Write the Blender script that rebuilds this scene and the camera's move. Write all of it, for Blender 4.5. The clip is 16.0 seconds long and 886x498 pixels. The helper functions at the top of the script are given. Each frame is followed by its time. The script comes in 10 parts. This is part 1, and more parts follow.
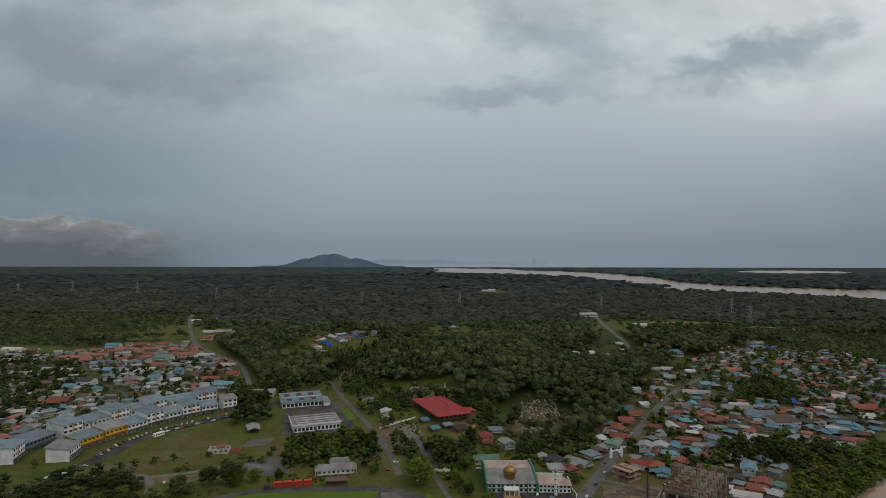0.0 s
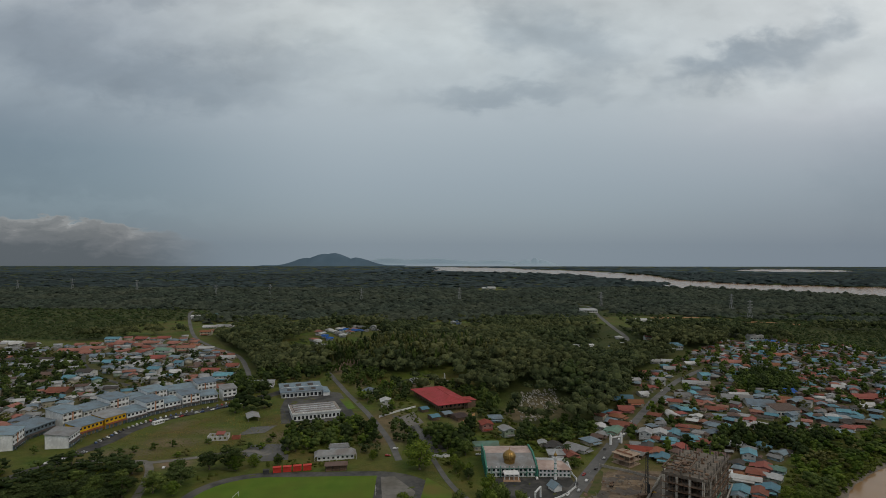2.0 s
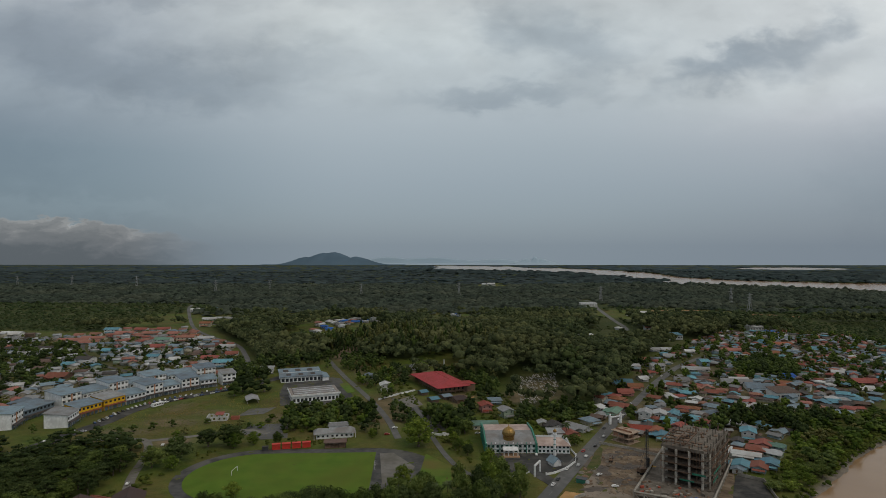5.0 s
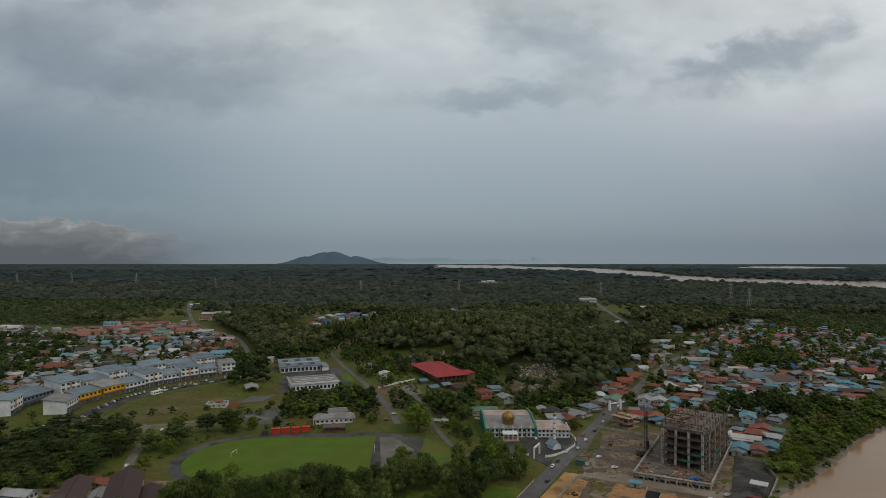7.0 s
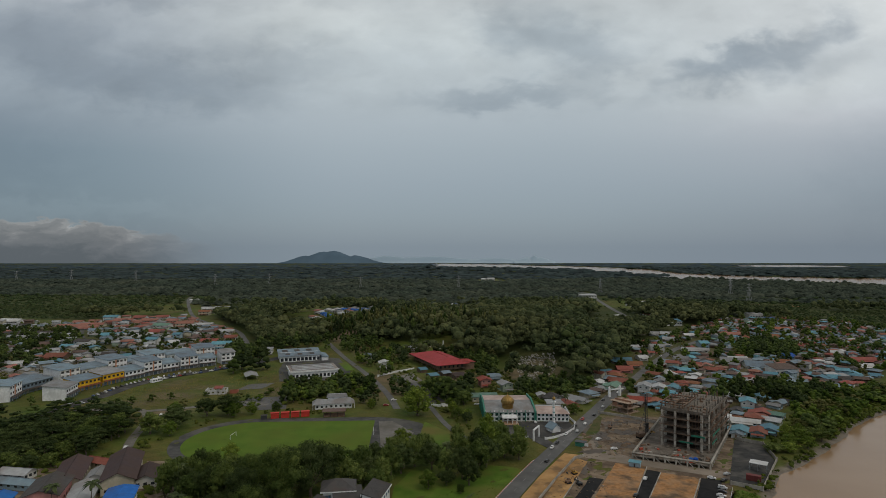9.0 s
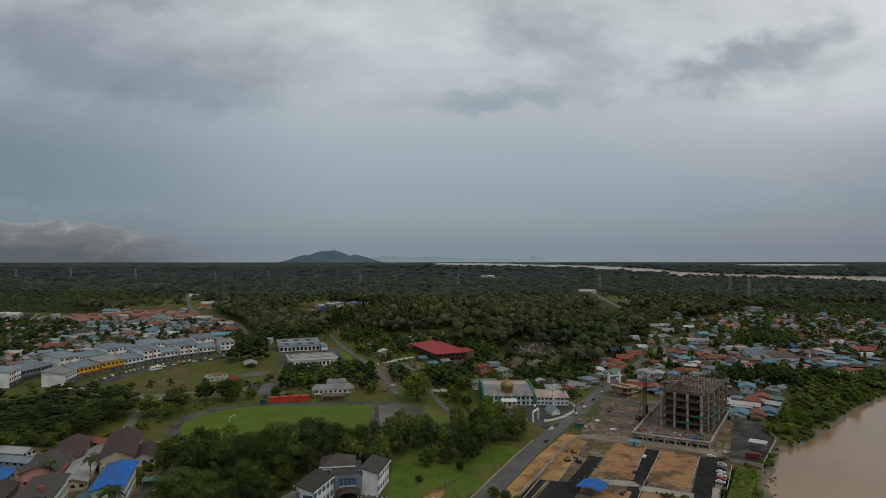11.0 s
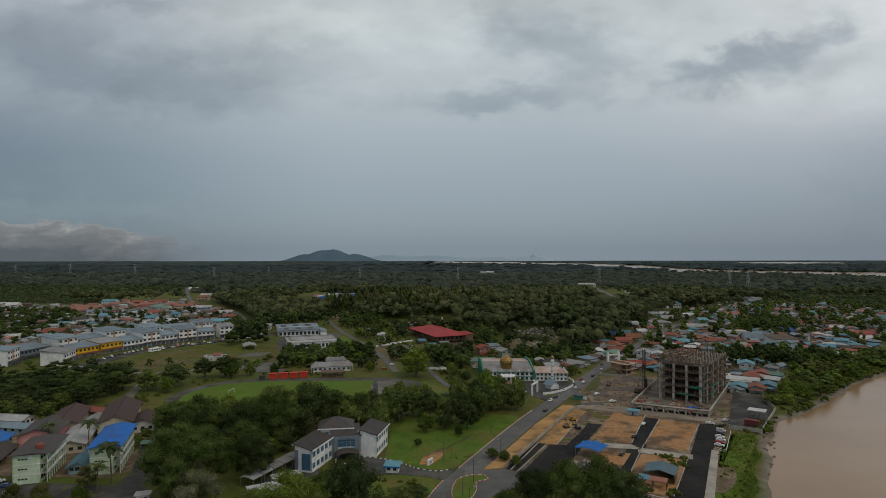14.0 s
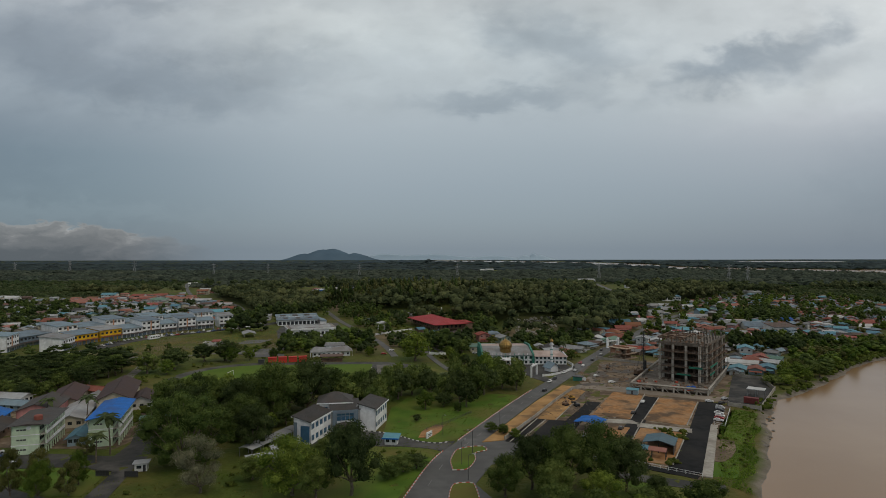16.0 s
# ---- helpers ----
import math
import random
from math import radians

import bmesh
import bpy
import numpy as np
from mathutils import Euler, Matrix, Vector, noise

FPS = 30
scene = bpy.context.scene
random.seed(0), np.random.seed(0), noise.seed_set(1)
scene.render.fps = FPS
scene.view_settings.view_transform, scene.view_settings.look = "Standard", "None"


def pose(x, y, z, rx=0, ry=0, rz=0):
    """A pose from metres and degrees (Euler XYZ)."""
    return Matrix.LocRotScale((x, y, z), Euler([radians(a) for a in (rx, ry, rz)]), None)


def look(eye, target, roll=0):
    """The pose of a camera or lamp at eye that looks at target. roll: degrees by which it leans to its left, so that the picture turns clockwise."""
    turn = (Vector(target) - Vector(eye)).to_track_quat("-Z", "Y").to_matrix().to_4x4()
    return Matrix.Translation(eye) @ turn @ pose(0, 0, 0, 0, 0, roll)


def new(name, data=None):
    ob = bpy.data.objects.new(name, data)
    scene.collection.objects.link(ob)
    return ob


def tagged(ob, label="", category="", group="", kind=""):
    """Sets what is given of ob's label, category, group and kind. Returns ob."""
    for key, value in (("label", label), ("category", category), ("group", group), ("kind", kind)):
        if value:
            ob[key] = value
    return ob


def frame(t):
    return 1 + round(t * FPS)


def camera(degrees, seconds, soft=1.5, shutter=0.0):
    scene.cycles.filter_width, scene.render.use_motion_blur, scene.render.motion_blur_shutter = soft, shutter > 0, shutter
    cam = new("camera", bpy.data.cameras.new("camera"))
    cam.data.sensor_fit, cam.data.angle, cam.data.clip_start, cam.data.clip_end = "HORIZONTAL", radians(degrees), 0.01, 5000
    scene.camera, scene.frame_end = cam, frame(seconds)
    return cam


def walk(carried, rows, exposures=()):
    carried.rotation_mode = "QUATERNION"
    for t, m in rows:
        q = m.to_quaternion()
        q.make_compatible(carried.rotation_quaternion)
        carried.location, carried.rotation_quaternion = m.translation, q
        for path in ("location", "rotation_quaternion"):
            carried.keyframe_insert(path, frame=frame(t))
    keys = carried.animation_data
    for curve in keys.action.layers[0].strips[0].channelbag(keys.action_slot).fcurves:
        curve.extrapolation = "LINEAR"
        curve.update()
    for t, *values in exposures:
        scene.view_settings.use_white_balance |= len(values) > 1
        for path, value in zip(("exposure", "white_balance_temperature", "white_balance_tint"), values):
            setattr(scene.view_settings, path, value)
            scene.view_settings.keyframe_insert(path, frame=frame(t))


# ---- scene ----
# ---------------------------------------------------------------- camera
cam = camera(72, 16.0, soft=0.5)


def eye_pose(t):
    s = t / 16
    pitch = -0.4931 + 0.5086 * s - 0.0085 * s * (1 - s)
    yaw = -0.1367 * s + 0.0709 * s * (1 - s)
    roll = 0.0852 - 0.1692 * s
    m = pose(2.10 * s, 0.2 * s, 150 - 80.64 * s + 1.49 * s * (1 - s))
    return m @ pose(0, 0, 0, 0, 0, yaw) @ pose(0, 0, 0, 90 + pitch) @ pose(0, 0, 0, 0, 0, roll)


walk(cam, [(t, eye_pose(t)) for t in range(0, 17, 2)])

# ---------------------------------------------------------------- world and sun


def build_world():
    world = bpy.data.worlds.new("overcast_sky")
    world.use_nodes = True
    scene.world = world
    nt = world.node_tree
    nt.nodes.clear()
    N, L = nt.nodes.new, nt.links.new

    def math_node(op, a, b=None, c=None, clamp=False):
        n = N("ShaderNodeMath")
        n.operation, n.use_clamp = op, clamp
        for i, v in enumerate((a, b, c)):
            if v is None:
                continue
            if isinstance(v, (int, float)):
                n.inputs[i].default_value = v
            else:
                L(v, n.inputs[i])
        return n.outputs[0]

    def ramp(fac, stops, interp="EASE"):
        n = N("ShaderNodeValToRGB")
        n.color_ramp.interpolation = interp
        e = n.color_ramp.elements
        while len(e) < len(stops):
            e.new(0.5)
        for el, (p, c) in zip(e, stops):
            el.position = p
            el.color = (c, c, c, 1) if isinstance(c, (int, float)) else (*c, 1)
        L(fac, n.inputs[0])
        return n.outputs[0]

    def blend(f, a, b, kind="MIX"):
        n = N("ShaderNodeMix")
        n.data_type, n.blend_type = "RGBA", kind
        for i, v in ((0, f), (6, a), (7, b)):
            if isinstance(v, (int, float)):
                n.inputs[i].default_value = v
            else:
                L(v, n.inputs[i])
        return n.outputs[2]

    def noise_at(vec, scale, detail, rough=0.5, dist=0.0, stretch=(1, 1, 1), off=(0, 0, 0)):
        mp = N("ShaderNodeMapping")
        mp.inputs["Location"].default_value, mp.inputs["Scale"].default_value = off, stretch
        L(vec, mp.inputs[0])
        n = N("ShaderNodeTexNoise")
        n.inputs["Scale"].default_value, n.inputs["Detail"].default_value = scale, detail
        n.inputs["Roughness"].default_value, n.inputs["Distortion"].default_value = rough, dist
        L(mp.outputs[0], n.inputs["Vector"])
        return n.outputs

    tc = N("ShaderNodeTexCoord").outputs["Generated"]
    sep = N("ShaderNodeSeparateXYZ")
    L(tc, sep.inputs[0])
    x, y, z = sep.outputs
    up = math_node("MAXIMUM", z, 0.0)
    ys = math_node("MAXIMUM", y, 0.05)
    u, v = math_node("DIVIDE", x, ys), math_node("DIVIDE", z, ys)
    # overcast light in three columns: slate rain to the left, paler in the middle, brightest high to the right
    left, mid, right = (ramp(up, [(h, tuple(((c / 255 + 0.055) / 1.055) ** 2.4 for c in rgb)) for h, rgb in col], "LINEAR") for col in SKY_COLUMNS)
    to_mid = ramp(math_node("MULTIPLY_ADD", u, 1.0, 0.62), [(0.0, 0.0), (0.50, 1.0)])
    to_right = ramp(math_node("MULTIPLY_ADD", u, 1.0, 0.0), [(0.14, 0.0), (0.68, 1.0)])
    col = blend(to_right, blend(to_mid, left, mid), right)
    # cloud deck: soft heaps, wider than high
    deck = N("ShaderNodeCombineXYZ")
    L(u, deck.inputs[0])
    L(math_node("MULTIPLY", v, 1.9), deck.inputs[1])
    L(y, deck.inputs[2])
    deck = deck.outputs[0]
    big = ramp(noise_at(deck, 3.2, 4, 0.5, 0.15, off=CLOUD_OFF)[0], [(0.32, 0.92), (0.5, 1.0), (0.66, 1.06)])
    fine = ramp(noise_at(deck, 10.5, 5, 0.52, 0.25, off=(4.2, 1.3, 0))[0], [(0.32, 0.94), (0.5, 1.0), (0.66, 1.05)])
    fade = ramp(v, [(0.17, 0.0), (0.27, 1.0)])
    col = blend(fade, col, blend(1.0, col, blend(1.0, big, fine, "MULTIPLY"), "MULTIPLY"))
    # dark undersides and bright gaps of the deck, torn at the edges
    torn = []
    for k in range(2):
        a = noise_at(deck, 5.0, 3, 0.5, 0.2, off=(1.7, 5.1 + k, 0))[1]
        b = noise_at(deck, 17.0, 6, 0.56, 0.3, off=(7.7, 2.1 + k, 0))[1]
        sa, sb = N("ShaderNodeSeparateColor"), N("ShaderNodeSeparateColor")
        L(a, sa.inputs[0])
        L(b, sb.inputs[0])
        torn.append(math_node("ADD", math_node("MULTIPLY", math_node("SUBTRACT", sa.outputs[k], 0.5), (0.20, 0.085)[k]), math_node("MULTIPLY", math_node("SUBTRACT", sb.outputs[k], 0.5), (0.13, 0.075)[k])))
    uw, vw = math_node("ADD", u, torn[0]), math_node("ADD", v, torn[1])
    total = None
    for u0, v0, su, sv, lean, amt in CLOUD_MASSES:
        amt *= 1.2
        c, s = math.cos(math.atan(lean)), math.sin(math.atan(lean))
        du, dv = math_node("SUBTRACT", uw, u0), math_node("SUBTRACT", vw, v0)
        a = math_node("ADD", math_node("MULTIPLY", du, c / su), math_node("MULTIPLY", dv, s / su))
        b = math_node("ADD", math_node("MULTIPLY", du, -s / sv), math_node("MULTIPLY", dv, c / sv))
        d2 = math_node("ADD", math_node("MULTIPLY", a, a), math_node("MULTIPLY", b, b))
        g = math_node("MULTIPLY", math_node("POWER", 2.718, math_node("MULTIPLY", math_node("POWER", d2, 1.4), -1.0)), amt)
        total = g if total is None else math_node("ADD", total, g)
    gain = math_node("ADD", math_node("MULTIPLY", total, ramp(y, [(0.2, 0.0), (0.5, 1.0)])), 1.0)
    gcol = N("ShaderNodeCombineColor")
    for i, k in enumerate((1.10, 1.0, 0.88)):
        L(math_node("MULTIPLY_ADD", math_node("SUBTRACT", gain, 1.0), k, 1.0), gcol.inputs[i])
    col = blend(1.0, col, gcol.outputs[0], "MULTIPLY")
    # low cloud bank far to the left: a pale torn rim over slate grey
    lump = noise_at(deck, 19, 5, 0.58, 0.3, (1, 1.5, 1))[0]
    top = ramp(math_node("MULTIPLY", u, -1.0), [(0.33, 0.0), (0.44, 0.32), (0.51, 0.56), (0.58, 0.76), (0.63, 0.90), (0.76, 0.84)], "LINEAR")
    depth = math_node("SUBTRACT", math_node("MULTIPLY_ADD", top, 0.050, math_node("MULTIPLY_ADD", lump, 0.050, -0.024)), v)
    near = ramp(math_node("MULTIPLY", u, -1.0), [(0.33, 0.0), (0.55, 1.0)])
    soft = math_node("MULTIPLY_ADD", near, -0.014, 0.019)
    cover = ramp(math_node("DIVIDE", depth, soft), [(0.0, 0.0), (1.0, 1.0)])
    shade = ramp(math_node("MULTIPLY_ADD", depth, 16.0, math_node("MULTIPLY_ADD", lump, 0.5, -0.22)), [(0.0, (0.35, 0.36, 0.37)), (0.08, (0.245, 0.252, 0.262)), (0.25, (0.172, 0.181, 0.195)), (0.5, (0.124, 0.136, 0.152)), (0.9, (0.078, 0.092, 0.108))])
    f = math_node("MULTIPLY", math_node("MULTIPLY", cover, near), ramp(y, [(0.1, 0.0), (0.3, 1.0)]))
    col = blend(math_node("MULTIPLY", f, 0.9), col, shade)

    sky = N("ShaderNodeTexSky")
    sky.sky_type, sky.sun_disc = "NISHITA", False
    sky.sun_elevation, sky.sun_rotation = radians(SUN_EL), radians(SUN_AZ)
    bg1, bg2, add = N("ShaderNodeBackground"), N("ShaderNodeBackground"), N("ShaderNodeAddShader")
    L(sky.outputs[0], bg1.inputs[0])
    bg1.inputs[1].default_value = 0.008
    L(col, bg2.inputs[0])
    bg2.inputs[1].default_value = SKY_GAIN
    L(bg1.outputs[0], add.inputs[0])
    L(bg2.outputs[0], add.inputs[1])
    out = N("ShaderNodeOutputWorld")
    L(add.outputs[0], out.inputs[0])


SKY_GAIN = 0.97
# (sine of elevation, colour) from the horizon to the zenith
SKY_COLUMNS = (
    [(0.0, (104, 118, 130)), (0.043, (108, 124, 136)), (0.085, (115, 131, 142)), (0.136, (122, 137, 147)), (0.169, (134, 146, 155)), (0.21, (148, 158, 165)), (0.29, (162, 170, 176)), (0.42, (172, 176, 178)), (1.0, (170, 168, 162))],
    [(0.0, (124, 137, 148)), (0.05, (137, 150, 160)), (0.10, (147, 159, 168)), (0.158, (159, 170, 177)), (0.196, (168, 178, 184)), (0.243, (175, 184, 188)), (0.33, (188, 196, 198)), (0.45, (184, 187, 187)), (1.0, (174, 171, 164))],
    [(0.0, (119, 131, 143)), (0.045, (131, 142, 153)), (0.089, (146, 156, 165)), (0.142, (164, 171, 178)), (0.176, (180, 185, 190)), (0.218, (193, 199, 201)), (0.30, (200, 205, 206)), (0.42, (196, 199, 199)), (1.0, (180, 177, 170))])
# dark undersides and bright gaps: azimuth, height, half sizes, lean, strength
CLOUD_MASSES = ((-0.47, 0.262, 0.20, 0.042, -0.10, -0.22), (-0.66, 0.345, 0.17, 0.055, 0.0, -0.22), (-0.51, 0.405, 0.09, 0.018, 0.0, -0.16), (-0.29, 0.300, 0.13, 0.030, 0.05, -0.10), (-0.20, 0.370, 0.17, 0.035, 0.0, 0.12), (0.03, 0.345, 0.05, 0.06, 0.0, 0.08), (0.09, 0.247, 0.14, 0.020, 0.08, -0.20), (0.20, 0.330, 0.14, 0.046, -0.15, -0.22), (0.55, 0.325, 0.18, 0.030, 0.41, -0.26), (0.60, 0.295, 0.12, 0.025, 0.2, -0.10), (0.34, 0.275, 0.07, 0.020, 0.2, 0.08), (0.54, 0.235, 0.20, 0.032, 0.0, 0.05), (0.71, 0.390, 0.06, 0.035, 0.4, 0.14), (-0.62, 0.062, 0.22, 0.016, -0.06, 0.08), (-0.74, 0.17, 0.14, 0.09, 0.0, -0.12), (0.76, 0.10, 0.12, 0.10, 0.0, -0.08), (0.14, 0.385, 0.09, 0.04, 0.1, -0.08), (0.45, 0.30, 0.13, 0.022, 0.35, -0.10))
CLOUD_OFF = (0.35, 0.2, 0)
SUN_EL, SUN_AZ = 52, 130
build_world()
sun = new("sun", bpy.data.lights.new("sun", "SUN"))
sun.data.energy, sun.data.angle, sun.data.color = 0.55, radians(20), (1.0, 0.86, 0.66)
sun.matrix_world = look((math.sin(radians(SUN_AZ)) * math.cos(radians(SUN_EL)), math.cos(radians(SUN_AZ)) * math.cos(radians(SUN_EL)), math.sin(radians(SUN_EL))), (0, 0, 0))
scene.view_settings.exposure = 0.0

# ---------------------------------------------------------------- materials
MATS = {}


def surface(name, c1, c2, scale=1.0, rough=0.8, metal=0.0, bump=0.0, bump_scale=8.0, big=None, big_scale=0.05, obj_var=0.0, island=0.0, coord="Object", spec=0.4, stain=None):
    """A painted or natural surface: two tones by fine noise, a third by broad stains, slight change from object to object."""
    if name in MATS:
        return MATS[name]
    m = bpy.data.materials.new(name)
    m.use_nodes = True
    nt = m.node_tree
    N, L = nt.nodes.new, nt.links.new
    b = nt.nodes["Principled BSDF"]
    b.inputs["Roughness"].default_value, b.inputs["Metallic"].default_value = rough, metal
    b.inputs["Specular IOR Level"].default_value = spec
    if coord == "World":
        vec = N("ShaderNodeNewGeometry").outputs["Position"]
    else:
        vec = N("ShaderNodeTexCoord").outputs["Object"]

    def noise_at(s, detail=4):
        n = N("ShaderNodeTexNoise")
        n.inputs["Scale"].default_value, n.inputs["Detail"].default_value = s, detail
        L(vec, n.inputs["Vector"])
        return n.outputs[0]

    def ramp(fac, a, z, ca, cz):
        r = N("ShaderNodeValToRGB")
        e = r.color_ramp.elements
        e[0].position, e[1].position = a, z
        e[0].color, e[1].color = (*ca, 1), (*cz, 1)
        L(fac, r.inputs[0])
        return r.outputs[0]

    col = ramp(noise_at(scale), 0.33, 0.67, c1, c2)
    if big:
        mixn = N("ShaderNodeMix")
        mixn.data_type = "RGBA"
        L(ramp(noise_at(big_scale, 5), 0.42, 0.68, (0, 0, 0), (0.85, 0.85, 0.85)), mixn.inputs[0])
        L(col, mixn.inputs[6])
        mixn.inputs[7].default_value = (*big, 1)
        col = mixn.outputs[2]
    if stain:
        mixs = N("ShaderNodeMix")
        mixs.data_type = "RGBA"
        L(ramp(noise_at(stain[1], 6), 0.50, 0.62, (0, 0, 0), (0.9, 0.9, 0.9)), mixs.inputs[0])
        L(col, mixs.inputs[6])
        mixs.inputs[7].default_value = (*stain[0], 1)
        col = mixs.outputs[2]
    for amount, src in ((obj_var, "obj"), (island, "isl")):
        if not amount:
            continue
        rnd = N("ShaderNodeObjectInfo").outputs["Random"] if src == "obj" else N("ShaderNodeNewGeometry").outputs["Random Per Island"]
        mr = N("ShaderNodeMapRange")
        mr.inputs[3].default_value, mr.inputs[4].default_value = 1 - amount, 1 + amount
        L(rnd, mr.inputs[0])
        hs = N("ShaderNodeHueSaturation")
        L(mr.outputs[0], hs.inputs["Value"])
        mh = N("ShaderNodeMapRange")
        mh.inputs[3].default_value, mh.inputs[4].default_value = 0.5 + 0.045 * amount, 0.5 - 0.045 * amount
        L(rnd, mh.inputs[0])
        L(mh.outputs[0], hs.inputs["Hue"])
        L(col, hs.inputs["Color"])
        col = hs.outputs[0]
    L(col, b.inputs["Base Color"])
    if bump:
        bp = N("ShaderNodeBump")
        bp.inputs["Strength"].default_value = bump
        bp.inputs["Distance"].default_value = 0.5 / bump_scale
        L(noise_at(bump_scale, 5), bp.inputs["Height"])
        L(bp.outputs[0], b.inputs["Normal"])
    MATS[name] = m
    return m


def tone(c, k):
    return tuple(min(0.95, v * k) for v in c)


def paint(name, c, **kw):
    kw.setdefault("scale", 0.7)
    kw.setdefault("rough", 0.7)
    return surface(name, tone(c, 0.86), tone(c, 1.1), big=tone(c, 0.72), big_scale=0.16, **kw)


def sheet_roof(name, c, **kw):
    """Corrugated roofing sheet: fine ribs, rust and dirt stains."""
    if name in MATS:
        return MATS[name]
    c = tone(c, 0.86)
    m = surface(name, tone(c, 0.85), tone(c, 1.12), scale=0.5, rough=0.72, big=(c[0] * 0.62 + 0.03, c[1] * 0.58 + 0.018, c[2] * 0.55 + 0.01), big_scale=0.13, obj_var=0.22, spec=0.2)
    nt = m.node_tree
    N, L = nt.nodes.new, nt.links.new
    w = N("ShaderNodeTexWave")
    w.inputs["Scale"].default_value, w.inputs["Distortion"].default_value = 1.6, 0.0
    L(N("ShaderNodeTexCoord").outputs["Object"], w.inputs["Vector"])
    bp = N("ShaderNodeBump")
    bp.inputs["Strength"].default_value, bp.inputs["Distance"].default_value = 0.35, 0.05
    L(w.outputs[1], bp.inputs["Height"])
    L(bp.outputs[0], nt.nodes["Principled BSDF"].inputs["Normal"])
    return m


ROOF = {
    "blue-grey": sheet_roof("roof_blue_grey", (0.20, 0.27, 0.33)),
    "grey": sheet_roof("roof_grey", (0.27, 0.28, 0.29)),
    "dark grey": sheet_roof("roof_dark_grey", (0.078, 0.074, 0.073)),
    "pale grey": sheet_roof("roof_pale", (0.44, 0.46, 0.48)),
    "brown": sheet_roof("roof_brown", (0.15, 0.105, 0.09)),
    "rust-red": sheet_roof("roof_rust", (0.30, 0.10, 0.075)),
    "terracotta": sheet_roof("roof_terracotta", (0.36, 0.165, 0.125)),
    "teal-blue": sheet_roof("roof_teal", (0.13, 0.31, 0.40)),
    "bright blue": sheet_roof("roof_blue", (0.02, 0.15, 0.55)),
    "orange": sheet_roof("roof_orange", (0.31, 0.125, 0.068)),
    "dull blue": sheet_roof("roof_dull_blue", (0.105, 0.175, 0.225)),
    "white": sheet_roof("roof_white", (0.62, 0.64, 0.65)),
    "green": sheet_roof("roof_green", (0.15, 0.27, 0.22)),
    "plum-brown": sheet_roof("roof_plum", (0.075, 0.050, 0.050)),
    "crimson": sheet_roof("roof_crimson", (0.36, 0.062, 0.052)),
}
WALLS = {
    "white": paint("wall_white", (0.62, 0.62, 0.60), obj_var=0.08),
    "cream": paint("wall_cream", (0.50, 0.46, 0.36), obj_var=0.12),
    "pale blue": paint("wall_blue", (0.30, 0.40, 0.46), obj_var=0.12),
    "timber": surface("wall_timber", (0.13, 0.085, 0.055), (0.22, 0.15, 0.10), scale=2.0, big=(0.09, 0.065, 0.05), big_scale=0.3, obj_var=0.2),
    "pale green": paint("wall_green", (0.38, 0.46, 0.36), obj_var=0.1),
    "pink": paint("wall_pink", (0.50, 0.24, 0.22), obj_var=0.12),
}
M_WHITE = paint("white_render", (0.80, 0.81, 0.82))
M_MINT = paint("mint_render", (0.56, 0.68, 0.50))
M_YELLOW = paint("yellow_render", (0.72, 0.42, 0.015))
M_BLUEGREY = paint("blue_grey_panel", (0.16, 0.21, 0.26))
M_ORANGE_TRIM = paint("orange_trim", (0.52, 0.27, 0.17))
M_RED = paint("red_paint", (0.55, 0.045, 0.03))
M_GREEN_TRIM = paint("green_trim", (0.05, 0.22, 0.16))
M_DARK = paint("dark_metal", (0.05, 0.052, 0.055), rough=0.5)
M_STEEL = paint("galvanised_steel", (0.34, 0.35, 0.36), rough=0.45, metal=0.6)
M_PYLON = paint("weathered_lattice_steel", (0.30, 0.31, 0.32), rough=0.6)
M_CONCRETE = surface("concrete", (0.30, 0.28, 0.245), (0.42, 0.395, 0.35), scale=0.9, rough=0.9, big=(0.21, 0.19, 0.165), big_scale=0.12, bump=0.2, bump_scale=3)
M_CONC_DARK = surface("raw_concrete", (0.12, 0.105, 0.088), (0.23, 0.21, 0.18), scale=0.7, rough=0.92, big=(0.080, 0.066, 0.054), big_scale=0.18, bump=0.3, bump_scale=2)
M_FORM = surface("formwork_timber", (0.15, 0.095, 0.06), (0.24, 0.15, 0.10), scale=1.2, big=(0.10, 0.065, 0.05), big_scale=0.25)
M_RUST = surface("rusty_scaffold_tube", (0.09, 0.055, 0.035), (0.17, 0.11, 0.075), scale=1.5, rough=0.8)
M_NET = surface("green_safety_net", (0.02, 0.13, 0.09), (0.03, 0.20, 0.13), scale=0.8)
M_ASPHALT = surface("worn_asphalt", (0.058, 0.059, 0.060), (0.094, 0.093, 0.091), scale=0.35, rough=0.85, spec=0.2, big=(0.125, 0.120, 0.112), big_scale=0.05, bump=0.1, bump_scale=5, coord="World", stain=((0.042, 0.042, 0.042), 0.07))
M_WETROAD = surface("grey_tarmac", (0.095, 0.095, 0.095), (0.140, 0.138, 0.135), scale=0.2, rough=0.7, spec=0.25, big=(0.070, 0.069, 0.068), big_scale=0.04, coord="World")
M_OLDASPHALT = surface("old_dark_asphalt", (0.030, 0.031, 0.032), (0.052, 0.052, 0.052), scale=0.35, rough=0.85, spec=0.2, big=(0.072, 0.070, 0.066), big_scale=0.06, bump=0.1, bump_scale=5, coord="World", stain=((0.105, 0.100, 0.092), 0.09))
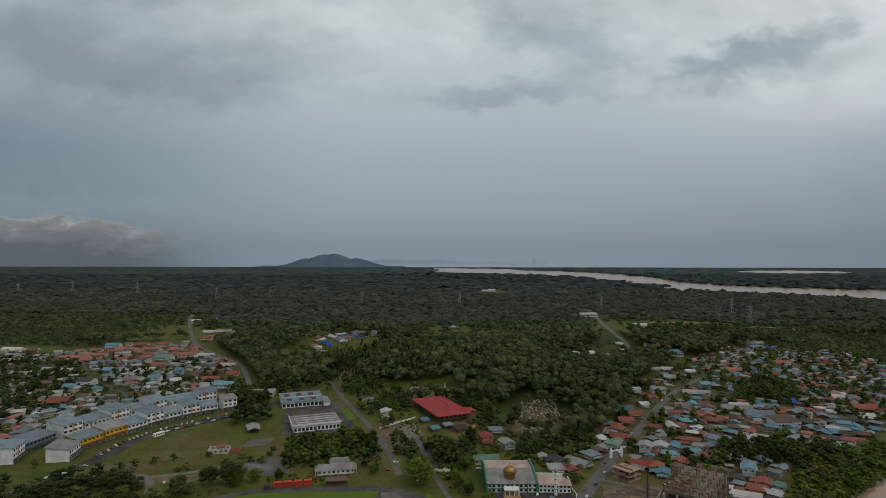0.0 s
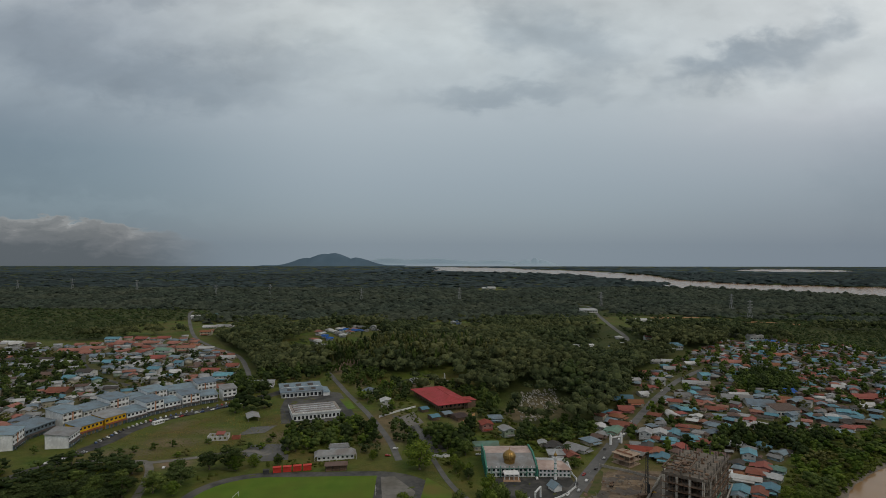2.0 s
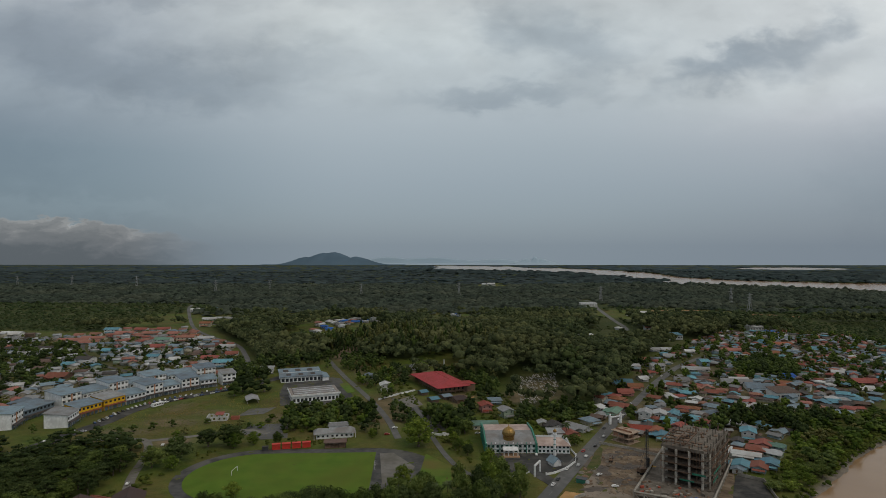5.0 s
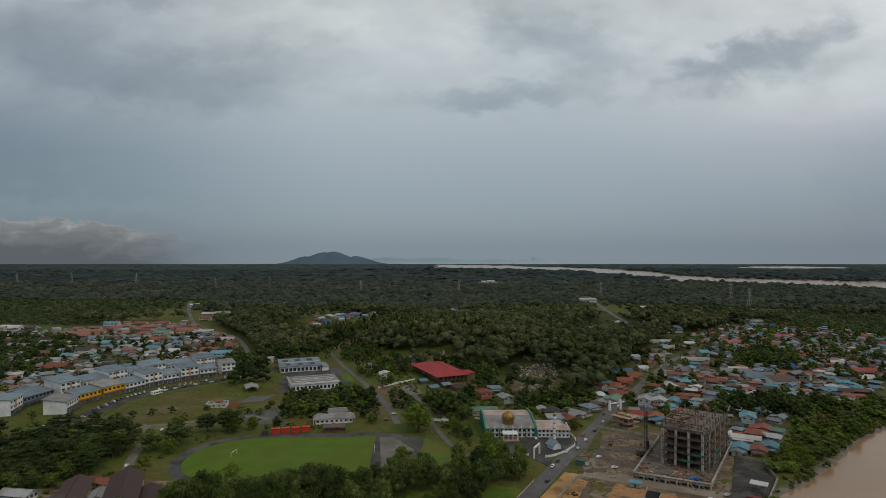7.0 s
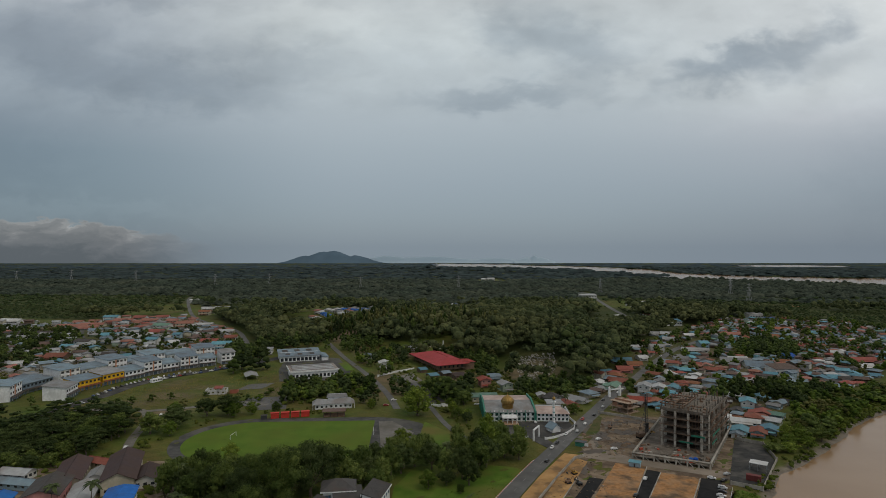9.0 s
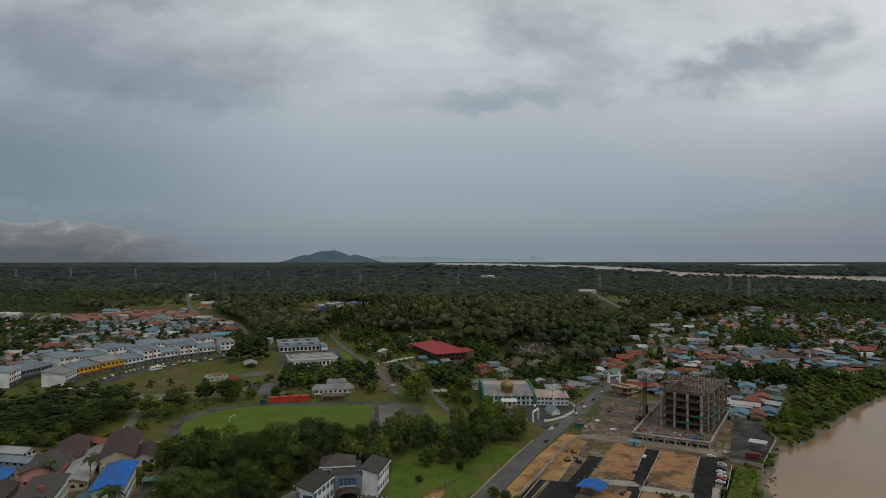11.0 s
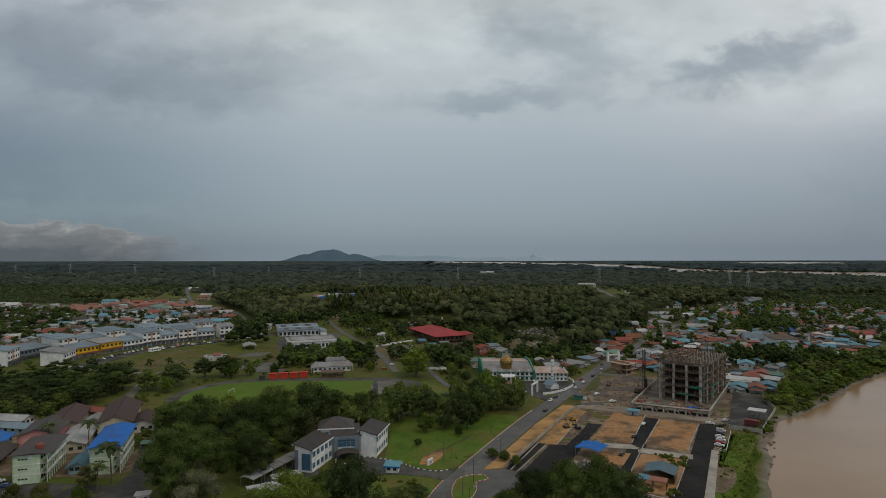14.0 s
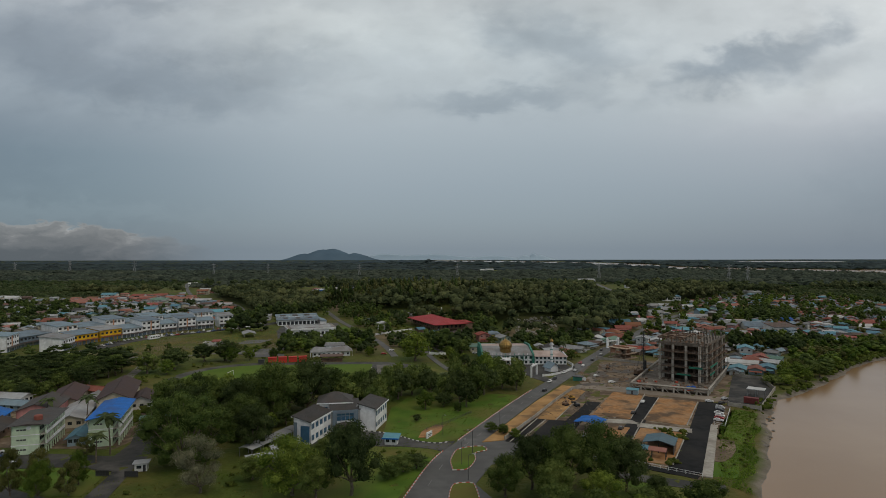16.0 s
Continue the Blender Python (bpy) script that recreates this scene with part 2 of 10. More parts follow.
M_GRAVEL = surface("pale_gravel", (0.150, 0.145, 0.135), (0.215, 0.205, 0.190), scale=0.3, rough=0.95, spec=0.1, big=(0.120, 0.112, 0.095), big_scale=0.06, bump=0.2, bump_scale=4, coord="World")
M_NEWASPHALT = surface("fresh_asphalt", (0.013, 0.0135, 0.015), (0.024, 0.0245, 0.026), scale=0.4, rough=0.92, spec=0.12, big=(0.034, 0.033, 0.032), big_scale=0.06, bump=0.1, bump_scale=5, coord="World")
M_EARTH = surface("orange_earth", (0.27, 0.140, 0.062), (0.44, 0.235, 0.105), scale=0.55, rough=0.95, spec=0.1, big=(0.34, 0.225, 0.135), big_scale=0.16, bump=0.4, bump_scale=1.2, coord="World", stain=((0.105, 0.078, 0.056), 0.085))
M_EARTH2 = surface("brown_site_earth", (0.13, 0.098, 0.070), (0.22, 0.168, 0.120), scale=0.35, rough=0.95, spec=0.1, big=(0.085, 0.062, 0.048), big_scale=0.09, bump=0.4, bump_scale=1.2, coord="World", stain=((0.26, 0.205, 0.15), 0.13))
M_SANDY = surface("orange_sand", (0.37, 0.215, 0.085), (0.50, 0.305, 0.135), scale=0.16, rough=0.95, big=(0.28, 0.165, 0.075), big_scale=0.06, bump=0.3, bump_scale=3, coord="World", spec=0.15, stain=((0.19, 0.12, 0.065), 0.11))
M_VERGE = surface("rough_verge", (0.046, 0.072, 0.018), (0.088, 0.096, 0.030), scale=0.2, rough=0.95, big=(0.120, 0.092, 0.050), big_scale=0.1, bump=0.5, bump_scale=2, coord="World", spec=0.15)
M_LAWN = surface("lawn", (0.060, 0.122, 0.011), (0.100, 0.166, 0.019), scale=0.12, rough=0.9, big=(0.135, 0.108, 0.032), big_scale=0.045, bump=0.3, bump_scale=4, coord="World", spec=0.2)
M_FIELD = surface("playing_field_grass", (0.070, 0.132, 0.010), (0.096, 0.160, 0.014), scale=0.09, rough=0.9, big=(0.094, 0.120, 0.014), big_scale=0.03, bump=0.25, bump_scale=4, coord="World", spec=0.2)
M_LINE = paint("white_line_paint", (0.6, 0.6, 0.58))
M_WORNLINE = paint("worn_line_paint", (0.24, 0.24, 0.235))
M_KERB_RED = paint("red_kerb_paint", (0.42, 0.085, 0.05))
M_TRUNK = surface("bark", (0.09, 0.07, 0.05), (0.17, 0.14, 0.11), scale=1.5, rough=0.95, bump=0.4, bump_scale=4)
M_RUBBER = paint("tyre_rubber", (0.02, 0.02, 0.02), rough=0.85)
M_GOLD = surface("gold_dome_cladding", (0.30, 0.185, 0.06), (0.42, 0.28, 0.10), scale=0.9, rough=0.36, metal=0.85, big=(0.24, 0.15, 0.05), big_scale=0.4)
# mountain and far ridges: distance haze is put into the base colour
M_MOUNTAIN = surface("haze_blue_mountain", (0.092, 0.142, 0.190), (0.108, 0.162, 0.214), scale=0.008, rough=1.0, big=(0.082, 0.122, 0.16), big_scale=0.003, coord="World", spec=0.0)
M_FARHILL = surface("haze_tinted_ridge", (0.37, 0.47, 0.55), (0.38, 0.48, 0.56), scale=0.004, rough=1.0, coord="World", spec=0.0)


def glass_material():
    m = bpy.data.materials.new("window_glass")
    m.use_nodes = True
    b = m.node_tree.nodes["Principled BSDF"]
    b.inputs["Base Color"].default_value = (0.025, 0.032, 0.040, 1)
    b.inputs["Roughness"].default_value = 0.08
    b.inputs["Specular IOR Level"].default_value = 0.8
    return m


M_GLASS = glass_material()
M_BLUEGLASS = paint("blue_tinted_glazing", (0.06, 0.15, 0.25), rough=0.12, spec=0.8)


def leaves(name, c1, c2, scale=0.25):
    k = 1.85
    m = surface(name, tone((c1[0] * 1.08, c1[1] * 0.97, c1[2] * 1.25), k), tone((c2[0] * 1.08, c2[1] * 0.97, c2[2] * 1.25), k), scale=scale, rough=0.75, big=tone(c1, 0.95), big_scale=0.03, obj_var=0.25, island=0.38, spec=0.12, coord="World")
    # light passes through thin leaves
    nt = m.node_tree
    b, out = nt.nodes["Principled BSDF"], nt.nodes["Material Output"]
    tr, mx = nt.nodes.new("ShaderNodeBsdfTranslucent"), nt.nodes.new("ShaderNodeMixShader")
    mx.inputs[0].default_value = 0.3
    nt.links.new(b.inputs["Base Color"].links[0].from_socket, tr.inputs[0])
    nt.links.new(b.outputs[0], mx.inputs[1])
    nt.links.new(tr.outputs[0], mx.inputs[2])
    nt.links.new(mx.outputs[0], out.inputs[0])
    return m


M_LEAF = [
    leaves("foliage_dark", (0.024, 0.040, 0.010), (0.050, 0.076, 0.020)),
    leaves("foliage_mid", (0.040, 0.066, 0.012), (0.078, 0.114, 0.024)),
    leaves("foliage_light", (0.054, 0.092, 0.010), (0.092, 0.138, 0.020)),
    leaves("foliage_olive", (0.064, 0.076, 0.018), (0.108, 0.116, 0.032)),
    leaves("foliage_pale", (0.090, 0.106, 0.048), (0.148, 0.158, 0.078)),
    leaves("foliage_deep", (0.033, 0.060, 0.011), (0.072, 0.112, 0.022)),
]
M_PALM = leaves("palm_fronds", (0.040, 0.062, 0.020), (0.070, 0.095, 0.032))
# canopy beyond 1080 m: some blue of the distance haze painted into the leaf colour
M_HAZED_MID_CANOPY = surface("hazed_middle_canopy", (0.019, 0.028, 0.023), (0.059, 0.076, 0.055), scale=0.28, rough=0.9, big=(0.062, 0.072, 0.051), big_scale=0.006, island=0.4, bump=1.0, bump_scale=0.6, coord="World", spec=0.06)
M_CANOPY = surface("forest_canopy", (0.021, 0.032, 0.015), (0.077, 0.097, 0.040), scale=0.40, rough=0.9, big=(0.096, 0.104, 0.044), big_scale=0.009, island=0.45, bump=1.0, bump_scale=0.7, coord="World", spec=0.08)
# stronger painted haze: blue-grey from 1950 m, paler again from 3000 m
M_HAZED_FAR_CANOPY = surface("hazed_far_canopy", (0.023, 0.036, 0.038), (0.046, 0.063, 0.063), scale=0.05, rough=0.9, big=(0.048, 0.063, 0.063), big_scale=0.004, island=0.3, bump=0.4, bump_scale=0.3, coord="World", spec=0.03)
M_HAZED_HORIZON_CANOPY = surface("hazed_horizon_canopy", (0.044, 0.063, 0.074), (0.064, 0.087, 0.099), scale=0.02, rough=1.0, big=(0.070, 0.094, 0.107), big_scale=0.002, island=0.2, coord="World", spec=0.0)
M_SCRUB = surface("scrub_foliage", (0.039, 0.058, 0.009), (0.073, 0.096, 0.015), scale=0.15, rough=0.9, big=(0.072, 0.080, 0.020), big_scale=0.02, island=0.3, bump=1.0, bump_scale=0.9, coord="World", spec=0.08)


M_MEADOW = surface("far_meadow_growth", (0.030, 0.048, 0.020), (0.050, 0.073, 0.029), scale=0.05, rough=0.95, big=(0.052, 0.064, 0.026), big_scale=0.01, island=0.25, bump=0.8, bump_scale=0.6, coord="World", spec=0.05)

M_GRASS = leaves("tall_grass", (0.058, 0.116, 0.012), (0.092, 0.154, 0.020), scale=0.12)
M_MEADOW_GRASS = leaves("meadow_grass", (0.086, 0.136, 0.018), (0.176, 0.150, 0.044), scale=0.05)


def water_material():
    m = bpy.data.materials.new("muddy_river_water")
    m.use_nodes = True
    nt = m.node_tree
    N, L = nt.nodes.new, nt.links.new
    b = nt.nodes["Principled BSDF"]
    b.inputs["Roughness"].default_value = 0.19
    b.inputs["IOR"].default_value = 1.33
    b.inputs["Specular IOR Level"].default_value = 0.42
    vec = N("ShaderNodeNewGeometry").outputs["Position"]
    n = N("ShaderNodeTexNoise")
    n.inputs["Scale"].default_value, n.inputs["Detail"].default_value = 0.02, 5
    L(vec, n.inputs["Vector"])
    r = N("ShaderNodeValToRGB")
    r.color_ramp.elements[0].position, r.color_ramp.elements[1].position = 0.35, 0.7
    r.color_ramp.elements[0].color = (0.262, 0.164, 0.088, 1)
    r.color_ramp.elements[1].color = (0.298, 0.194, 0.110, 1)
    L(n.outputs[0], r.inputs[0])
    L(r.outputs[0], b.inputs["Base Color"])
    w = N("ShaderNodeTexNoise")
    w.inputs["Scale"].default_value, w.inputs["Detail"].default_value = 0.6, 4
    L(vec, w.inputs["Vector"])
    bp = N("ShaderNodeBump")
    bp.inputs["Strength"].default_value, bp.inputs["Distance"].default_value = 0.10, 0.15
    L(w.outputs[0], bp.inputs["Height"])
    L(bp.outputs[0], b.inputs["Normal"])
    return m


M_WATER = water_material()


def ground_material():
    """Grass, scrub, bare earth and river mud, spread by the ground's own cover values."""
    m = bpy.data.materials.new("ground_cover")
    m.use_nodes = True
    nt = m.node_tree
    N, L = nt.nodes.new, nt.links.new
    b = nt.nodes["Principled BSDF"]
    b.inputs["Roughness"].default_value = 0.95
    b.inputs["Specular IOR Level"].default_value = 0.2
    vec = N("ShaderNodeNewGeometry").outputs["Position"]

    def two(s, ca, cb, detail=5):
        n = N("ShaderNodeTexNoise")
        n.inputs["Scale"].default_value, n.inputs["Detail"].default_value = s, detail
        L(vec, n.inputs["Vector"])
        r = N("ShaderNodeValToRGB")
        r.color_ramp.elements[0].position, r.color_ramp.elements[1].position = 0.36, 0.66
        r.color_ramp.elements[0].color, r.color_ramp.elements[1].color = (*ca, 1), (*cb, 1)
        L(n.outputs[0], r.inputs[0])
        return r.outputs[0]

    def mix(f, a, c):
        n = N("ShaderNodeMix")
        n.data_type = "RGBA"
        L(f, n.inputs[0])
        L(a, n.inputs[6])
        L(c, n.inputs[7])
        return n.outputs[2]

    at = N("ShaderNodeVertexColor")
    at.layer_name = "cover"
    sep = N("ShaderNodeSeparateColor")
    L(at.outputs[0], sep.inputs[0])
    wild = mix(two(0.018, (0, 0, 0), (1, 1, 1)), two(0.2, (0.024, 0.040, 0.008), (0.044, 0.064, 0.013)), two(0.12, (0.044, 0.052, 0.014), (0.066, 0.072, 0.020)))
    lush = mix(two(0.045, (0, 0, 0), (1, 1, 1)), two(0.15, (0.040, 0.078, 0.010), (0.072, 0.113, 0.016)), two(0.22, (0.076, 0.106, 0.016), (0.112, 0.134, 0.023)))
    grass = mix(two(0.028, (0, 0, 0), (0.68, 0.68, 0.68)), lush, two(0.2, (0.082, 0.066, 0.022), (0.150, 0.092, 0.036)))
    earth = two(0.12, (0.14, 0.105, 0.07), (0.23, 0.165, 0.11))
    mud = two(0.25, (0.15, 0.13, 0.105), (0.22, 0.19, 0.155))
    col = mix(sep.outputs[0], wild, grass)
    col = mix(sep.outputs[1], col, earth)
    col = mix(sep.outputs[2], col, mud)
    L(col, b.inputs["Base Color"])
    n = N("ShaderNodeTexNoise")
    n.inputs["Scale"].default_value, n.inputs["Detail"].default_value = 0.7, 6
    L(vec, n.inputs["Vector"])
    bp = N("ShaderNodeBump")
    bp.inputs["Strength"].default_value, bp.inputs["Distance"].default_value = 0.7, 0.8
    L(n.outputs[0], bp.inputs["Height"])
    L(bp.outputs[0], b.inputs["Normal"])
    return m


M_GROUND = ground_material()

# ---------------------------------------------------------------- mesh building


class Shape:
    """Collects vertices and faces for one mesh."""

    def __init__(self):
        self.v, self.f = [], []

    def add(self, verts, faces):
        o = len(self.v)
        self.v += [tuple(p) for p in verts]
        self.f += [tuple(o + i for i in f) for f in faces]
        return self

    def box(self, x0, x1, y0, y1, z0, z1):
        return self.add([(x0, y0, z0), (x1, y0, z0), (x1, y1, z0), (x0, y1, z0), (x0, y0, z1), (x1, y0, z1), (x1, y1, z1), (x0, y1, z1)],
                        [(0, 3, 2, 1), (4, 5, 6, 7), (0, 1, 5, 4), (1, 2, 6, 5), (2, 3, 7, 6), (3, 0, 4, 7)])

    def prism(self, poly, z0, z1):
        n = len(poly)
        self.add([(x, y, z0) for x, y in poly] + [(x, y, z1) for x, y in poly],
                 [tuple(range(n - 1, -1, -1)), tuple(range(n, 2 * n))] + [(i, (i + 1) % n, n + (i + 1) % n, n + i) for i in range(n)])
        return self

    def slab(self, quad, t):
        """A plate of thickness t below the given upper corners (counter-clockwise from above)."""
        n = len(quad)
        self.add(list(quad) + [(x, y, z - t) for x, y, z in quad],
                 [tuple(range(n)), tuple(range(2 * n - 1, n - 1, -1))] + [(n + i, n + (i + 1) % n, (i + 1) % n, i) for i in range(n)])
        return self

    def bar(self, a, b, r, n=6, r2=None):
        a, b = Vector(a), Vector(b)
        d = (b - a)
        q = d.to_track_quat("Z", "Y").to_matrix()
        r2 = r if r2 is None else r2
        vs = []
        for p, rr in ((a, r), (b, r2)):
            for i in range(n):
                t = 2 * math.pi * i / n
                vs.append(p + q @ Vector((rr * math.cos(t), rr * math.sin(t), 0)))
        self.add(vs, [(i, (i + 1) % n, n + (i + 1) % n, n + i) for i in range(n)] + [tuple(range(n - 1, -1, -1)), tuple(range(n, 2 * n))])
        return self

    def lathe(self, profile, n=20, at=(0, 0, 0), ribs=0.0):
        k = len(profile)
        vs = []
        for r, z in profile:
            for i in range(n):
                t = 2 * math.pi * i / n
                rr = r * (1 + (ribs if i % 2 else -ribs))
                vs.append((at[0] + rr * math.cos(t), at[1] + rr * math.sin(t), at[2] + z))
        fs = [(j * n + i, j * n + (i + 1) % n, (j + 1) * n + (i + 1) % n, (j + 1) * n + i) for j in range(k - 1) for i in range(n)]
        fs += [tuple(range(n - 1, -1, -1)), tuple(range((k - 1) * n, k * n))]
        return self.add(vs, fs)

    def gable(self, x0, x1, y0, y1, z, rise, t=0.18, over=0.6):
        """Two roof slopes with the ridge along y."""
        xm, s = (x0 + x1) / 2, rise / ((x1 - x0) / 2)
        e = z - over * s
        self.slab([(x0 - over, y0 - over, e), (xm, y0 - over, z + rise), (xm, y1 + over, z + rise), (x0 - over, y1 + over, e)], t)
        self.slab([(xm, y0 - over, z + rise), (x1 + over, y0 - over, e), (x1 + over, y1 + over, e), (xm, y1 + over, z + rise)], t)
        return self

    def gable_ends(self, x0, x1, y0, y1, z, rise, t=0.2):
        xm = (x0 + x1) / 2
        for ya, yb in ((y0, y0 + t), (y1 - t, y1)):
            self.add([(x0, ya, z), (x1, ya, z), (xm, ya, z + rise * 0.97), (x0, yb, z), (x1, yb, z), (xm, yb, z + rise * 0.97)],
                     [(0, 1, 2), (5, 4, 3), (0, 3, 4, 1), (1, 4, 5, 2), (2, 5, 3, 0)])
        return self

    def hip(self, x0, x1, y0, y1, z, rise, over=0.7, t=0.2):
        x0, x1, y0, y1 = x0 - over, x1 + over, y0 - over, y1 + over
        xm, h = (x0 + x1) / 2, (x1 - x0) / 2
        ya, yb = min(y0 + h, (y0 + y1) / 2), max(y1 - h, (y0 + y1) / 2)
        vs = [(x0, y0, z), (x1, y0, z), (x1, y1, z), (x0, y1, z), (xm, ya, z + rise), (xm, yb, z + rise), (x0, y0, z - t), (x1, y0, z - t), (x1, y1, z - t), (x0, y1, z - t)]
        return self.add(vs, [(0, 1, 4), (1, 2, 5, 4), (2, 3, 5), (3, 0, 4, 5), (6, 9, 8, 7), (0, 6, 7, 1), (1, 7, 8, 2), (2, 8, 9, 3), (3, 9, 6, 0)])

    def shed(self, x0, x1, y0, y1, z, rise, over=0.6, t=0.25):
        """One slope, high at y1."""
        s = rise / (y1 - y0)
        return self.slab([(x0 - over, y0 - over, z - over * s), (x1 + over, y0 - over, z - over * s), (x1 + over, y1 + over, z + rise + over * s), (x0 - over, y1 + over, z + rise + over * s)], t)

    def mesh(self, name, mat=None, smooth=False):
        me = bpy.data.meshes.new(name)
        me.from_pydata(self.v, [], self.f)
        if mat:
            me.materials.append(mat)
        if smooth:
            me.polygons.foreach_set("use_smooth", [True] * len(me.polygons))
        me.update()
        return me


def part(name, shape, mat, parent, label="", smooth=False, at=None):
    """One mesh object under a thing or a part, in the coordinates of that parent."""
    ob = new(name, shape if isinstance(shape, bpy.types.Mesh) else shape.mesh(name, mat, smooth))
    ob.parent = parent
    if at is not None:
        ob.matrix_basis = at
    return tagged(ob, label)


def thing(name, m, label, category, group="", kind=""):
    ob = new(name)
    ob.empty_display_size = 0.5
    ob.matrix_basis = m
    return tagged(ob, label, category, group, kind)


def recolour(ob, mat):
    """The same mesh with another material on this object alone."""
    ob.material_slots[0].link = "OBJECT"
    ob.material_slots[0].material = mat


# ---------------------------------------------------------------- the plan
RIVER = [(42, -400), (56, 60), (77, 130), (92.5, 168), (106, 191.5), (120.5, 218.5), (135.5, 247.5), (146, 267), (160, 285), (183, 301), (218, 333), (250, 365), (284, 389), (600, 560), (1500, 620), (1500, -400)]
FAR_TOP = [(-60, 3800), (260, 3720), (390, 3640), (524, 3420), (669, 3330), (791, 3190), (880, 2980), (960, 2800), (945, 2440), (1000, 2290), (1060, 2200), (1215, 2115), (1360, 2045), (1700, 1930), (4500, 1700)]
FAR_LOW = [(4500, 1250), (1500, 1640), (1260, 1735), (1215, 1829), (1107, 1937), (961, 2007), (900, 2080), (836, 2170), (810, 2390), (757, 2590), (690, 2815), (608, 3050), (480, 3140), (344, 3195), (230, 3255), (-60, 3480)]
FAR_RIVER = FAR_TOP + [(x * 0.918, y * 0.918) for x, y in FAR_LOW]
FAR_LAKE = [(1560, 3300), (1750, 3180), (2100, 3180), (2230, 3300), (2150, 3480), (1750, 3520)]
OPEN = [(-740, 560), (-640, 480), (-360, 360), (-330, 240), (-250, 130), (150, 120), (420, 380), (580, 700), (560, 840), (472, 897), (278, 754), (198, 640), (165, 545), (118, 470), (62, 470), (45, 560), (-40, 575), (-60, 625), (-120, 650), (-200, 645), (-235, 740), (-372, 955), (-428, 935), (-520, 875), (-640, 895), (-740, 850)]
ROAD_MAIN = [(-14, 120), (-8, 150), (-3, 174), (3.6, 200), (12, 219), (25, 247), (41, 280), (60, 316), (78, 350), (98, 387), (120, 428)]
ROAD_UP = [(119.5, 427), (134, 452), (148, 474), (168, 508), (190, 545), (216, 586), (239, 622), (258, 645), (276, 666), (300, 690)]
ROAD_FAR = [(205, 790), (255, 860), (277, 921), (288, 1029), (307, 1199), (328, 1380), (250, 1440)]
STREET = [(-262, 350), (-252, 378), (-246, 403), (-238, 430), (-234, 461), (-220, 490), (-191, 523), (-165, 556), (-130, 615)]
ROAD_C = [(-120, 640), (-98, 592), (-70, 524), (-52, 477), (-37, 431), (-28, 394)]
LANE_D = [(-22, 478), (-9, 412), (-5, 393), (3.3, 360), (13, 336), (28, 322), (44, 318)]
LANE_E = [(-235, 392), (-202, 392), (-189, 389), (-177, 366), (-168, 332), (-161, 312)]
LANE_F = [(-189, 389), (-166, 397), (-135, 412), (-115, 405)]
VROAD_A = [(-525, 1280), (-495, 1190), (-386, 943), (-324, 843), (-257, 762), (-219, 681), (-197, 627), (-165, 590)]
VROAD_B = [(-470, 800), (-418, 710), (-358, 639), (-310, 602), (-270, 575)]
RIGHT_VILLAGE = [(104, 412), (118, 396), (150, 396), (172, 352), (190, 347), (216, 386), (262, 440), (330, 462), (420, 560), (560, 720), (560, 830), (480, 885), (400, 880), (285, 740), (205, 640), (170, 548), (128, 500)]
GREEN_BELTS = ([(159, 403), (170, 428), (188, 424), (208, 457), (226, 463), (243, 452), (294, 452), (279, 423), (239, 389), (227, 389), (232, 417), (223, 425), (203, 412)],
               [(282, 584), (319, 652), (348, 665), (364, 634), (348, 595), (322, 579), (299, 584)])
LEFT_VILLAGE = [(-700, 850), (-600, 872), (-520, 818), (-500, 853), (-440, 898), (-372, 905), (-300, 815), (-250, 730), (-216, 650), (-212, 590), (-250, 575), (-290, 545), (-318, 490), (-330, 440), (-480, 540), (-600, 640), (-700, 760)]
ROADS = [(ROAD_MAIN, 8.5), (ROAD_UP, 6.4), (ROAD_FAR, 7.5), (STREET, 11), (ROAD_C, 4.6), (LANE_D, 3.4), (LANE_E, 5), (LANE_F, 4.5), (VROAD_A, 5.5), (VROAD_B, 5)]


def inside(px, py, poly):
    px, py = np.asarray(px, float), np.asarray(py, float)
    r = np.zeros(px.shape, bool)
    n = len(poly)
    for i in range(n):
        (x1, y1), (x2, y2) = poly[i], poly[(i + 1) % n]
        if y1 == y2:
            continue
        r ^= ((y1 > py) != (y2 > py)) & (px < (x2 - x1) * (py - y1) / (y2 - y1) + x1)
    return r


def away(px, py, line, closed=False):
    px, py = np.asarray(px, float), np.asarray(py, float)
    d = np.full(px.shape, 1e9)
    n = len(line)
    for i in range(n if closed else n - 1):
        (x1, y1), (x2, y2) = line[i], line[(i + 1) % n]
        ux, uy = x2 - x1, y2 - y1
        s = np.clip(((px - x1) * ux + (py - y1) * uy) / (ux * ux + uy * uy), 0, 1)
        d = np.minimum(d, np.hypot(px - x1 - s * ux, py - y1 - s * uy))
    return d


HILLS = [(-20, 705, 120, 100, 15), (112, 600, 62, 85, 13), (60, 860, 110, 90, 6), (-160, 900, 95, 85, 8)]


def land(px, py):
    """Height of the land without the rivers."""
    px, py = np.asarray(px, float), np.asarray(py, float)
    z = np.zeros(px.shape)
    for k, (cx, cy, sx, sy, h) in enumerate(HILLS):
        foot = np.clip((py - 470) / 120, 0, 1) if k == 1 else np.clip((py - 572) / 60, 0, 1)
        z += h * np.exp(-((px - cx) / sx) ** 2 - ((py - cy) / sy) ** 2) * foot
    far = np.clip((py - 700) / 900, 0, 1)
    return z + far * 0.5 * np.sin(px * 0.006 + 1) * np.sin(py * 0.005)


def lz(x, y):
    return float(land(x, y))


WATER_Z = -1.3


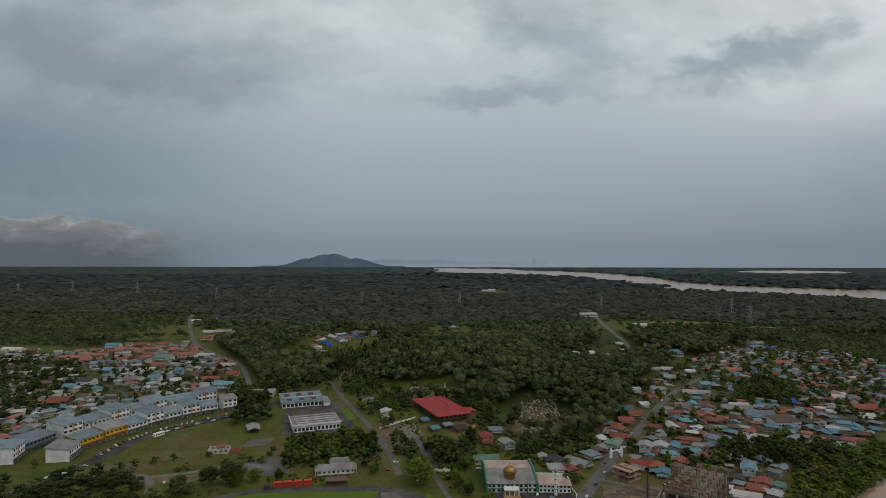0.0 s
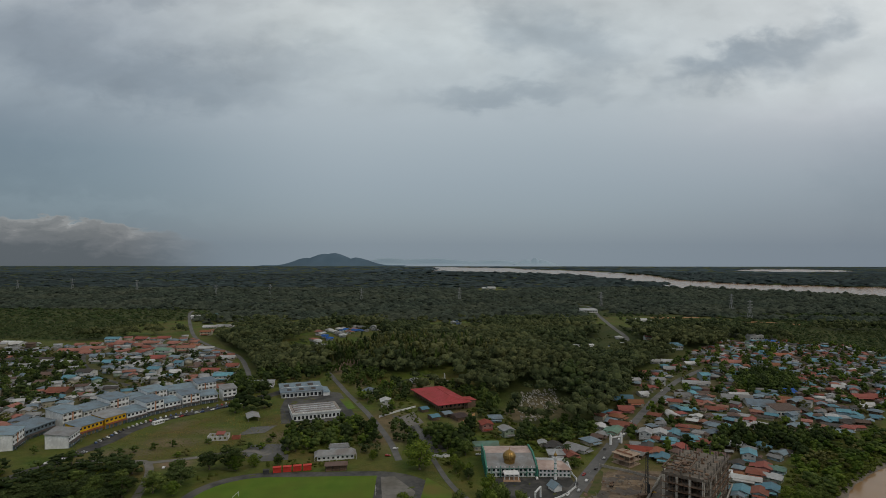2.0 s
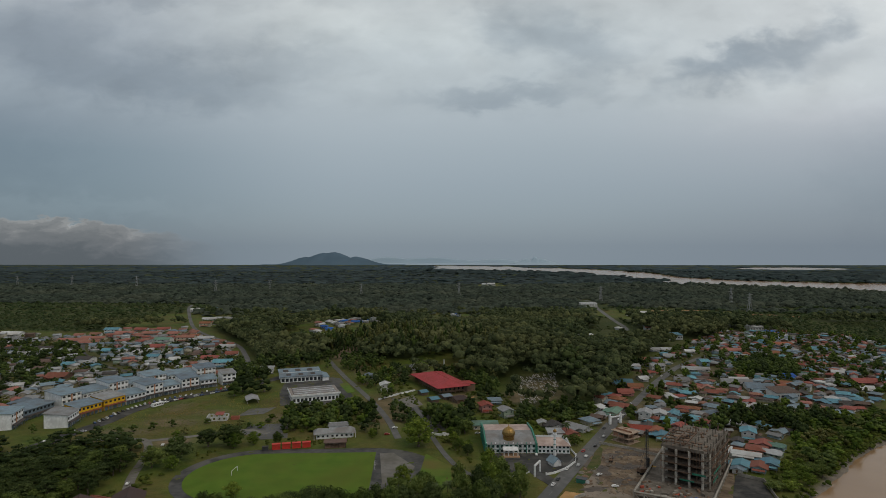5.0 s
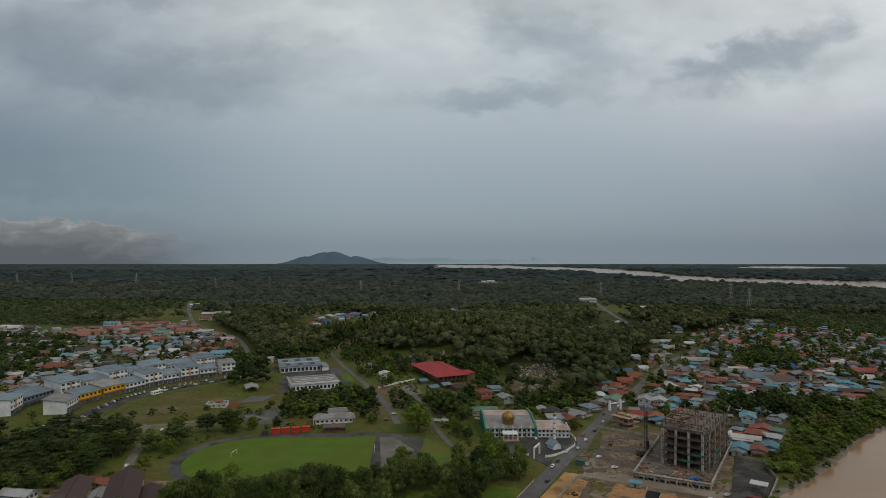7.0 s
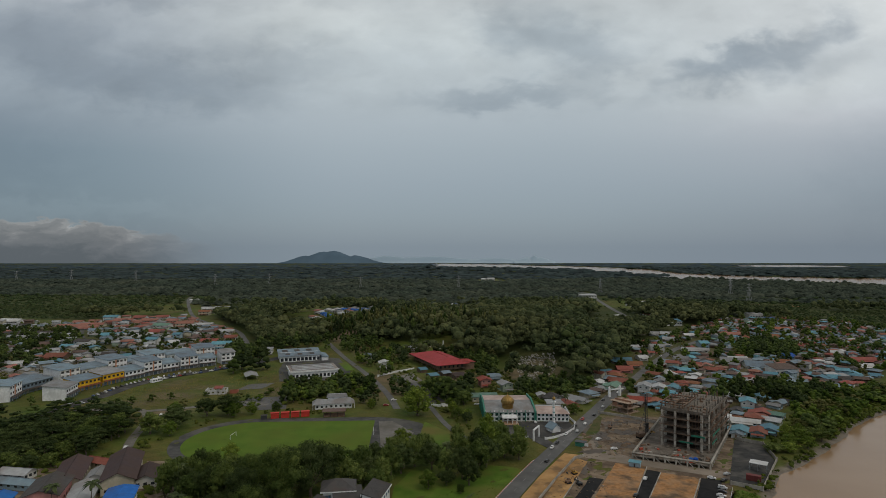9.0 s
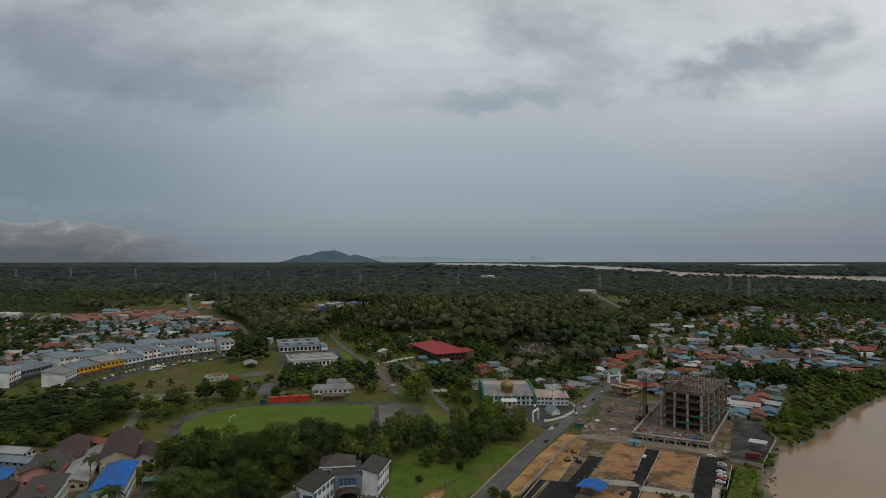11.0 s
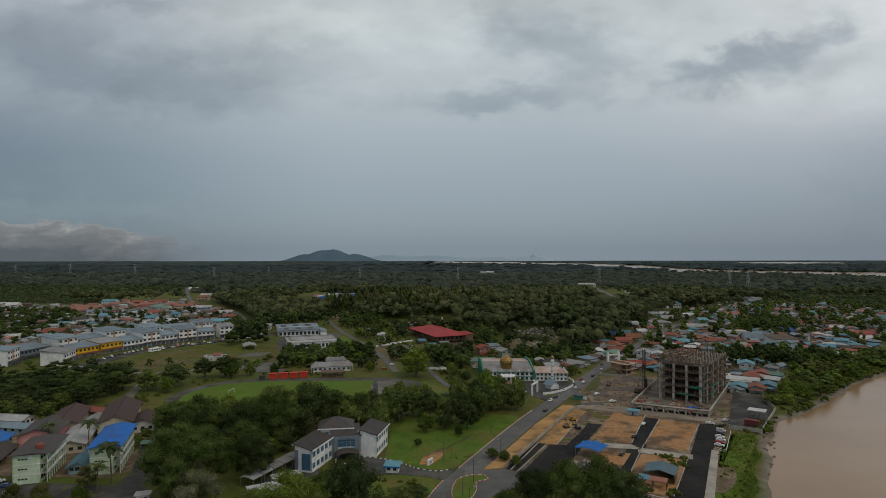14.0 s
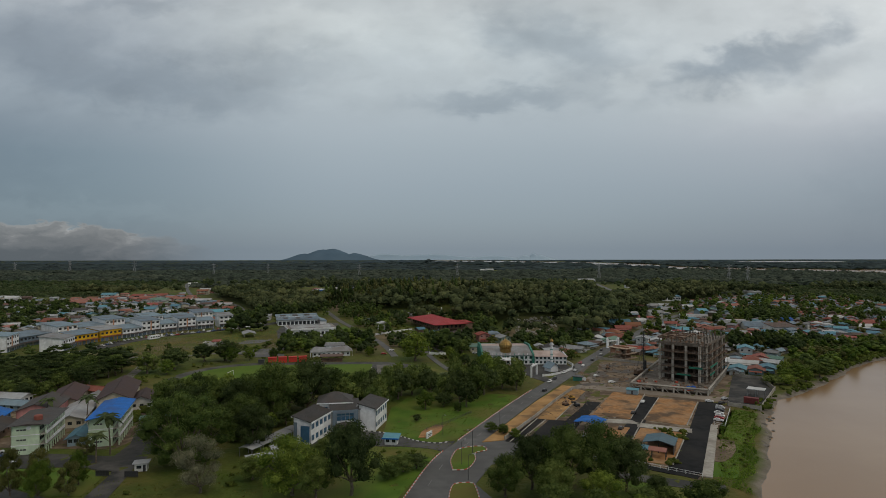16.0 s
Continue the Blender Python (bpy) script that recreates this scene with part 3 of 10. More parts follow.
CLEAR = [  # clearings in the forest: centre, half sizes
    (-150, 905, 66, 100), (14, 1010, 60, 110), (-78, 1030, 34, 90), (-106, 672, 20, 60), (-40, 600, 36, 20), (82, 515, 25, 48), (0, 604, 24, 34),
    (-235, 1050, 48, 100), (-440, 1010, 80, 80), (330, 1090, 90, 32), (400, 1150, 120, 22), (150, 1900, 60, 90), (-460, 1270, 60, 14), (-330, 1250, 30, 16), (150, 800, 40, 12), (240, 850, 60, 60), (150, 1560, 250, 12), (270, 960, 24, 90), (318, 1290, 28, 110), (340, 1050, 34, 60), (312, 790, 30, 46), (430, 840, 40, 60), (188, 770, 26, 30), (-372, 985, 50, 120)]


def build_ground():
    def lines(lo, fine_lo, fine_hi, hi, step, grow):
        a = list(np.arange(fine_lo, fine_hi + 0.1, step))
        s, p = step, fine_hi
        while p < hi:
            s = min(s * grow, 70)
            p += s
            a.append(min(p, hi))
        s, p = step, fine_lo
        while p > lo:
            s = min(s * grow, 120)
            p -= s
            a.insert(0, max(p, lo))
        return np.array(a)

    xs = lines(-4700, -330, 330, 4700, 3.0, 1.09)
    ys = lines(-3000, 140, 640, 3900, 3.0, 1.05)
    X, Y = np.meshgrid(xs, ys)
    Z = land(X, Y)
    rng = np.random.default_rng(3)
    Z += np.where((Y < 620) & (abs(X) < 330), rng.normal(0, 0.07, Z.shape), 0)
    cover = np.zeros(X.shape + (4,))
    cover[..., 3] = 1
    d = away(X, Y, RIVER, True) * np.where(inside(X, Y, RIVER), 1, -1)
    wob = 1.2 * np.sin(X * 0.11) * np.sin(Y * 0.13) + 0.25 * np.sin(X * 0.31 + Y * 0.23)
    d = d + wob
    ebb = 2.2 * np.clip((262 - Y) / 12, 0, 1)
    d = d + ebb
    Z += np.where(d > -9, -1.0 * np.clip((d + 9) / 9, 0, 1) ** 2 - 3.0 * np.clip(d / 10, 0, 1), 0)
    for poly in (FAR_RIVER, FAR_LAKE):
        df = away(X, Y, poly, True) * np.where(inside(X, Y, poly), 1, -1)
        Z = np.where(df > 0, -4.0, np.where(df > -60, np.minimum(Z, 0.2), Z))
    # cover: red grass, green earth, blue mud
    op = np.clip(0.5 - away(X, Y, OPEN, True) / 40 * np.where(inside(X, Y, OPEN), -1, 1), 0, 1)
    cover[..., 0] = op
    wet = inside(X, Y, [(-1500, 840), (-640, 800), (-480, 930), (-440, 960), (-470, 1290), (-1500, 1330)]) | inside(X, Y, [(330, 1080), (600, 860), (1400, 900), (1500, 1250), (340, 1230)]) | inside(X, Y, [(490, 850), (560, 750), (740, 800), (820, 1010), (520, 950)])
    cover[..., 0] = np.maximum(cover[..., 0], wet * 0.12)
    for cx, cy, rx, ry in CLEAR[:3] + CLEAR[4:5] + CLEAR[6:12]:
        g = ((X - cx) / (rx * 1.3)) ** 2 + ((Y - cy) / (ry * 1.5)) ** 2 < 1
        cover[..., 0] = np.where(g, 1.0, cover[..., 0])
    for cx, cy, rx, ry, k in ((-80, 598, 5, 14, 0.6), (-30, 590, 22, 9, 0.9), (60, 500, 8, 16, 0.7), (86, 520, 16, 30, 0.45), (-104, 668, 11, 34, 0.95), (110, 350, 26, 26, 1.0), (120, 325, 22, 20, 1.0), (-170, 388, 10, 8, 0.9), (-115, 440, 15, 12, 0.6), (-190, 430, 18, 9, 0.6), (-212, 408, 18, 8, 0.6), (-170, 455, 14, 8, 0.45), (-205, 470, 8, 14, 0.4), (-40, 465, 18, 40, 0.6), (16, 495, 8, 18, 0.9), (0, 1010, 40, 30, 0.8)):
        g = np.exp(-((X - cx) / rx) ** 2 - ((Y - cy) / ry) ** 2)
        cover[..., 1] = np.maximum(cover[..., 1], k * np.clip(g * 1.8, 0, 1))
    for poly in (RIGHT_VILLAGE, LEFT_VILLAGE):
        yard = inside(X, Y, poly)
        cover[..., 0] = np.where(yard, 0.25, cover[..., 0])
        cover[..., 1] = np.where(yard, 0.30 + 0.25 * np.sin(X * 0.09) * np.sin(Y * 0.07), cover[..., 1])
    cover[..., 2] = np.clip((d - ebb + 4.5) / 2, 0, 1) * (Y < 700)
    ny, nx = X.shape
    idx = np.arange(nx * ny).reshape(ny, nx)
    faces = np.stack([idx[:-1, :-1], idx[:-1, 1:], idx[1:, 1:], idx[1:, :-1]], -1).reshape(-1, 4)
    me = bpy.data.meshes.new("ground")
    me.from_pydata(np.stack([X, Y, Z], -1).reshape(-1, 3).tolist(), [], faces.tolist())
    ca = me.color_attributes.new("cover", "FLOAT_COLOR", "POINT")
    ca.data.foreach_set("color", cover.reshape(-1))
    me.materials.append(M_GROUND)
    me.polygons.foreach_set("use_smooth", [True] * len(me.polygons))
    tagged(new("ground", me), "green grass, scrub and bare earth reaching the horizon", "ground", kind="structure")
    s = Shape().add([(-4700, -3000, WATER_Z), (4700, -3000, WATER_Z), (4700, 3895, WATER_Z), (-4700, 3895, WATER_Z)], [(0, 1, 2, 3)])
    tagged(new("water", s.mesh("water", M_WATER)), "calm muddy brown river water", "river", kind="structure")


build_ground()


def smooth_line(pts, step=4.0):
    """A Catmull-Rom curve through the points, at even steps."""
    p = [np.array(a, float) for a in pts]
    p = [2 * p[0] - p[1]] + p + [2 * p[-1] - p[-2]]
    out = []
    for i in range(1, len(p) - 2):
        n = max(2, int(np.hypot(*(p[i + 1] - p[i])) / step))
        for k in range(n):
            t = k / n
            out.append(0.5 * ((2 * p[i]) + (p[i + 1] - p[i - 1]) * t + (2 * p[i - 1] - 5 * p[i] + 4 * p[i + 1] - p[i + 2]) * t * t + (3 * p[i] - p[i - 1] - 3 * p[i + 1] + p[i + 2]) * t ** 3))
    out.append(p[-2])
    return np.array(out)


def offset_line(line, off):
    t = np.gradient(line, axis=0)
    t /= np.linalg.norm(t, axis=1)[:, None]
    return line + np.stack([-t[:, 1], t[:, 0]], 1) * off


def strip(line, w0, w1, z, thick=0.3):
    """A band between two offsets of a line, laid z above the land, with a real edge."""
    a, b = offset_line(line, w0), offset_line(line, w1)
    s = Shape()
    n = len(line)
    za, zb = land(a[:, 0], a[:, 1]) + z, land(b[:, 0], b[:, 1]) + z
    vs = [(*a[i], za[i]) for i in range(n)] + [(*b[i], zb[i]) for i in range(n)] + [(*a[i], za[i] - thick) for i in range(n)] + [(*b[i], zb[i] - thick) for i in range(n)]
    fs = []
    for i in range(n - 1):
        fs += [(i, n + i, n + i + 1, i + 1) if w1 < w0 else (i, i + 1, n + i + 1, n + i), (2 * n + i, 2 * n + i + 1, i + 1, i), (n + i, n + i + 1, 3 * n + i + 1, 3 * n + i)]
    return s.add(vs, fs)


def flat(name, poly, mat, z, label, category="ground", thick=0.4, kind="structure"):
    ob = new(name, Shape().prism(poly, z - thick, z).mesh(name, mat))
    return tagged(ob, label, category, kind=kind)


for k_, (pts, w) in enumerate(ROADS):
    ln = smooth_line(pts)
    main = pts in (ROAD_MAIN, ROAD_UP, ROAD_FAR)
    ob = new("road", strip(ln, w / 2, -w / 2, 0.16 - 0.004 * k_).mesh("road", M_OLDASPHALT if pts is STREET else M_GRAVEL if pts in (LANE_E, LANE_F) else M_WETROAD if main or pts in (VROAD_A, LANE_D, ROAD_C) else M_ASPHALT))
    tagged(ob, "worn grey asphalt road between trees and houses", "road", kind="structure")
    if pts is ROAD_MAIN:
        # dashed centre line
        for i in range(2, len(ln) - 2, 3):
            if ln[i][1] < 420:
                part("lane_mark", strip(ln[i:i + 2], 0.07, -0.07, 0.175, 0.01), M_WORNLINE, ob)
        # red and white kerb on the garden side and round the corner
        left = offset_line(ln, w / 2 + 0.25)
        for i in range(len(ln) - 1):
            if 165 < ln[i][1] < 206 or 218 < ln[i][1] < 295:
                a, b = left[i], left[i + 1]
                for k in range(4):
                    p, q = a + (b - a) * k / 4, a + (b - a) * (k + 0.94) / 4
                    part("kerb_stone", Shape().bar((*p, 0.18), (*q, 0.18), 0.24, 4), M_KERB_RED if k % 2 else M_LINE, ob)


# ---------------------------------------------------------------- forest
def blob_template(coarse):
    bm = bmesh.new()
    if coarse:
        rings = [[bm.verts.new((r * math.cos(a * math.tau / 6 + k * 0.5), r * math.sin(a * math.tau / 6 + k * 0.5), h)) for a in range(6)] for k, (r, h) in enumerate(((1.05, -0.45), (0.66, 0.10)))]
        tip = bm.verts.new((0, 0, 0.42))
        for a in range(6):
            bm.faces.new((rings[0][a], rings[0][(a + 1) % 6], rings[1][(a + 1) % 6], rings[1][a]))
            bm.faces.new((rings[1][a], rings[1][(a + 1) % 6], tip))
    else:
        bmesh.ops.create_icosphere(bm, subdivisions=1, radius=1)
    bmesh.ops.triangulate(bm, faces=bm.faces)
    bm.verts.index_update()
    v = np.array([q.co[:] for q in bm.verts])
    f = np.array([[q.index for q in p.verts] for p in bm.faces])
    bm.free()
    if coarse:
        f = f[v[f].mean(1)[:, 2] > -0.44]
    return v, f


BLOB = {c: blob_template(c) for c in (False, True)}


def canopy_mesh(name, pts, size, lobes, mat, squash=0.75, seed=1, flatten=None, coarse=False):
    """Many tree crowns as one mesh: each a cluster of small lumpy lobes."""
    rng = np.random.default_rng(seed)
    bv, bf = BLOB[coarse]
    bf = bf[bv[bf].mean(1)[:, 2] > -0.55]
    n = len(pts)
    V, Fc, base = [], [], 0
    own = size * np.exp(rng.normal(0, 0.22, n))
    for k in range(lobes):
        s = own * rng.uniform(0.85, 1.15, n)
        ang = rng.uniform(0, 2 * np.pi, n)
        if k == 0:
            c, r = np.zeros((n, 3)), s * (0.38 if lobes > 2 else 0.44)
            c[:, 2] = s * 0.30
        else:
            rad = s * rng.uniform(0.20, 0.46, n)
            c = np.stack([rad * np.cos(ang), rad * np.sin(ang), s * rng.uniform(0.0, 0.48, n)], 1)
            r = s * rng.uniform(0.17, 0.30, n)
        jit = 1 + np.clip(rng.normal(0, 0.27, (n, len(bv))), -0.6, 0.7)
        v = bv[None] * (r[:, None] * jit)[:, :, None]
        a2 = rng.uniform(0, 6.28, n)
        ca, sa = np.cos(a2)[:, None], np.sin(a2)[:, None]
        v = np.stack([v[..., 0] * ca - v[..., 1] * sa, v[..., 0] * sa + v[..., 1] * ca, v[..., 2] * squash], -1)
        v += c[:, None]
        if flatten is not None:
            v[..., 2] *= flatten[:, None]
        v += pts[:, None]
        V.append(v.reshape(-1, 3))
        Fc.append((bf[None] + (base + np.arange(n) * len(bv))[:, None, None]).reshape(-1, 3))
        base += n * len(bv)
    V, Fc = np.concatenate(V), np.concatenate(Fc)
    me = bpy.data.meshes.new(name)
    me.vertices.add(len(V))
    me.vertices.foreach_set("co", V.astype(np.float32).ravel())
    me.loops.add(Fc.size)
    me.loops.foreach_set("vertex_index", Fc.astype(np.int32).ravel())
    me.polygons.add(len(Fc))
    me.polygons.foreach_set("loop_start", np.arange(0, Fc.size, 3, dtype=np.int32))
    me.update(calc_edges=True)
    me.validate()
    me.materials.append(mat)
    return me


def spray_mesh(name, pts, size, per, mat, seed):
    """Loose leaf sprays over the crowns at the given places."""
    rng = np.random.default_rng(seed + 7)
    n = len(pts) * per
    d = rng.normal(0, 1, (n, 3))
    d[:, 2] = np.abs(d[:, 2]) * 0.9 - 0.15
    d /= np.linalg.norm(d, axis=1)[:, None]
    p = np.repeat(pts, per, 0) + d * (size * rng.uniform(0.42, 0.66, n))[:, None] * np.array([1, 1, 0.85]) + np.array([0, 0, size * 0.2])
    nr = d + rng.normal(0, 0.5, (n, 3))
    t = np.cross(nr, rng.normal(0, 1, (n, 3)))
    t /= np.linalg.norm(t, axis=1)[:, None] + 1e-9
    b = np.cross(nr / (np.linalg.norm(nr, axis=1)[:, None] + 1e-9), t)
    s = rng.uniform(0.5, 1.25, n)[:, None]
    V = np.stack([p - t * s, p - b * s * 0.6, p + t * s, p + b * s * 0.6], 1).reshape(-1, 3)
    me = bpy.data.meshes.new(name)
    me.vertices.add(len(V))
    me.vertices.foreach_set("co", V.astype(np.float32).ravel())
    me.loops.add(len(V))
    me.loops.foreach_set("vertex_index", np.arange(len(V), dtype=np.int32))
    me.polygons.add(n)
    me.polygons.foreach_set("loop_start", np.arange(0, len(V), 4, dtype=np.int32))
    me.update(calc_edges=True)
    me.materials.append(mat)
    return me


def forest_points(d0, d1, step, seed):
    rng = np.random.default_rng(seed)
    ys = np.arange(d0, d1, step)
    pts = []
    for y in ys:
        w = y * 0.80 + 40
        xs = np.arange(-w, w, step)
        pts.append(np.stack([xs + rng.uniform(-0.45, 0.45, len(xs)) * step, np.full(len(xs), y) + rng.uniform(-0.45, 0.45, len(xs)) * step], 1))
    p = np.concatenate(pts)
    x, y = p[:, 0], p[:, 1]
    ok = ~inside(x, y, OPEN)
    ok &= ~inside(x, y, RIVER) & (away(x, y, RIVER, True) > 14)
    for poly in (FAR_RIVER, FAR_LAKE):
        ok &= ~inside(x, y, poly)
    for pts_, w_ in ROADS:
        ok &= away(x, y, pts_) > w_ / 2 + 5
    for cx, cy, rx, ry in CLEAR:
        edge = 1 + 0.45 * np.sin(x * 0.13 + cx) * np.sin(y * 0.11 + cy) + 0.35 * np.sin(x * 0.31 + y * 0.27 + cy) + rng.normal(0, 0.25, len(x))
        ok &= ((x - cx) / rx) ** 2 + ((y - cy) / ry) ** 2 > edge
    # ragged gaps
    g = np.sin(x * 0.021 + 1.3) * np.sin(y * 0.017) + 0.6 * np.sin(x * 0.053) * np.sin(y * 0.047 + 2)
    ok &= (g > -1.05) | (rng.random(len(x)) < 0.4)
    p = p[ok]
    return np.column_stack([p, land(p[:, 0], p[:, 1])]), rng


def low_growth(p):
    """Where the forest gives way to scrub and wet meadow."""
    x, y = p[:, 0], p[:, 1]
    a = inside(x, y, [(-1500, 840), (-640, 800), (-480, 930), (-440, 960), (-470, 1290), (-1500, 1330)])
    b = inside(x, y, [(330, 1080), (600, 860), (1400, 900), (1500, 1230), (340, 1200)])
    g = np.sin(y * 0.045 + 0.004 * x + 1.5 * np.sin(x * 0.011)) > -0.45
    front = inside(x, y, [(-205, 745), (-85, 745), (-75, 850), (-220, 850)])
    c = inside(x, y, [(205, 820), (270, 850), (300, 960), (315, 1100), (338, 1390), (305, 1390), (270, 1100), (245, 960)])
    d = inside(x, y, [(330, 1230), (440, 1195), (555, 1120), (640, 1075), (600, 985), (420, 1050), (325, 1110)])
    e = inside(x, y, [(500, 850), (560, 760), (720, 800), (800, 1010), (520, 950)])
    return a | (b & g) | front | c | d | e


def build_forest():
    for d0, d1, step, size, lobes, seed in ((430, 1080, 6.8, 9.0, 4, 11), (1080, 1950, 13.0, 15.5, 2, 12), (1950, 3000, 31, 35, 2, 13), (3000, 3885, 60, 66, 2, 14)):
        p, rng = forest_points(d0, d1, step, seed)
        low = low_growth(p)
        q = p[~low].copy()
        hgt = rng.gamma(6, 1.0, len(q)) * 0.9 + 5.5
        hgt *= 0.85 + 0.3 * np.sin(q[:, 0] * 0.013) * np.sin(q[:, 1] * 0.011 + 1)
        # the forest gets lower and more even with distance, and towards the river flats
        shore = away(q[:, 0], q[:, 1], FAR_RIVER, True)
        fall = np.clip(1 - q[:, 1] / 4100, 0.0, 1) ** 1.3
        if d0 < 1000:
            q[:, 2] += np.clip(hgt, 4, 17) - size * 0.10
            flat_k = None
        else:
            tall = np.where(shore < 350, 12.0 * np.clip((3800 - q[:, 1]) / 900, 0.12, 1), 14.0 * fall)
            flat_k = np.clip(tall * rng.uniform(0.75, 1.2, len(q)) / (size * 0.65), 0.02, 1)
        # each farther band takes a canopy colour with more haze painted in
        me = canopy_mesh("forest", q, size, lobes, M_HAZED_HORIZON_CANOPY if d0 > 2500 else M_HAZED_FAR_CANOPY if d0 > 1500 else M_HAZED_MID_CANOPY if d0 > 1000 else M_CANOPY, seed=seed, squash=0.8, flatten=flat_k, coarse=d0 > 1000)
        if d0 < 1000:
            near = q[(q[:, 1] < 1000) & (np.abs(q[:, 0]) < q[:, 1] * 0.76)]
            tagged(new("forest_leaves", spray_mesh("forest_leaves", near, size, 40, M_CANOPY, seed)), "leafy outer sprays of the forest canopy", "foliage", kind="stuff")
        tagged(new("forest", me), "dense dark green tropical forest canopy", "forest", kind="stuff")
        s = p[low]
        if len(s):
            s = s[rng.random(len(s)) < 0.8].copy()
            s[:, 2] += 0.3
            me = canopy_mesh("scrub", s, size * 0.55, 3, M_MEADOW, seed=seed + 50, squash=0.5)
            tagged(new("scrub", me), "low light green scrub and wet meadow", "scrub", kind="stuff")


build_forest()


def build_mountain(name, cx, cy, width, depth, peaks, mat, label, seed, rough=1.0):
    nx, ny = 90, 26
    xs, ys = np.linspace(-1, 1, nx), np.linspace(-1, 1, ny)
    X, Y = np.meshgrid(xs, ys)
    Z = np.zeros(X.shape)
    for px, sx, h in peaks:
        Z = np.maximum(Z, h * np.exp(-np.abs((X - px) / sx) ** 1.7 - (Y / 0.55) ** 2))
    for i in range(ny):
        for j in range(nx):
            Z[i, j] *= 1 + 0.16 * rough * noise.noise((X[i, j] * 6, Y[i, j] * 3, seed)) + 0.07 * rough * noise.noise((X[i, j] * 19, Y[i, j] * 8, seed + 3))
    idx = np.arange(nx * ny).reshape(ny, nx)
    f = np.stack([idx[:-1, :-1], idx[:-1, 1:], idx[1:, 1:], idx[1:, :-1]], -1).reshape(-1, 4)
    me = bpy.data.meshes.new(name)
    me.from_pydata(np.stack([X * width / 2 + cx, Y * depth / 2 + cy, Z - 25], -1).reshape(-1, 3).tolist(), [], f.tolist())
    me.materials.append(mat)
    me.polygons.foreach_set("use_smooth", [True] * len(me.polygons))
    tagged(new(name, me), label, "mountain", kind="structure")


# horizon hills, coloured with their haze rather than with forest green
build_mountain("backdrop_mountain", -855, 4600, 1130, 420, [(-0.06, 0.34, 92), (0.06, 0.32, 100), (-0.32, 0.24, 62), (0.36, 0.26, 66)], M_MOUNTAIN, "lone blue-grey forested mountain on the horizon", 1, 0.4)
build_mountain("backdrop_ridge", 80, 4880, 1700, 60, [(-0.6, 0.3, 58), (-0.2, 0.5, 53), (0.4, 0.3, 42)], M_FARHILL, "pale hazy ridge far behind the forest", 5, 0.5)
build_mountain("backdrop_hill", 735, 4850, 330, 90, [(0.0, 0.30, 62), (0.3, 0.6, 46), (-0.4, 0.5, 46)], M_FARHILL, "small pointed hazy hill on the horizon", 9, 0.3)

# ---------------------------------------------------------------- building kit


def hexa(s, p0, u, n, a0, a1, d0, d1, z0, z1):
    """A box in a wall's own frame: a along it, d inwards."""
    def q(a, d, z):
        return (p0[0] + u[0] * a + n[0] * d, p0[1] + u[1] * a + n[1] * d, z)
    s.add([q(a0, d0, z0), q(a1, d0, z0), q(a1, d1, z0), q(a0, d1, z0), q(a0, d0, z1), q(a1, d0, z1), q(a1, d1, z1), q(a0, d1, z1)],
          [(0, 3, 2, 1), (4, 5, 6, 7), (0, 1, 5, 4), (1, 2, 6, 5), (2, 3, 7, 6), (3, 0, 4, 7)])


def wall_run(s, p0, p1, z0, floors, fh, bays, ww, wh, sill, t=0.3):
    """One outer wall from p0 to p1 (outside to the right of the way) with a window opening in each bay of each floor. Returns the openings."""
    L = math.hypot(p1[0] - p0[0], p1[1] - p0[1])
    u = ((p1[0] - p0[0]) / L, (p1[1] - p0[1]) / L)
    n = (-u[1], u[0])
    holes = []
    if not bays:
        hexa(s, p0, u, n, 0, L, 0, t, z0, z0 + floors * fh)
        return holes
    bw = L / bays
    for f in range(floors):
        zb = z0 + f * fh
        hexa(s, p0, u, n, 0, L, 0, t, zb, zb + sill)
        hexa(s, p0, u, n, 0, L, 0, t, zb + sill + wh, zb + fh)
        for b in range(bays + 1):
            a0 = 0 if b == 0 else b * bw - (bw - ww) / 2
            a1 = L if b == bays else b * bw + (bw - ww) / 2
            hexa(s, p0, u, n, a0, a1, 0, t, zb + sill, zb + sill + wh)
        for b in range(bays):
            c = (b + 0.5) * bw
            holes.append((p0[0] + u[0] * c + n[0] * t * 0.55, p0[1] + u[1] * c + n[1] * t * 0.55, zb + sill, math.degrees(math.atan2(u[1], u[0]))))
    return holes


WINDOWS = {}


def frame_lattice(xs, zs, t):
    """A window frame in one piece: upright bars between every other pair of xs, a rail below and above."""
    s = Shape()
    nx, nz = len(xs), len(zs)
    s.v = [(x, y, z) for y in (-t, t) for z in zs for x in xs]
    solid = lambda i, j: 0 <= i < nx - 1 and 0 <= j < nz - 1 and not (j == 1 and i % 2)
    at = lambda i, j, k: k * nx * nz + j * nx + i
    for i in range(nx - 1):
        for j in range(nz - 1):
            if not solid(i, j):
                continue
            s.f.append((at(i, j, 0), at(i + 1, j, 0), at(i + 1, j + 1, 0), at(i, j + 1, 0)))
            s.f.append((at(i, j + 1, 1), at(i + 1, j + 1, 1), at(i + 1, j, 1), at(i, j, 1)))
            for di, dj, a, b in ((-1, 0, (i, j + 1), (i, j)), (1, 0, (i + 1, j), (i + 1, j + 1)), (0, -1, (i, j), (i + 1, j)), (0, 1, (i + 1, j + 1), (i, j + 1))):
                if not solid(i + di, j + dj):
                    s.f.append((at(*b, 0), at(*a, 0), at(*a, 1), at(*b, 1)))
    return s


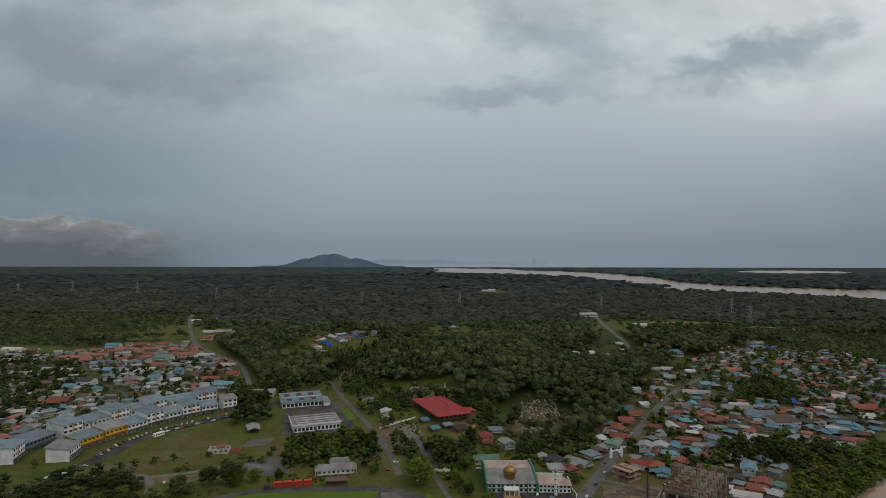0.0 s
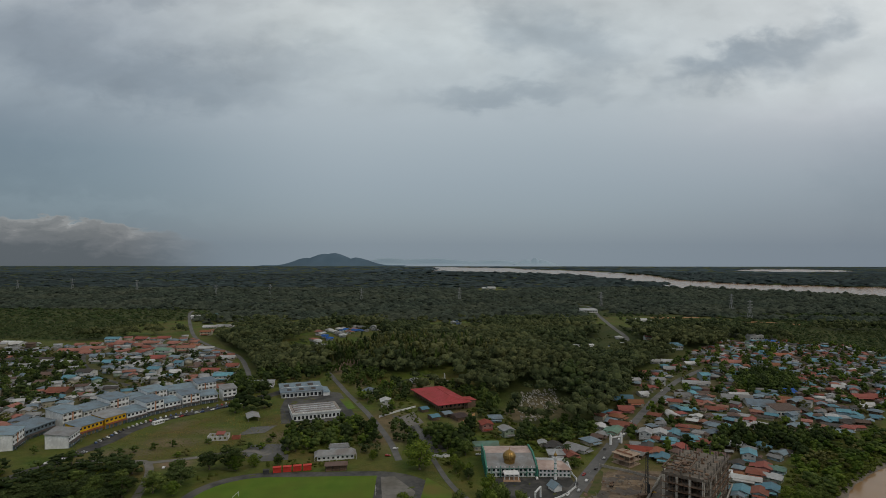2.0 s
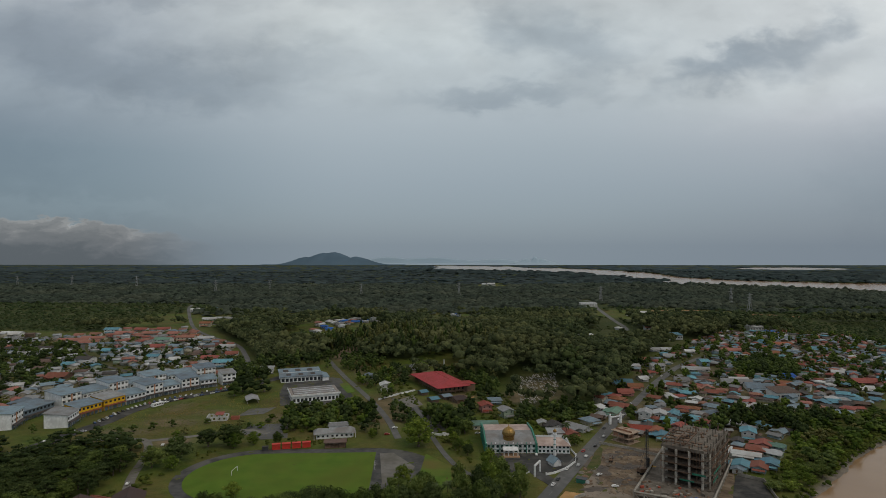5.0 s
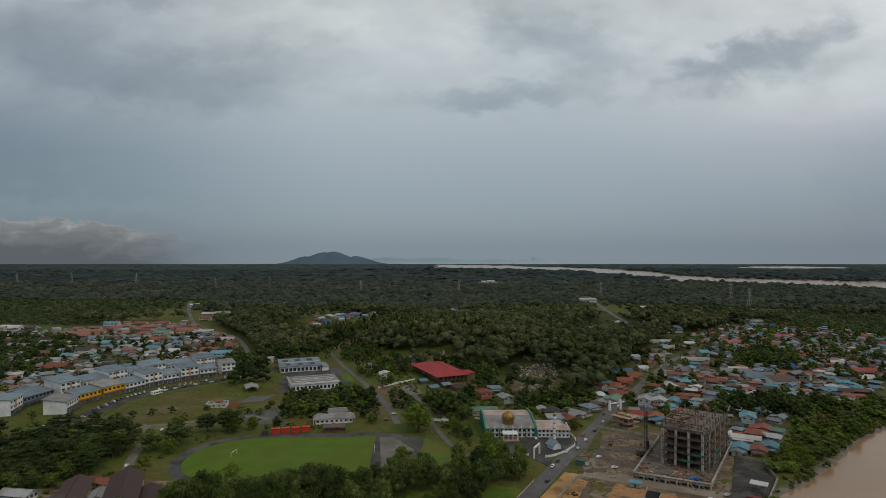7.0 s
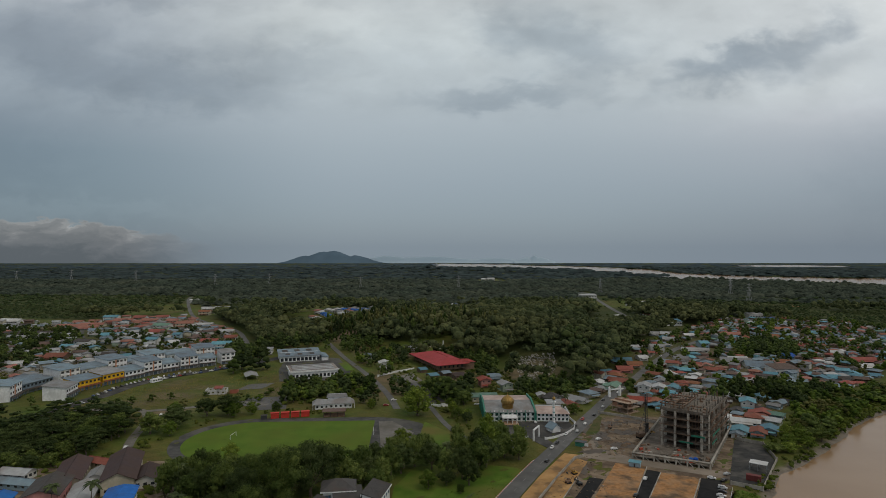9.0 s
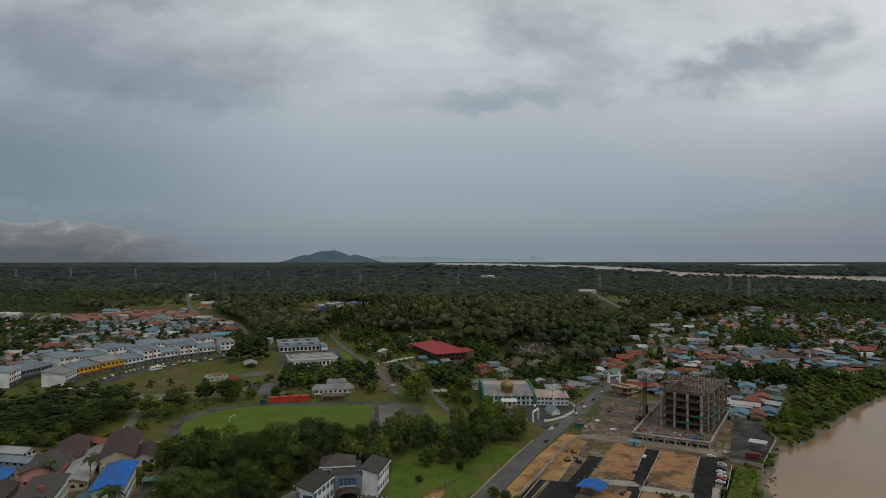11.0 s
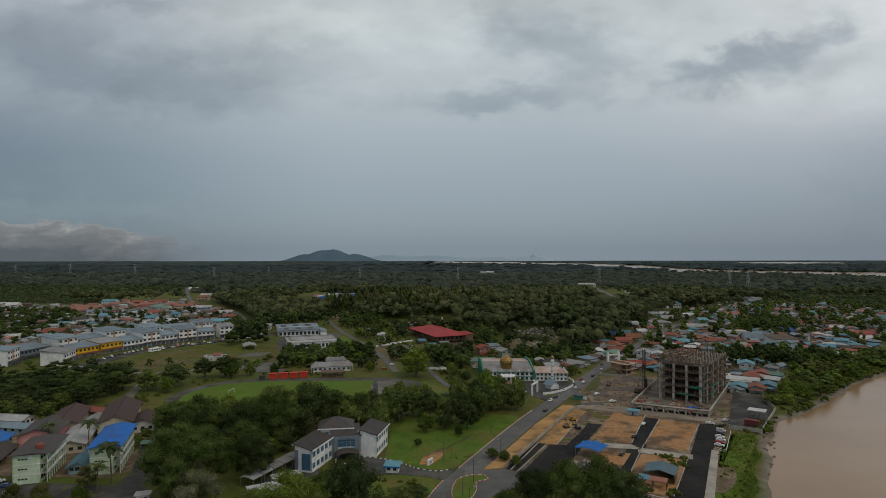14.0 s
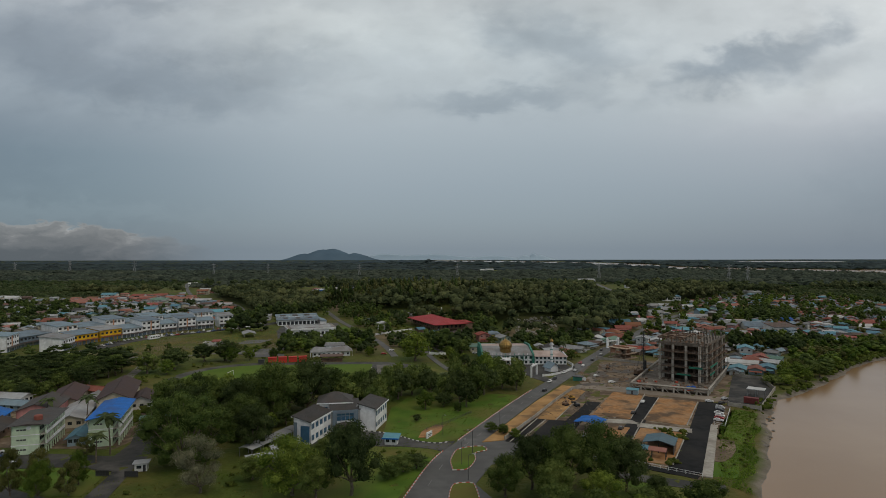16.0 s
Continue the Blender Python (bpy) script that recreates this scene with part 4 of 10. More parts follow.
def window_parts(root, holes, ww, wh, frame_mat, glass=None, name="window", panes=True):
    key = (round(ww, 2), round(wh, 2), frame_mat.name, (glass or M_GLASS).name)
    if key not in WINDOWS:
        b = 0.09
        k = 3 if ww > 2.2 else 2
        f = frame_lattice([-ww / 2 + (ww - b) * i / k + e for i in range(k + 1) for e in (0, b)], [0, b, wh - b, wh], 0.06)
        p = Shape().box(-ww / 2 + b, ww / 2 - b, 0.0, 0.02, b, wh - b)
        WINDOWS[key] = (f.mesh("window", frame_mat), p.mesh("pane", glass or M_GLASS))
    fm, pm = WINDOWS[key]
    for x, y, z, r in holes:
        w = part(name, fm, None, root, at=pose(x, y, z, 0, 0, r))
        if panes:
            part("pane", pm, None, w)


def shell(root, w, d, floors, fh, mat, bays, ww, wh, sill=0.9, frame_mat=None, z0=0.0, wall_name="wall", glass=None, panes=True):
    """Four walls of a w x d block, front along y = 0 and facing -y. bays: front, side at x = w, back, side at x = 0."""
    s = Shape()
    c = [(0, 0), (w, 0), (w, d), (0, d)]
    holes = []
    for i in range(4):
        holes += wall_run(s, c[i], c[(i + 1) % 4], z0, floors, fh, bays[i], ww, wh, sill)
    part(wall_name, s, mat, root)
    fl = Shape()
    for f in range(floors + 1):
        fl.box(0.3, w - 0.3, 0.3, d - 0.3, z0 + f * fh - (0.2 if f else 0), z0 + f * fh + 0.01 - (0.02 if f else -0.04))
    part("floor_slab", fl, M_CONCRETE, root)
    window_parts(root, holes, ww, wh, frame_mat or M_WHITE, glass, panes=panes)


# ---------------------------------------------------------------- shop-house rows


def shop_block(x, y, rz, w, d, floors, mat, roof, label, fh=3.6, rise=1.6, trim=None, awning=True, side_bays=0):
    d *= 0.80
    root = thing("shop_house", pose(x, y, 0, 0, 0, rz), label, "shop building", group="shop-house rows")
    bays = max(2, round(w / 3.6))
    bw = w / bays
    shell(root, w, d, floors, fh, mat, (bays, side_bays, bays, 0), bw * 0.56, 1.6, 1.05, M_DARK, panes=awning)
    top = floors * fh
    part("roof", Shape().shed(0, w, 0, d, top + 0.35, rise, over=0.9), ROOF[roof], root, "%s metal roof" % roof)
    g = Shape()
    for xa, xb in ((0, 0.3), (w - 0.3, w)):
        g.add([(xa, 0, top), (xb, 0, top), (xb, d, top), (xa, d, top), (xa, 0, top + 0.1), (xb, 0, top + 0.1), (xb, d, top + rise), (xa, d, top + rise)],
              [(0, 3, 2, 1), (4, 5, 6, 7), (0, 1, 5, 4), (1, 2, 6, 5), (2, 3, 7, 6), (3, 0, 4, 7)])
    g.box(0.3, w - 0.3, d - 0.3, d, top, top + rise)
    part("gable_wall", g, mat, root)
    if trim:
        for i in (bays // 2,):
            part("pilaster", Shape().box(i * bw - 0.55, i * bw + 0.55, -0.35, -0.003, fh * 0.95, top - 0.2), trim, root, "painted vertical panel")
    if awning:
        part("awning", Shape().slab([(0.2, -2.4, fh - 0.75), (w - 0.2, -2.4, fh - 0.75), (w - 0.2, -0.003, fh - 0.25), (0.2, -0.003, fh - 0.25)], 0.12), ROOF["dark grey"] if mat is not M_YELLOW else ROOF["rust-red"], root)
        for i in range(bays + 1):
            part("post", Shape().box(0.25 + i * (w - 0.7) / bays, 0.45 + i * (w - 0.7) / bays, -2.3, -2.1, 0, fh - 0.86), M_BLUEGREY, root)
    for i in range(bays):
        part("shutter", Shape().box(i * bw + 0.35, (i + 1) * bw - 0.35, -0.08, -0.003, 0.02, 2.6), M_STEEL if i % 2 else M_BLUEGREY, root)
    return root


WS = "white rendered shop-house block with grey metal roof"
shop_block(-291, 412, 104, 19, 26, 3, M_WHITE, "blue-grey", "tall white shop-house at the end of the row with orange panels", fh=3.6, trim=M_ORANGE_TRIM)
shop_block(-297, 433, 80, 27, 20, 2, M_BLUEGREY, "blue-grey", "low blue-grey shop-house joining two taller blocks", fh=3.5)
shop_block(-256, 417, 99, 18, 19, 2, M_WHITE, "grey", "white shop-house with a blank gable wall beside the street", fh=4.2, rise=1.8)
shop_block(-263, 440, 69, 20, 17, 2, M_YELLOW, "blue-grey", "bright yellow shop-house with dark windows", fh=3.7)
shop_block(-255, 460.2, 66, 18, 20, 2, M_YELLOW, "grey", "bright yellow shop-house with a taller front", fh=4.1)
shop_block(-247.4, 477.5, 62, 17, 18, 2, M_WHITE, "blue-grey", WS, fh=3.5)
shop_block(-240.0, 493.5, 60, 16, 20, 3, M_WHITE, "blue-grey", "three-storey white shop-house with orange panels", fh=3.8, trim=M_ORANGE_TRIM, side_bays=0)
shop_block(-231.6, 508, 52, 14, 18, 2, M_WHITE, "blue-grey", WS, fh=3.6)
shop_block(-222.5, 521, 44, 15, 19, 3, M_WHITE, "blue-grey", "three-storey white shop-house with grey roof", fh=3.5, trim=M_ORANGE_TRIM)
shop_block(-211, 532.5, 36, 14, 17, 2, M_WHITE, "blue-grey", WS, fh=3.5)
shop_block(-196, 544, 36, 12, 16, 3, M_WHITE, "grey", "white corner shop-house beside bare trees", fh=3.3)
for bx, by, brz, bw_, bd, bf, bfh in ((-289, 463, 66, 16, 25, 3, 3.6), (-282, 479, 66, 22, 20, 2, 4.1), (-273, 500, 62, 17, 22, 3, 3.9), (-264.5, 516, 58, 16, 20, 2, 3.9), (-256, 530, 54, 17, 22, 3, 3.6), (-245, 545, 44, 24, 18, 2, 4.2), (-226, 562.5, 40, 17, 18, 3, 3.7)):
    shop_block(bx, by, brz, bw_, bd, bf, M_WHITE, "blue-grey", "white back-row shop-house with blue-grey metal roof", fh=bfh, trim=M_ORANGE_TRIM if bf == 3 else None, awning=False)


# ---------------------------------------------------------------- tower under construction


def build_tower():
    rz = -36
    root = thing("unfinished_tower", pose(134.6, 305.2, 0, 0, 0, rz), "raw concrete frame of a five-storey building under construction with scaffolding", "building")
    W, D, fh, n = 24.0, 46.0, 3.75, 5
    nx, ny = 4, 8
    # dark brown that paints the shade deep inside the open bays
    bay_shade = surface("bay_shade_brown", (0.050, 0.036, 0.028), (0.105, 0.076, 0.056), scale=0.9, rough=0.95, big=(0.034, 0.027, 0.023), big_scale=0.3)
    pale = surface("pale_column_concrete", (0.42, 0.395, 0.345), (0.56, 0.53, 0.475), scale=0.8, rough=0.9, big=(0.26, 0.23, 0.19), big_scale=0.25)
    raw = surface("brown_grey_concrete", (0.125, 0.108, 0.090), (0.215, 0.188, 0.158), scale=0.6, rough=0.95, big=(0.085, 0.070, 0.056), big_scale=0.18)
    # the near corner is rounded: floors bulge at x = 0..-W
    base = 1.5
    for f in range(n + 1):
        z = base + f * fh
        poly = [(-W, -0.2)] + [(-2.8 + 2.6 * math.sin(a), -0.2 + 2.6 * (1 - math.cos(a))) for a in (0, 0.52, 1.05, 1.57)] + [(-0.2, D), (-W, D)]
        part("floor_slab", Shape().prism(poly, z - 0.28, z), raw, root)
        b = Shape()
        b.box(-W, -2.9, -0.1, 0.35, z - 0.62, z - 0.29).box(-0.75, -0.3, 2.6, D, z - 0.62, z - 0.29)
        part("edge_beam", b, raw, root)
        if f == n:
            break
        for i in range(nx):
            for j in range(ny):
                x, y = -W + 1.2 + (W - 4.4) * i / (nx - 1), 0.3 + (D - 1) * j / (ny - 1)
                if i in (0, nx - 1) or j in (0, ny - 1):
                    part("column", Shape().box(x - 0.55, x + 0.55, y - 0.85, y + 0.25, z, z + fh - 0.29), pale, root)
        for j in range(ny):
            y = 3.2 + (D - 4) * j / (ny - 1)
            part("column", Shape().box(-0.95, -0.25, y - 0.35, y + 0.35, z, z + fh - 0.29), raw if j % 2 else pale, root)
        # infill walls in some bays deeper inside, in the painted shade colour
        random.seed(40 + f)
        for i in range(nx - 1):
            if random.random() < 0.75:
                x = -W + 1.2 + (W - 4.4) * i / (nx - 1)
                part("infill_wall", Shape().box(x + 0.5, x + 6.0, 6.2, 6.4, z, z + random.choice((1.2, 3.2, 3.45))), bay_shade, root)
        for j in range(ny - 1):
            if random.random() < 0.6:
                y = 0.3 + (D - 1) * j / (ny - 1)
                part("infill_wall", Shape().box(-6.4, -6.2, y + 0.5, y + 5.6, z, z + random.choice((1.2, 3.2))), bay_shade, root)
        # scaffold rails and boards along the two open faces
        rail = Shape()
        for h in (0.5, 1.05):
            rail.bar((-W, -1.0, z + h), (-2.5, -1.0, z + h), 0.05, 4)
            rail.bar((0.9, 2.5, z + h), (0.9, D, z + h), 0.05, 4)
        part("guard_rail", rail, M_FORM, root)
        if f >= 2:
            part("work_platform", Shape().box(0.25, 1.0, 2.6, D, z - 0.1, z), M_FORM, root)
            part("work_platform", Shape().box(-W, -2.6, -1.5, -0.45, z - 0.1, z), M_FORM, root)
    for i in range(17):
        x = -W + i * W / 16
        part("scaffold_pole", Shape().bar((x, -1.25, 0 if i % 4 == 0 else base + 3 * fh), (x, -1.25, base + n * fh + 1.1), 0.07, 5), M_RUST, root)
    for j in range(16):
        y = 1.5 + j * (D - 2) / 15
        part("scaffold_pole", Shape().bar((0.95, y, 0 if j % 3 == 0 else base + 2 * fh), (0.95, y, base + n * fh + 1.1), 0.07, 5), M_RUST, root)
    net = Shape()
    net.box(-8, -1.5, -1.55, -1.5, base + 2 * fh - 0.2, base + 2 * fh + 0.8)
    part("safety_net", net, M_NET, root)
    part("safety_net", Shape().box(1.05, 1.1, 4, 20, base + 2 * fh - 0.2, base + 2 * fh + 0.9), M_NET, root)
    part("safety_net", Shape().box(1.05, 1.1, 3, 14, base + fh - 0.2, base + fh + 0.9), M_NET, root)
    part("safety_net", Shape().box(-14, -7, -1.55, -1.5, base + fh - 0.3, base + fh + 0.5), M_NET, root)
    # top: starter columns, formwork panels, bars
    zt = base + n * fh
    random.seed(9)
    for i in range(6):
        for j in range(8):
            x, y = -W + 0.8 + (W - 1.8) * i / 5, 0.6 + (D - 1.5) * j / 7
            h = random.choice((1.2, 2.2, 2.8))
            part("starter_column", Shape().box(x - 0.32, x + 0.32, y - 0.32, y + 0.32, zt, zt + h), random.choice((raw, M_FORM, raw)), root)
            r = Shape()
            for k in range(4):
                r.bar((x + (k % 2 - 0.5) * 0.4, y + (k // 2 - 0.5) * 0.4, zt + h), (x + (k % 2 - 0.5) * 0.45, y + (k // 2 - 0.5) * 0.45, zt + h + 1.3), 0.05, 3)
            part("rebar", r, M_DARK, root)
    for k in range(26):
        x, y = random.uniform(-W + 2, -2), random.uniform(1, D - 2)
        w, l = random.uniform(0.6, 3), random.uniform(0.6, 3)
        part("formwork_panel", Shape().box(x, x + w, y, y + l, zt, zt + random.uniform(0.2, 1.1)), random.choice((M_FORM, raw, M_FORM)), root)
    # raised formwork frame over the far half of the roof
    for k in range(5):
        y = 1.0 + k * 5.4
        part("formwork_beam", Shape().box(-W - 0.4, -11.5, y, y + 0.5, zt + 2.5, zt + 3.1), M_FORM, root)
    for x in (-W - 0.2, -17.5, -12):
        part("formwork_beam", Shape().box(x, x + 0.5, 0.9, 23.2, zt + 2.9, zt + 3.4), M_RUST, root)
    for k in range(4):
        part("formwork_panel", Shape().box(-W + 1.0 + k * 3.0, -W + 3.2 + k * 3.0, 4.4 + 4.2 * (k % 3), 7.8 + 4.2 * (k % 3), zt + 3.2, zt + 3.45), M_FORM, root)
    part("parapet", Shape().box(-W, -2.8, -0.2, 0.05, zt, zt + 1.1).box(-0.45, -0.2, 2.5, D, zt, zt + 1.1), raw, root)
    # block added inside the floors, coloured dark as the shade behind the columns
    part("core_wall", Shape().box(-W + 3.2, -5.2, 6.6, D - 5, base + 0.01, base + n * fh - 0.3), bay_shade, root, "dark boarded stair core")
    # podium ring of beams round the tower
    pod = thing("podium_frame", pose(0, 0, 0), "low concrete podium frame around the tower", "building frame")
    cs = [(95.5, 302), (127.3, 286.5), (166, 348), (136, 372)]
    for i in range(4):
        a, b = Vector(cs[i]), Vector(cs[(i + 1) % 4])
        n_ = int((b - a).length / 5)
        part("ring_beam", Shape().bar((*a, 3.0), (*b, 3.0), 0.55, 4), M_CONCRETE, pod)
        for k in range(n_):
            p = a + (b - a) * k / n_
            part("short_column", Shape().box(p.x - 0.35, p.x + 0.35, p.y - 0.35, p.y + 0.35, 0, 2.6), M_CONCRETE, pod)
            if i < 2:
                q = a + (b - a) * (k + 1) / n_
                part("brace", Shape().bar((*p, 2.5), ((p.x + q.x) / 2, (p.y + q.y) / 2, 0.2), 0.2, 4), M_CONCRETE, pod)
    inset = [(96.3, 302), (127.2, 287.4), (165, 348), (136, 371)]
    part("ground_slab", Shape().prism(inset, 1.0, 1.35), raw, pod)
    for k in range(60):
        t, s = random.uniform(0.02, 0.95), random.choice((random.uniform(0.02, 0.13), random.uniform(0.02, 0.3)))
        p = Vector(cs[0]).lerp(Vector(cs[1]), t).lerp(Vector(cs[3]).lerp(Vector(cs[2]), t), s)
        w = random.uniform(0.4, 1.8)
        ob = thing("material_pallet", pose(p.x, p.y, 1.35, 0, 0, random.uniform(0, 90)), "stack of building material on the podium slab", "building material", group="site materials")
        part("load", Shape().box(-w, w, -0.5, 0.5, 0, random.uniform(0.3, 1.2)), random.choice((M_FORM, raw, M_CONCRETE, M_KERB_RED, M_FORM)), ob)
    b = thing("water_tank", pose(121, 293.5, 1.35), "pair of bright blue plastic tanks on the podium slab", "tank")
    part("drum", Shape().lathe([(1.0, 0), (1.1, 0.2), (1.1, 1.5), (0.7, 1.9), (0.3, 2.0)], 14), ROOF["bright blue"], b)
    part("drum", Shape().lathe([(1.0, 0), (1.1, 0.2), (1.1, 1.5), (0.7, 1.9), (0.3, 2.0)], 14, (2.4, 0.3, 0)), ROOF["bright blue"], b)


build_tower()

# ---------------------------------------------------------------- mosque


def build_mosque():
    W, D = 30.0, 34.0
    root = thing("mosque", pose(27.0, 366.2, 0, 0, 0, 1.0), "white and green mosque with a gold onion dome over the front", "mosque")
    shell(root, W, D, 2, 2.75, M_WHITE, (11, 8, 8, 8), 1.5, 1.6, 0.6, M_GREEN_TRIM)
    for i in range(12):
        x = 0.2 + i * (W - 0.8) / 11
        part("pilaster", Shape().box(x - 0.22, x + 0.22, -0.55, -0.003, 0, 6.6), M_GREEN_TRIM if i % 2 else M_WHITE, root)
    part("band", Shape().box(-0.3, W + 0.3, -0.9, -0.56, 5.2, 5.6).box(-0.3, W + 0.3, -0.8, -0.56, 2.6, 2.85), M_GREEN_TRIM, root)
    # main roof: two slopes front and back, front of metal sheet, back weathered pinkish
    ym, zr = D * 0.52, 8.6
    part("front_roof", Shape().slab([(0.3, -1.0, 5.75), (W - 0.3, -1.0, 5.75), (W - 0.3, ym, zr), (0.3, ym, zr)], 0.25), ROOF["grey"], root, "grey metal front slope")
    part("back_roof", Shape().slab([(0.3, ym, zr), (W - 0.3, ym, zr), (W - 0.3, D + 1, 7.2), (0.3, D + 1, 7.2)], 0.25), surface("pink_weathered_roof", (0.40, 0.30, 0.26), (0.52, 0.41, 0.37), scale=0.4, rough=0.6, big=(0.30, 0.21, 0.18), big_scale=0.12), root, "weathered pinkish back slope")
    for x in (-0.7, W - 0.2):
        s = Shape()
        s.add([(x, -1.2, 0), (x + 0.9, -1.2, 0), (x + 0.9, D + 1.2, 0), (x, D + 1.2, 0), (x, -1.2, 6.2), (x + 0.9, -1.2, 6.2), (x + 0.9, D + 1.2, 8.4), (x, D + 1.2, 8.4), (x, ym, 9.8), (x + 0.9, ym, 9.8)],
              [(0, 1, 5, 4), (4, 5, 9, 8), (8, 9, 6, 7), (2, 3, 7, 6), (0, 4, 8, 7, 3), (1, 2, 6, 9, 5)])
        part("flank_wall", s, M_GREEN_TRIM, root, "green raked flank wall")
    for i in range(9):
        y = 1 + i * (D - 3) / 8
        part("rib", Shape().box(-1.1, -0.703, y, y + 0.6, 0, 6.4), M_GREEN_TRIM, root)
    # dome on a drum
    part("drum", Shape().lathe([(3.4, 6.0), (3.4, 8.4), (3.6, 8.5), (3.6, 8.8)], 24, (14.2, 6.5, 0)), M_GOLD, root, "bronze drum under the dome")
    prof = [(3.2, 0), (3.75, 0.7), (3.95, 1.6), (3.8, 2.6), (3.3, 3.6), (2.4, 4.5), (1.3, 5.15), (0.5, 5.5), (0.2, 5.9), (0.12, 7.0), (0.02, 7.3)]
    part("dome", Shape().lathe(prof, 40, (14.2, 6.5, 8.7), ribs=0.018), M_GOLD, root, "ribbed gold onion dome", smooth=False)
    # porch
    part("porch_roof", Shape().slab([(9.6, -6.0, 3.8), (18.6, -6.0, 3.8), (18.6, -0.91, 4.4), (9.6, -0.91, 4.4)], 0.5), M_WHITE, root)
    for x in (10, 12.7, 15.5, 18.2):
        part("porch_column", Shape().lathe([(0.32, 0), (0.26, 0.4), (0.26, 3.0), (0.36, 3.29)], 12, (x, -5.6, 0)), M_WHITE, root)
    part("porch_step", Shape().box(9, 19.2, -8.2, -0.56, 0, 0.35), paint("tan_tiles", (0.42, 0.27, 0.17)), root)
    # annex
    ax = thing("mosque_annex", pose(58.2, 366.5, 0, 0, 0, -3), "lower white annex of the mosque with a folded grey roof", "building")
    shell(ax, 19, 18, 2, 2.5, M_WHITE, (8, 4, 5, 0), 1.3, 1.4, 0.7, M_GREEN_TRIM)
    part("roof_front", Shape().slab([(-0.4, -0.9, 4.9), (19.6, -0.9, 4.9), (15, 9, 7.0), (-0.4, 9, 7.0)], 0.25), MATS["pink_weathered_roof"], ax)
    part("roof_back", Shape().slab([(-0.4, 9, 7.0), (15, 9, 7.0), (15.5, 18.8, 5.2), (-0.4, 18.8, 5.2)], 0.25), ROOF["pale grey"], ax)
    part("roof_side", Shape().slab([(19.6, -0.9, 4.9), (19.6, 18.8, 4.9), (15.5, 18.8, 5.2), (15, 9, 7.0)], 0.25), ROOF["pale grey"], ax)
    # minaret
    mi = thing("minaret", pose(67.5, 362.6, 0), "slender white and green minaret with a small gold dome", "tower")
    part("shaft", Shape().lathe([(0.95, 0), (0.95, 1.0), (0.75, 1.3), (0.72, 12.2)], 8), M_WHITE, mi)
    for z in (3.5, 6.5, 9.5):
        part("ring", Shape().lathe([(0.85, z), (0.85, z + 0.35)], 8), M_GREEN_TRIM, mi)
    part("balcony", Shape().lathe([(0.8, 12.1), (1.25, 12.4), (1.25, 13.0), (0.75, 13.02), (0.75, 13.9), (1.0, 14.0)], 12), M_WHITE, mi)
    part("cap", Shape().lathe([(0.85, 14.0), (1.1, 14.5), (1.0, 15.0), (0.6, 15.5), (0.15, 15.9), (0.05, 17.0)], 16), M_GOLD, mi, "small gold onion cap")
    # green-roof hall behind, ablution house, gate, parking
    gh = thing("side_hall", pose(21.5, 412, 0, 0, 0, 3), "long cream hall with a pale green metal roof", "building")
    shell(gh, 17, 7, 1, 3.4, WALLS["cream"], (5, 1, 5, 1), 1.6, 1.3, 1.0)
    part("roof", Shape().shed(0, 17, 0, 7, 3.5, 1.0), ROOF["green"], gh)
    ab = thing("prayer_kiosk", pose(64.5, 347, 0, 0, 0, 25), "small white kiosk with a steep blue-grey gable roof", "kiosk")
    part("wall", Shape().box(-2.6, 2.6, -3, 3, 0, 2.6), M_WHITE, ab)
    part("roof", Shape().gable(-2.8, 2.8, -3.2, 3.2, 2.7, 2.4, over=0.7), ROOF["blue-grey"], ab)
    part("gable_wall", Shape().gable_ends(-2.6, 2.6, -3, 3, 2.6, 2.2), M_WHITE, ab)
    g = thing("gateway", pose(52.5, 333, 0, 0, 0, 62), "plain white rectangular gateway arch", "gate")
    part("gate_post", Shape().box(-4.6, -4.0, -0.4, 0.4, 0, 5.6), M_WHITE, g)
    part("gate_post", Shape().box(4.0, 4.6, -0.4, 0.4, 0, 5.6), M_WHITE, g)
    part("lintel", Shape().box(-4.6, 4.6, -0.4, 0.4, 5.6, 6.3), M_WHITE, g)


build_mosque()
flat("car_park", [(30, 365), (28, 345), (40, 334), (50, 336), (62, 334), (78, 352), (77, 366)], M_OLDASPHALT, 0.12, "dark asphalt forecourt of the mosque", "car park")
flat("lane", [(48, 338), (52, 326), (56, 318), (62, 323), (57, 334)], M_ASPHALT, 0.14, "short asphalt drive into the forecourt", "lane")


def low_wall(pts, h, mat, label, name="boundary_wall", t=0.25, z=0.0):
    root = thing(name, pose(0, 0, 0), label, "wall")
    for (xa, ya), (xb, yb) in zip(pts, pts[1:]):
        L = math.hypot(xb - xa, yb - ya)
        s = Shape()
        hexa(s, (xa, ya), ((xb - xa) / L, (yb - ya) / L), (-(yb - ya) / L, (xb - xa) / L), 0, L, 0, t, z - 0.1, z + h)
        part("panel", s, mat, root)
        part("pier", Shape().box(xa - 0.25, xa + 0.25, ya - 0.25, ya + 0.25, z - 0.1, z + h + 0.25), mat, root)


low_wall([(57, 331), (62, 333), (70, 340), (77, 350), (80, 362), (79, 372)], 1.3, M_WHITE, "white forecourt wall beside the road")
low_wall([(37, 328), (43, 331.5), (48.5, 335)], 1.0, M_WHITE, "low white wall beside the mosque lawn")

# ---------------------------------------------------------------- red-roofed hall


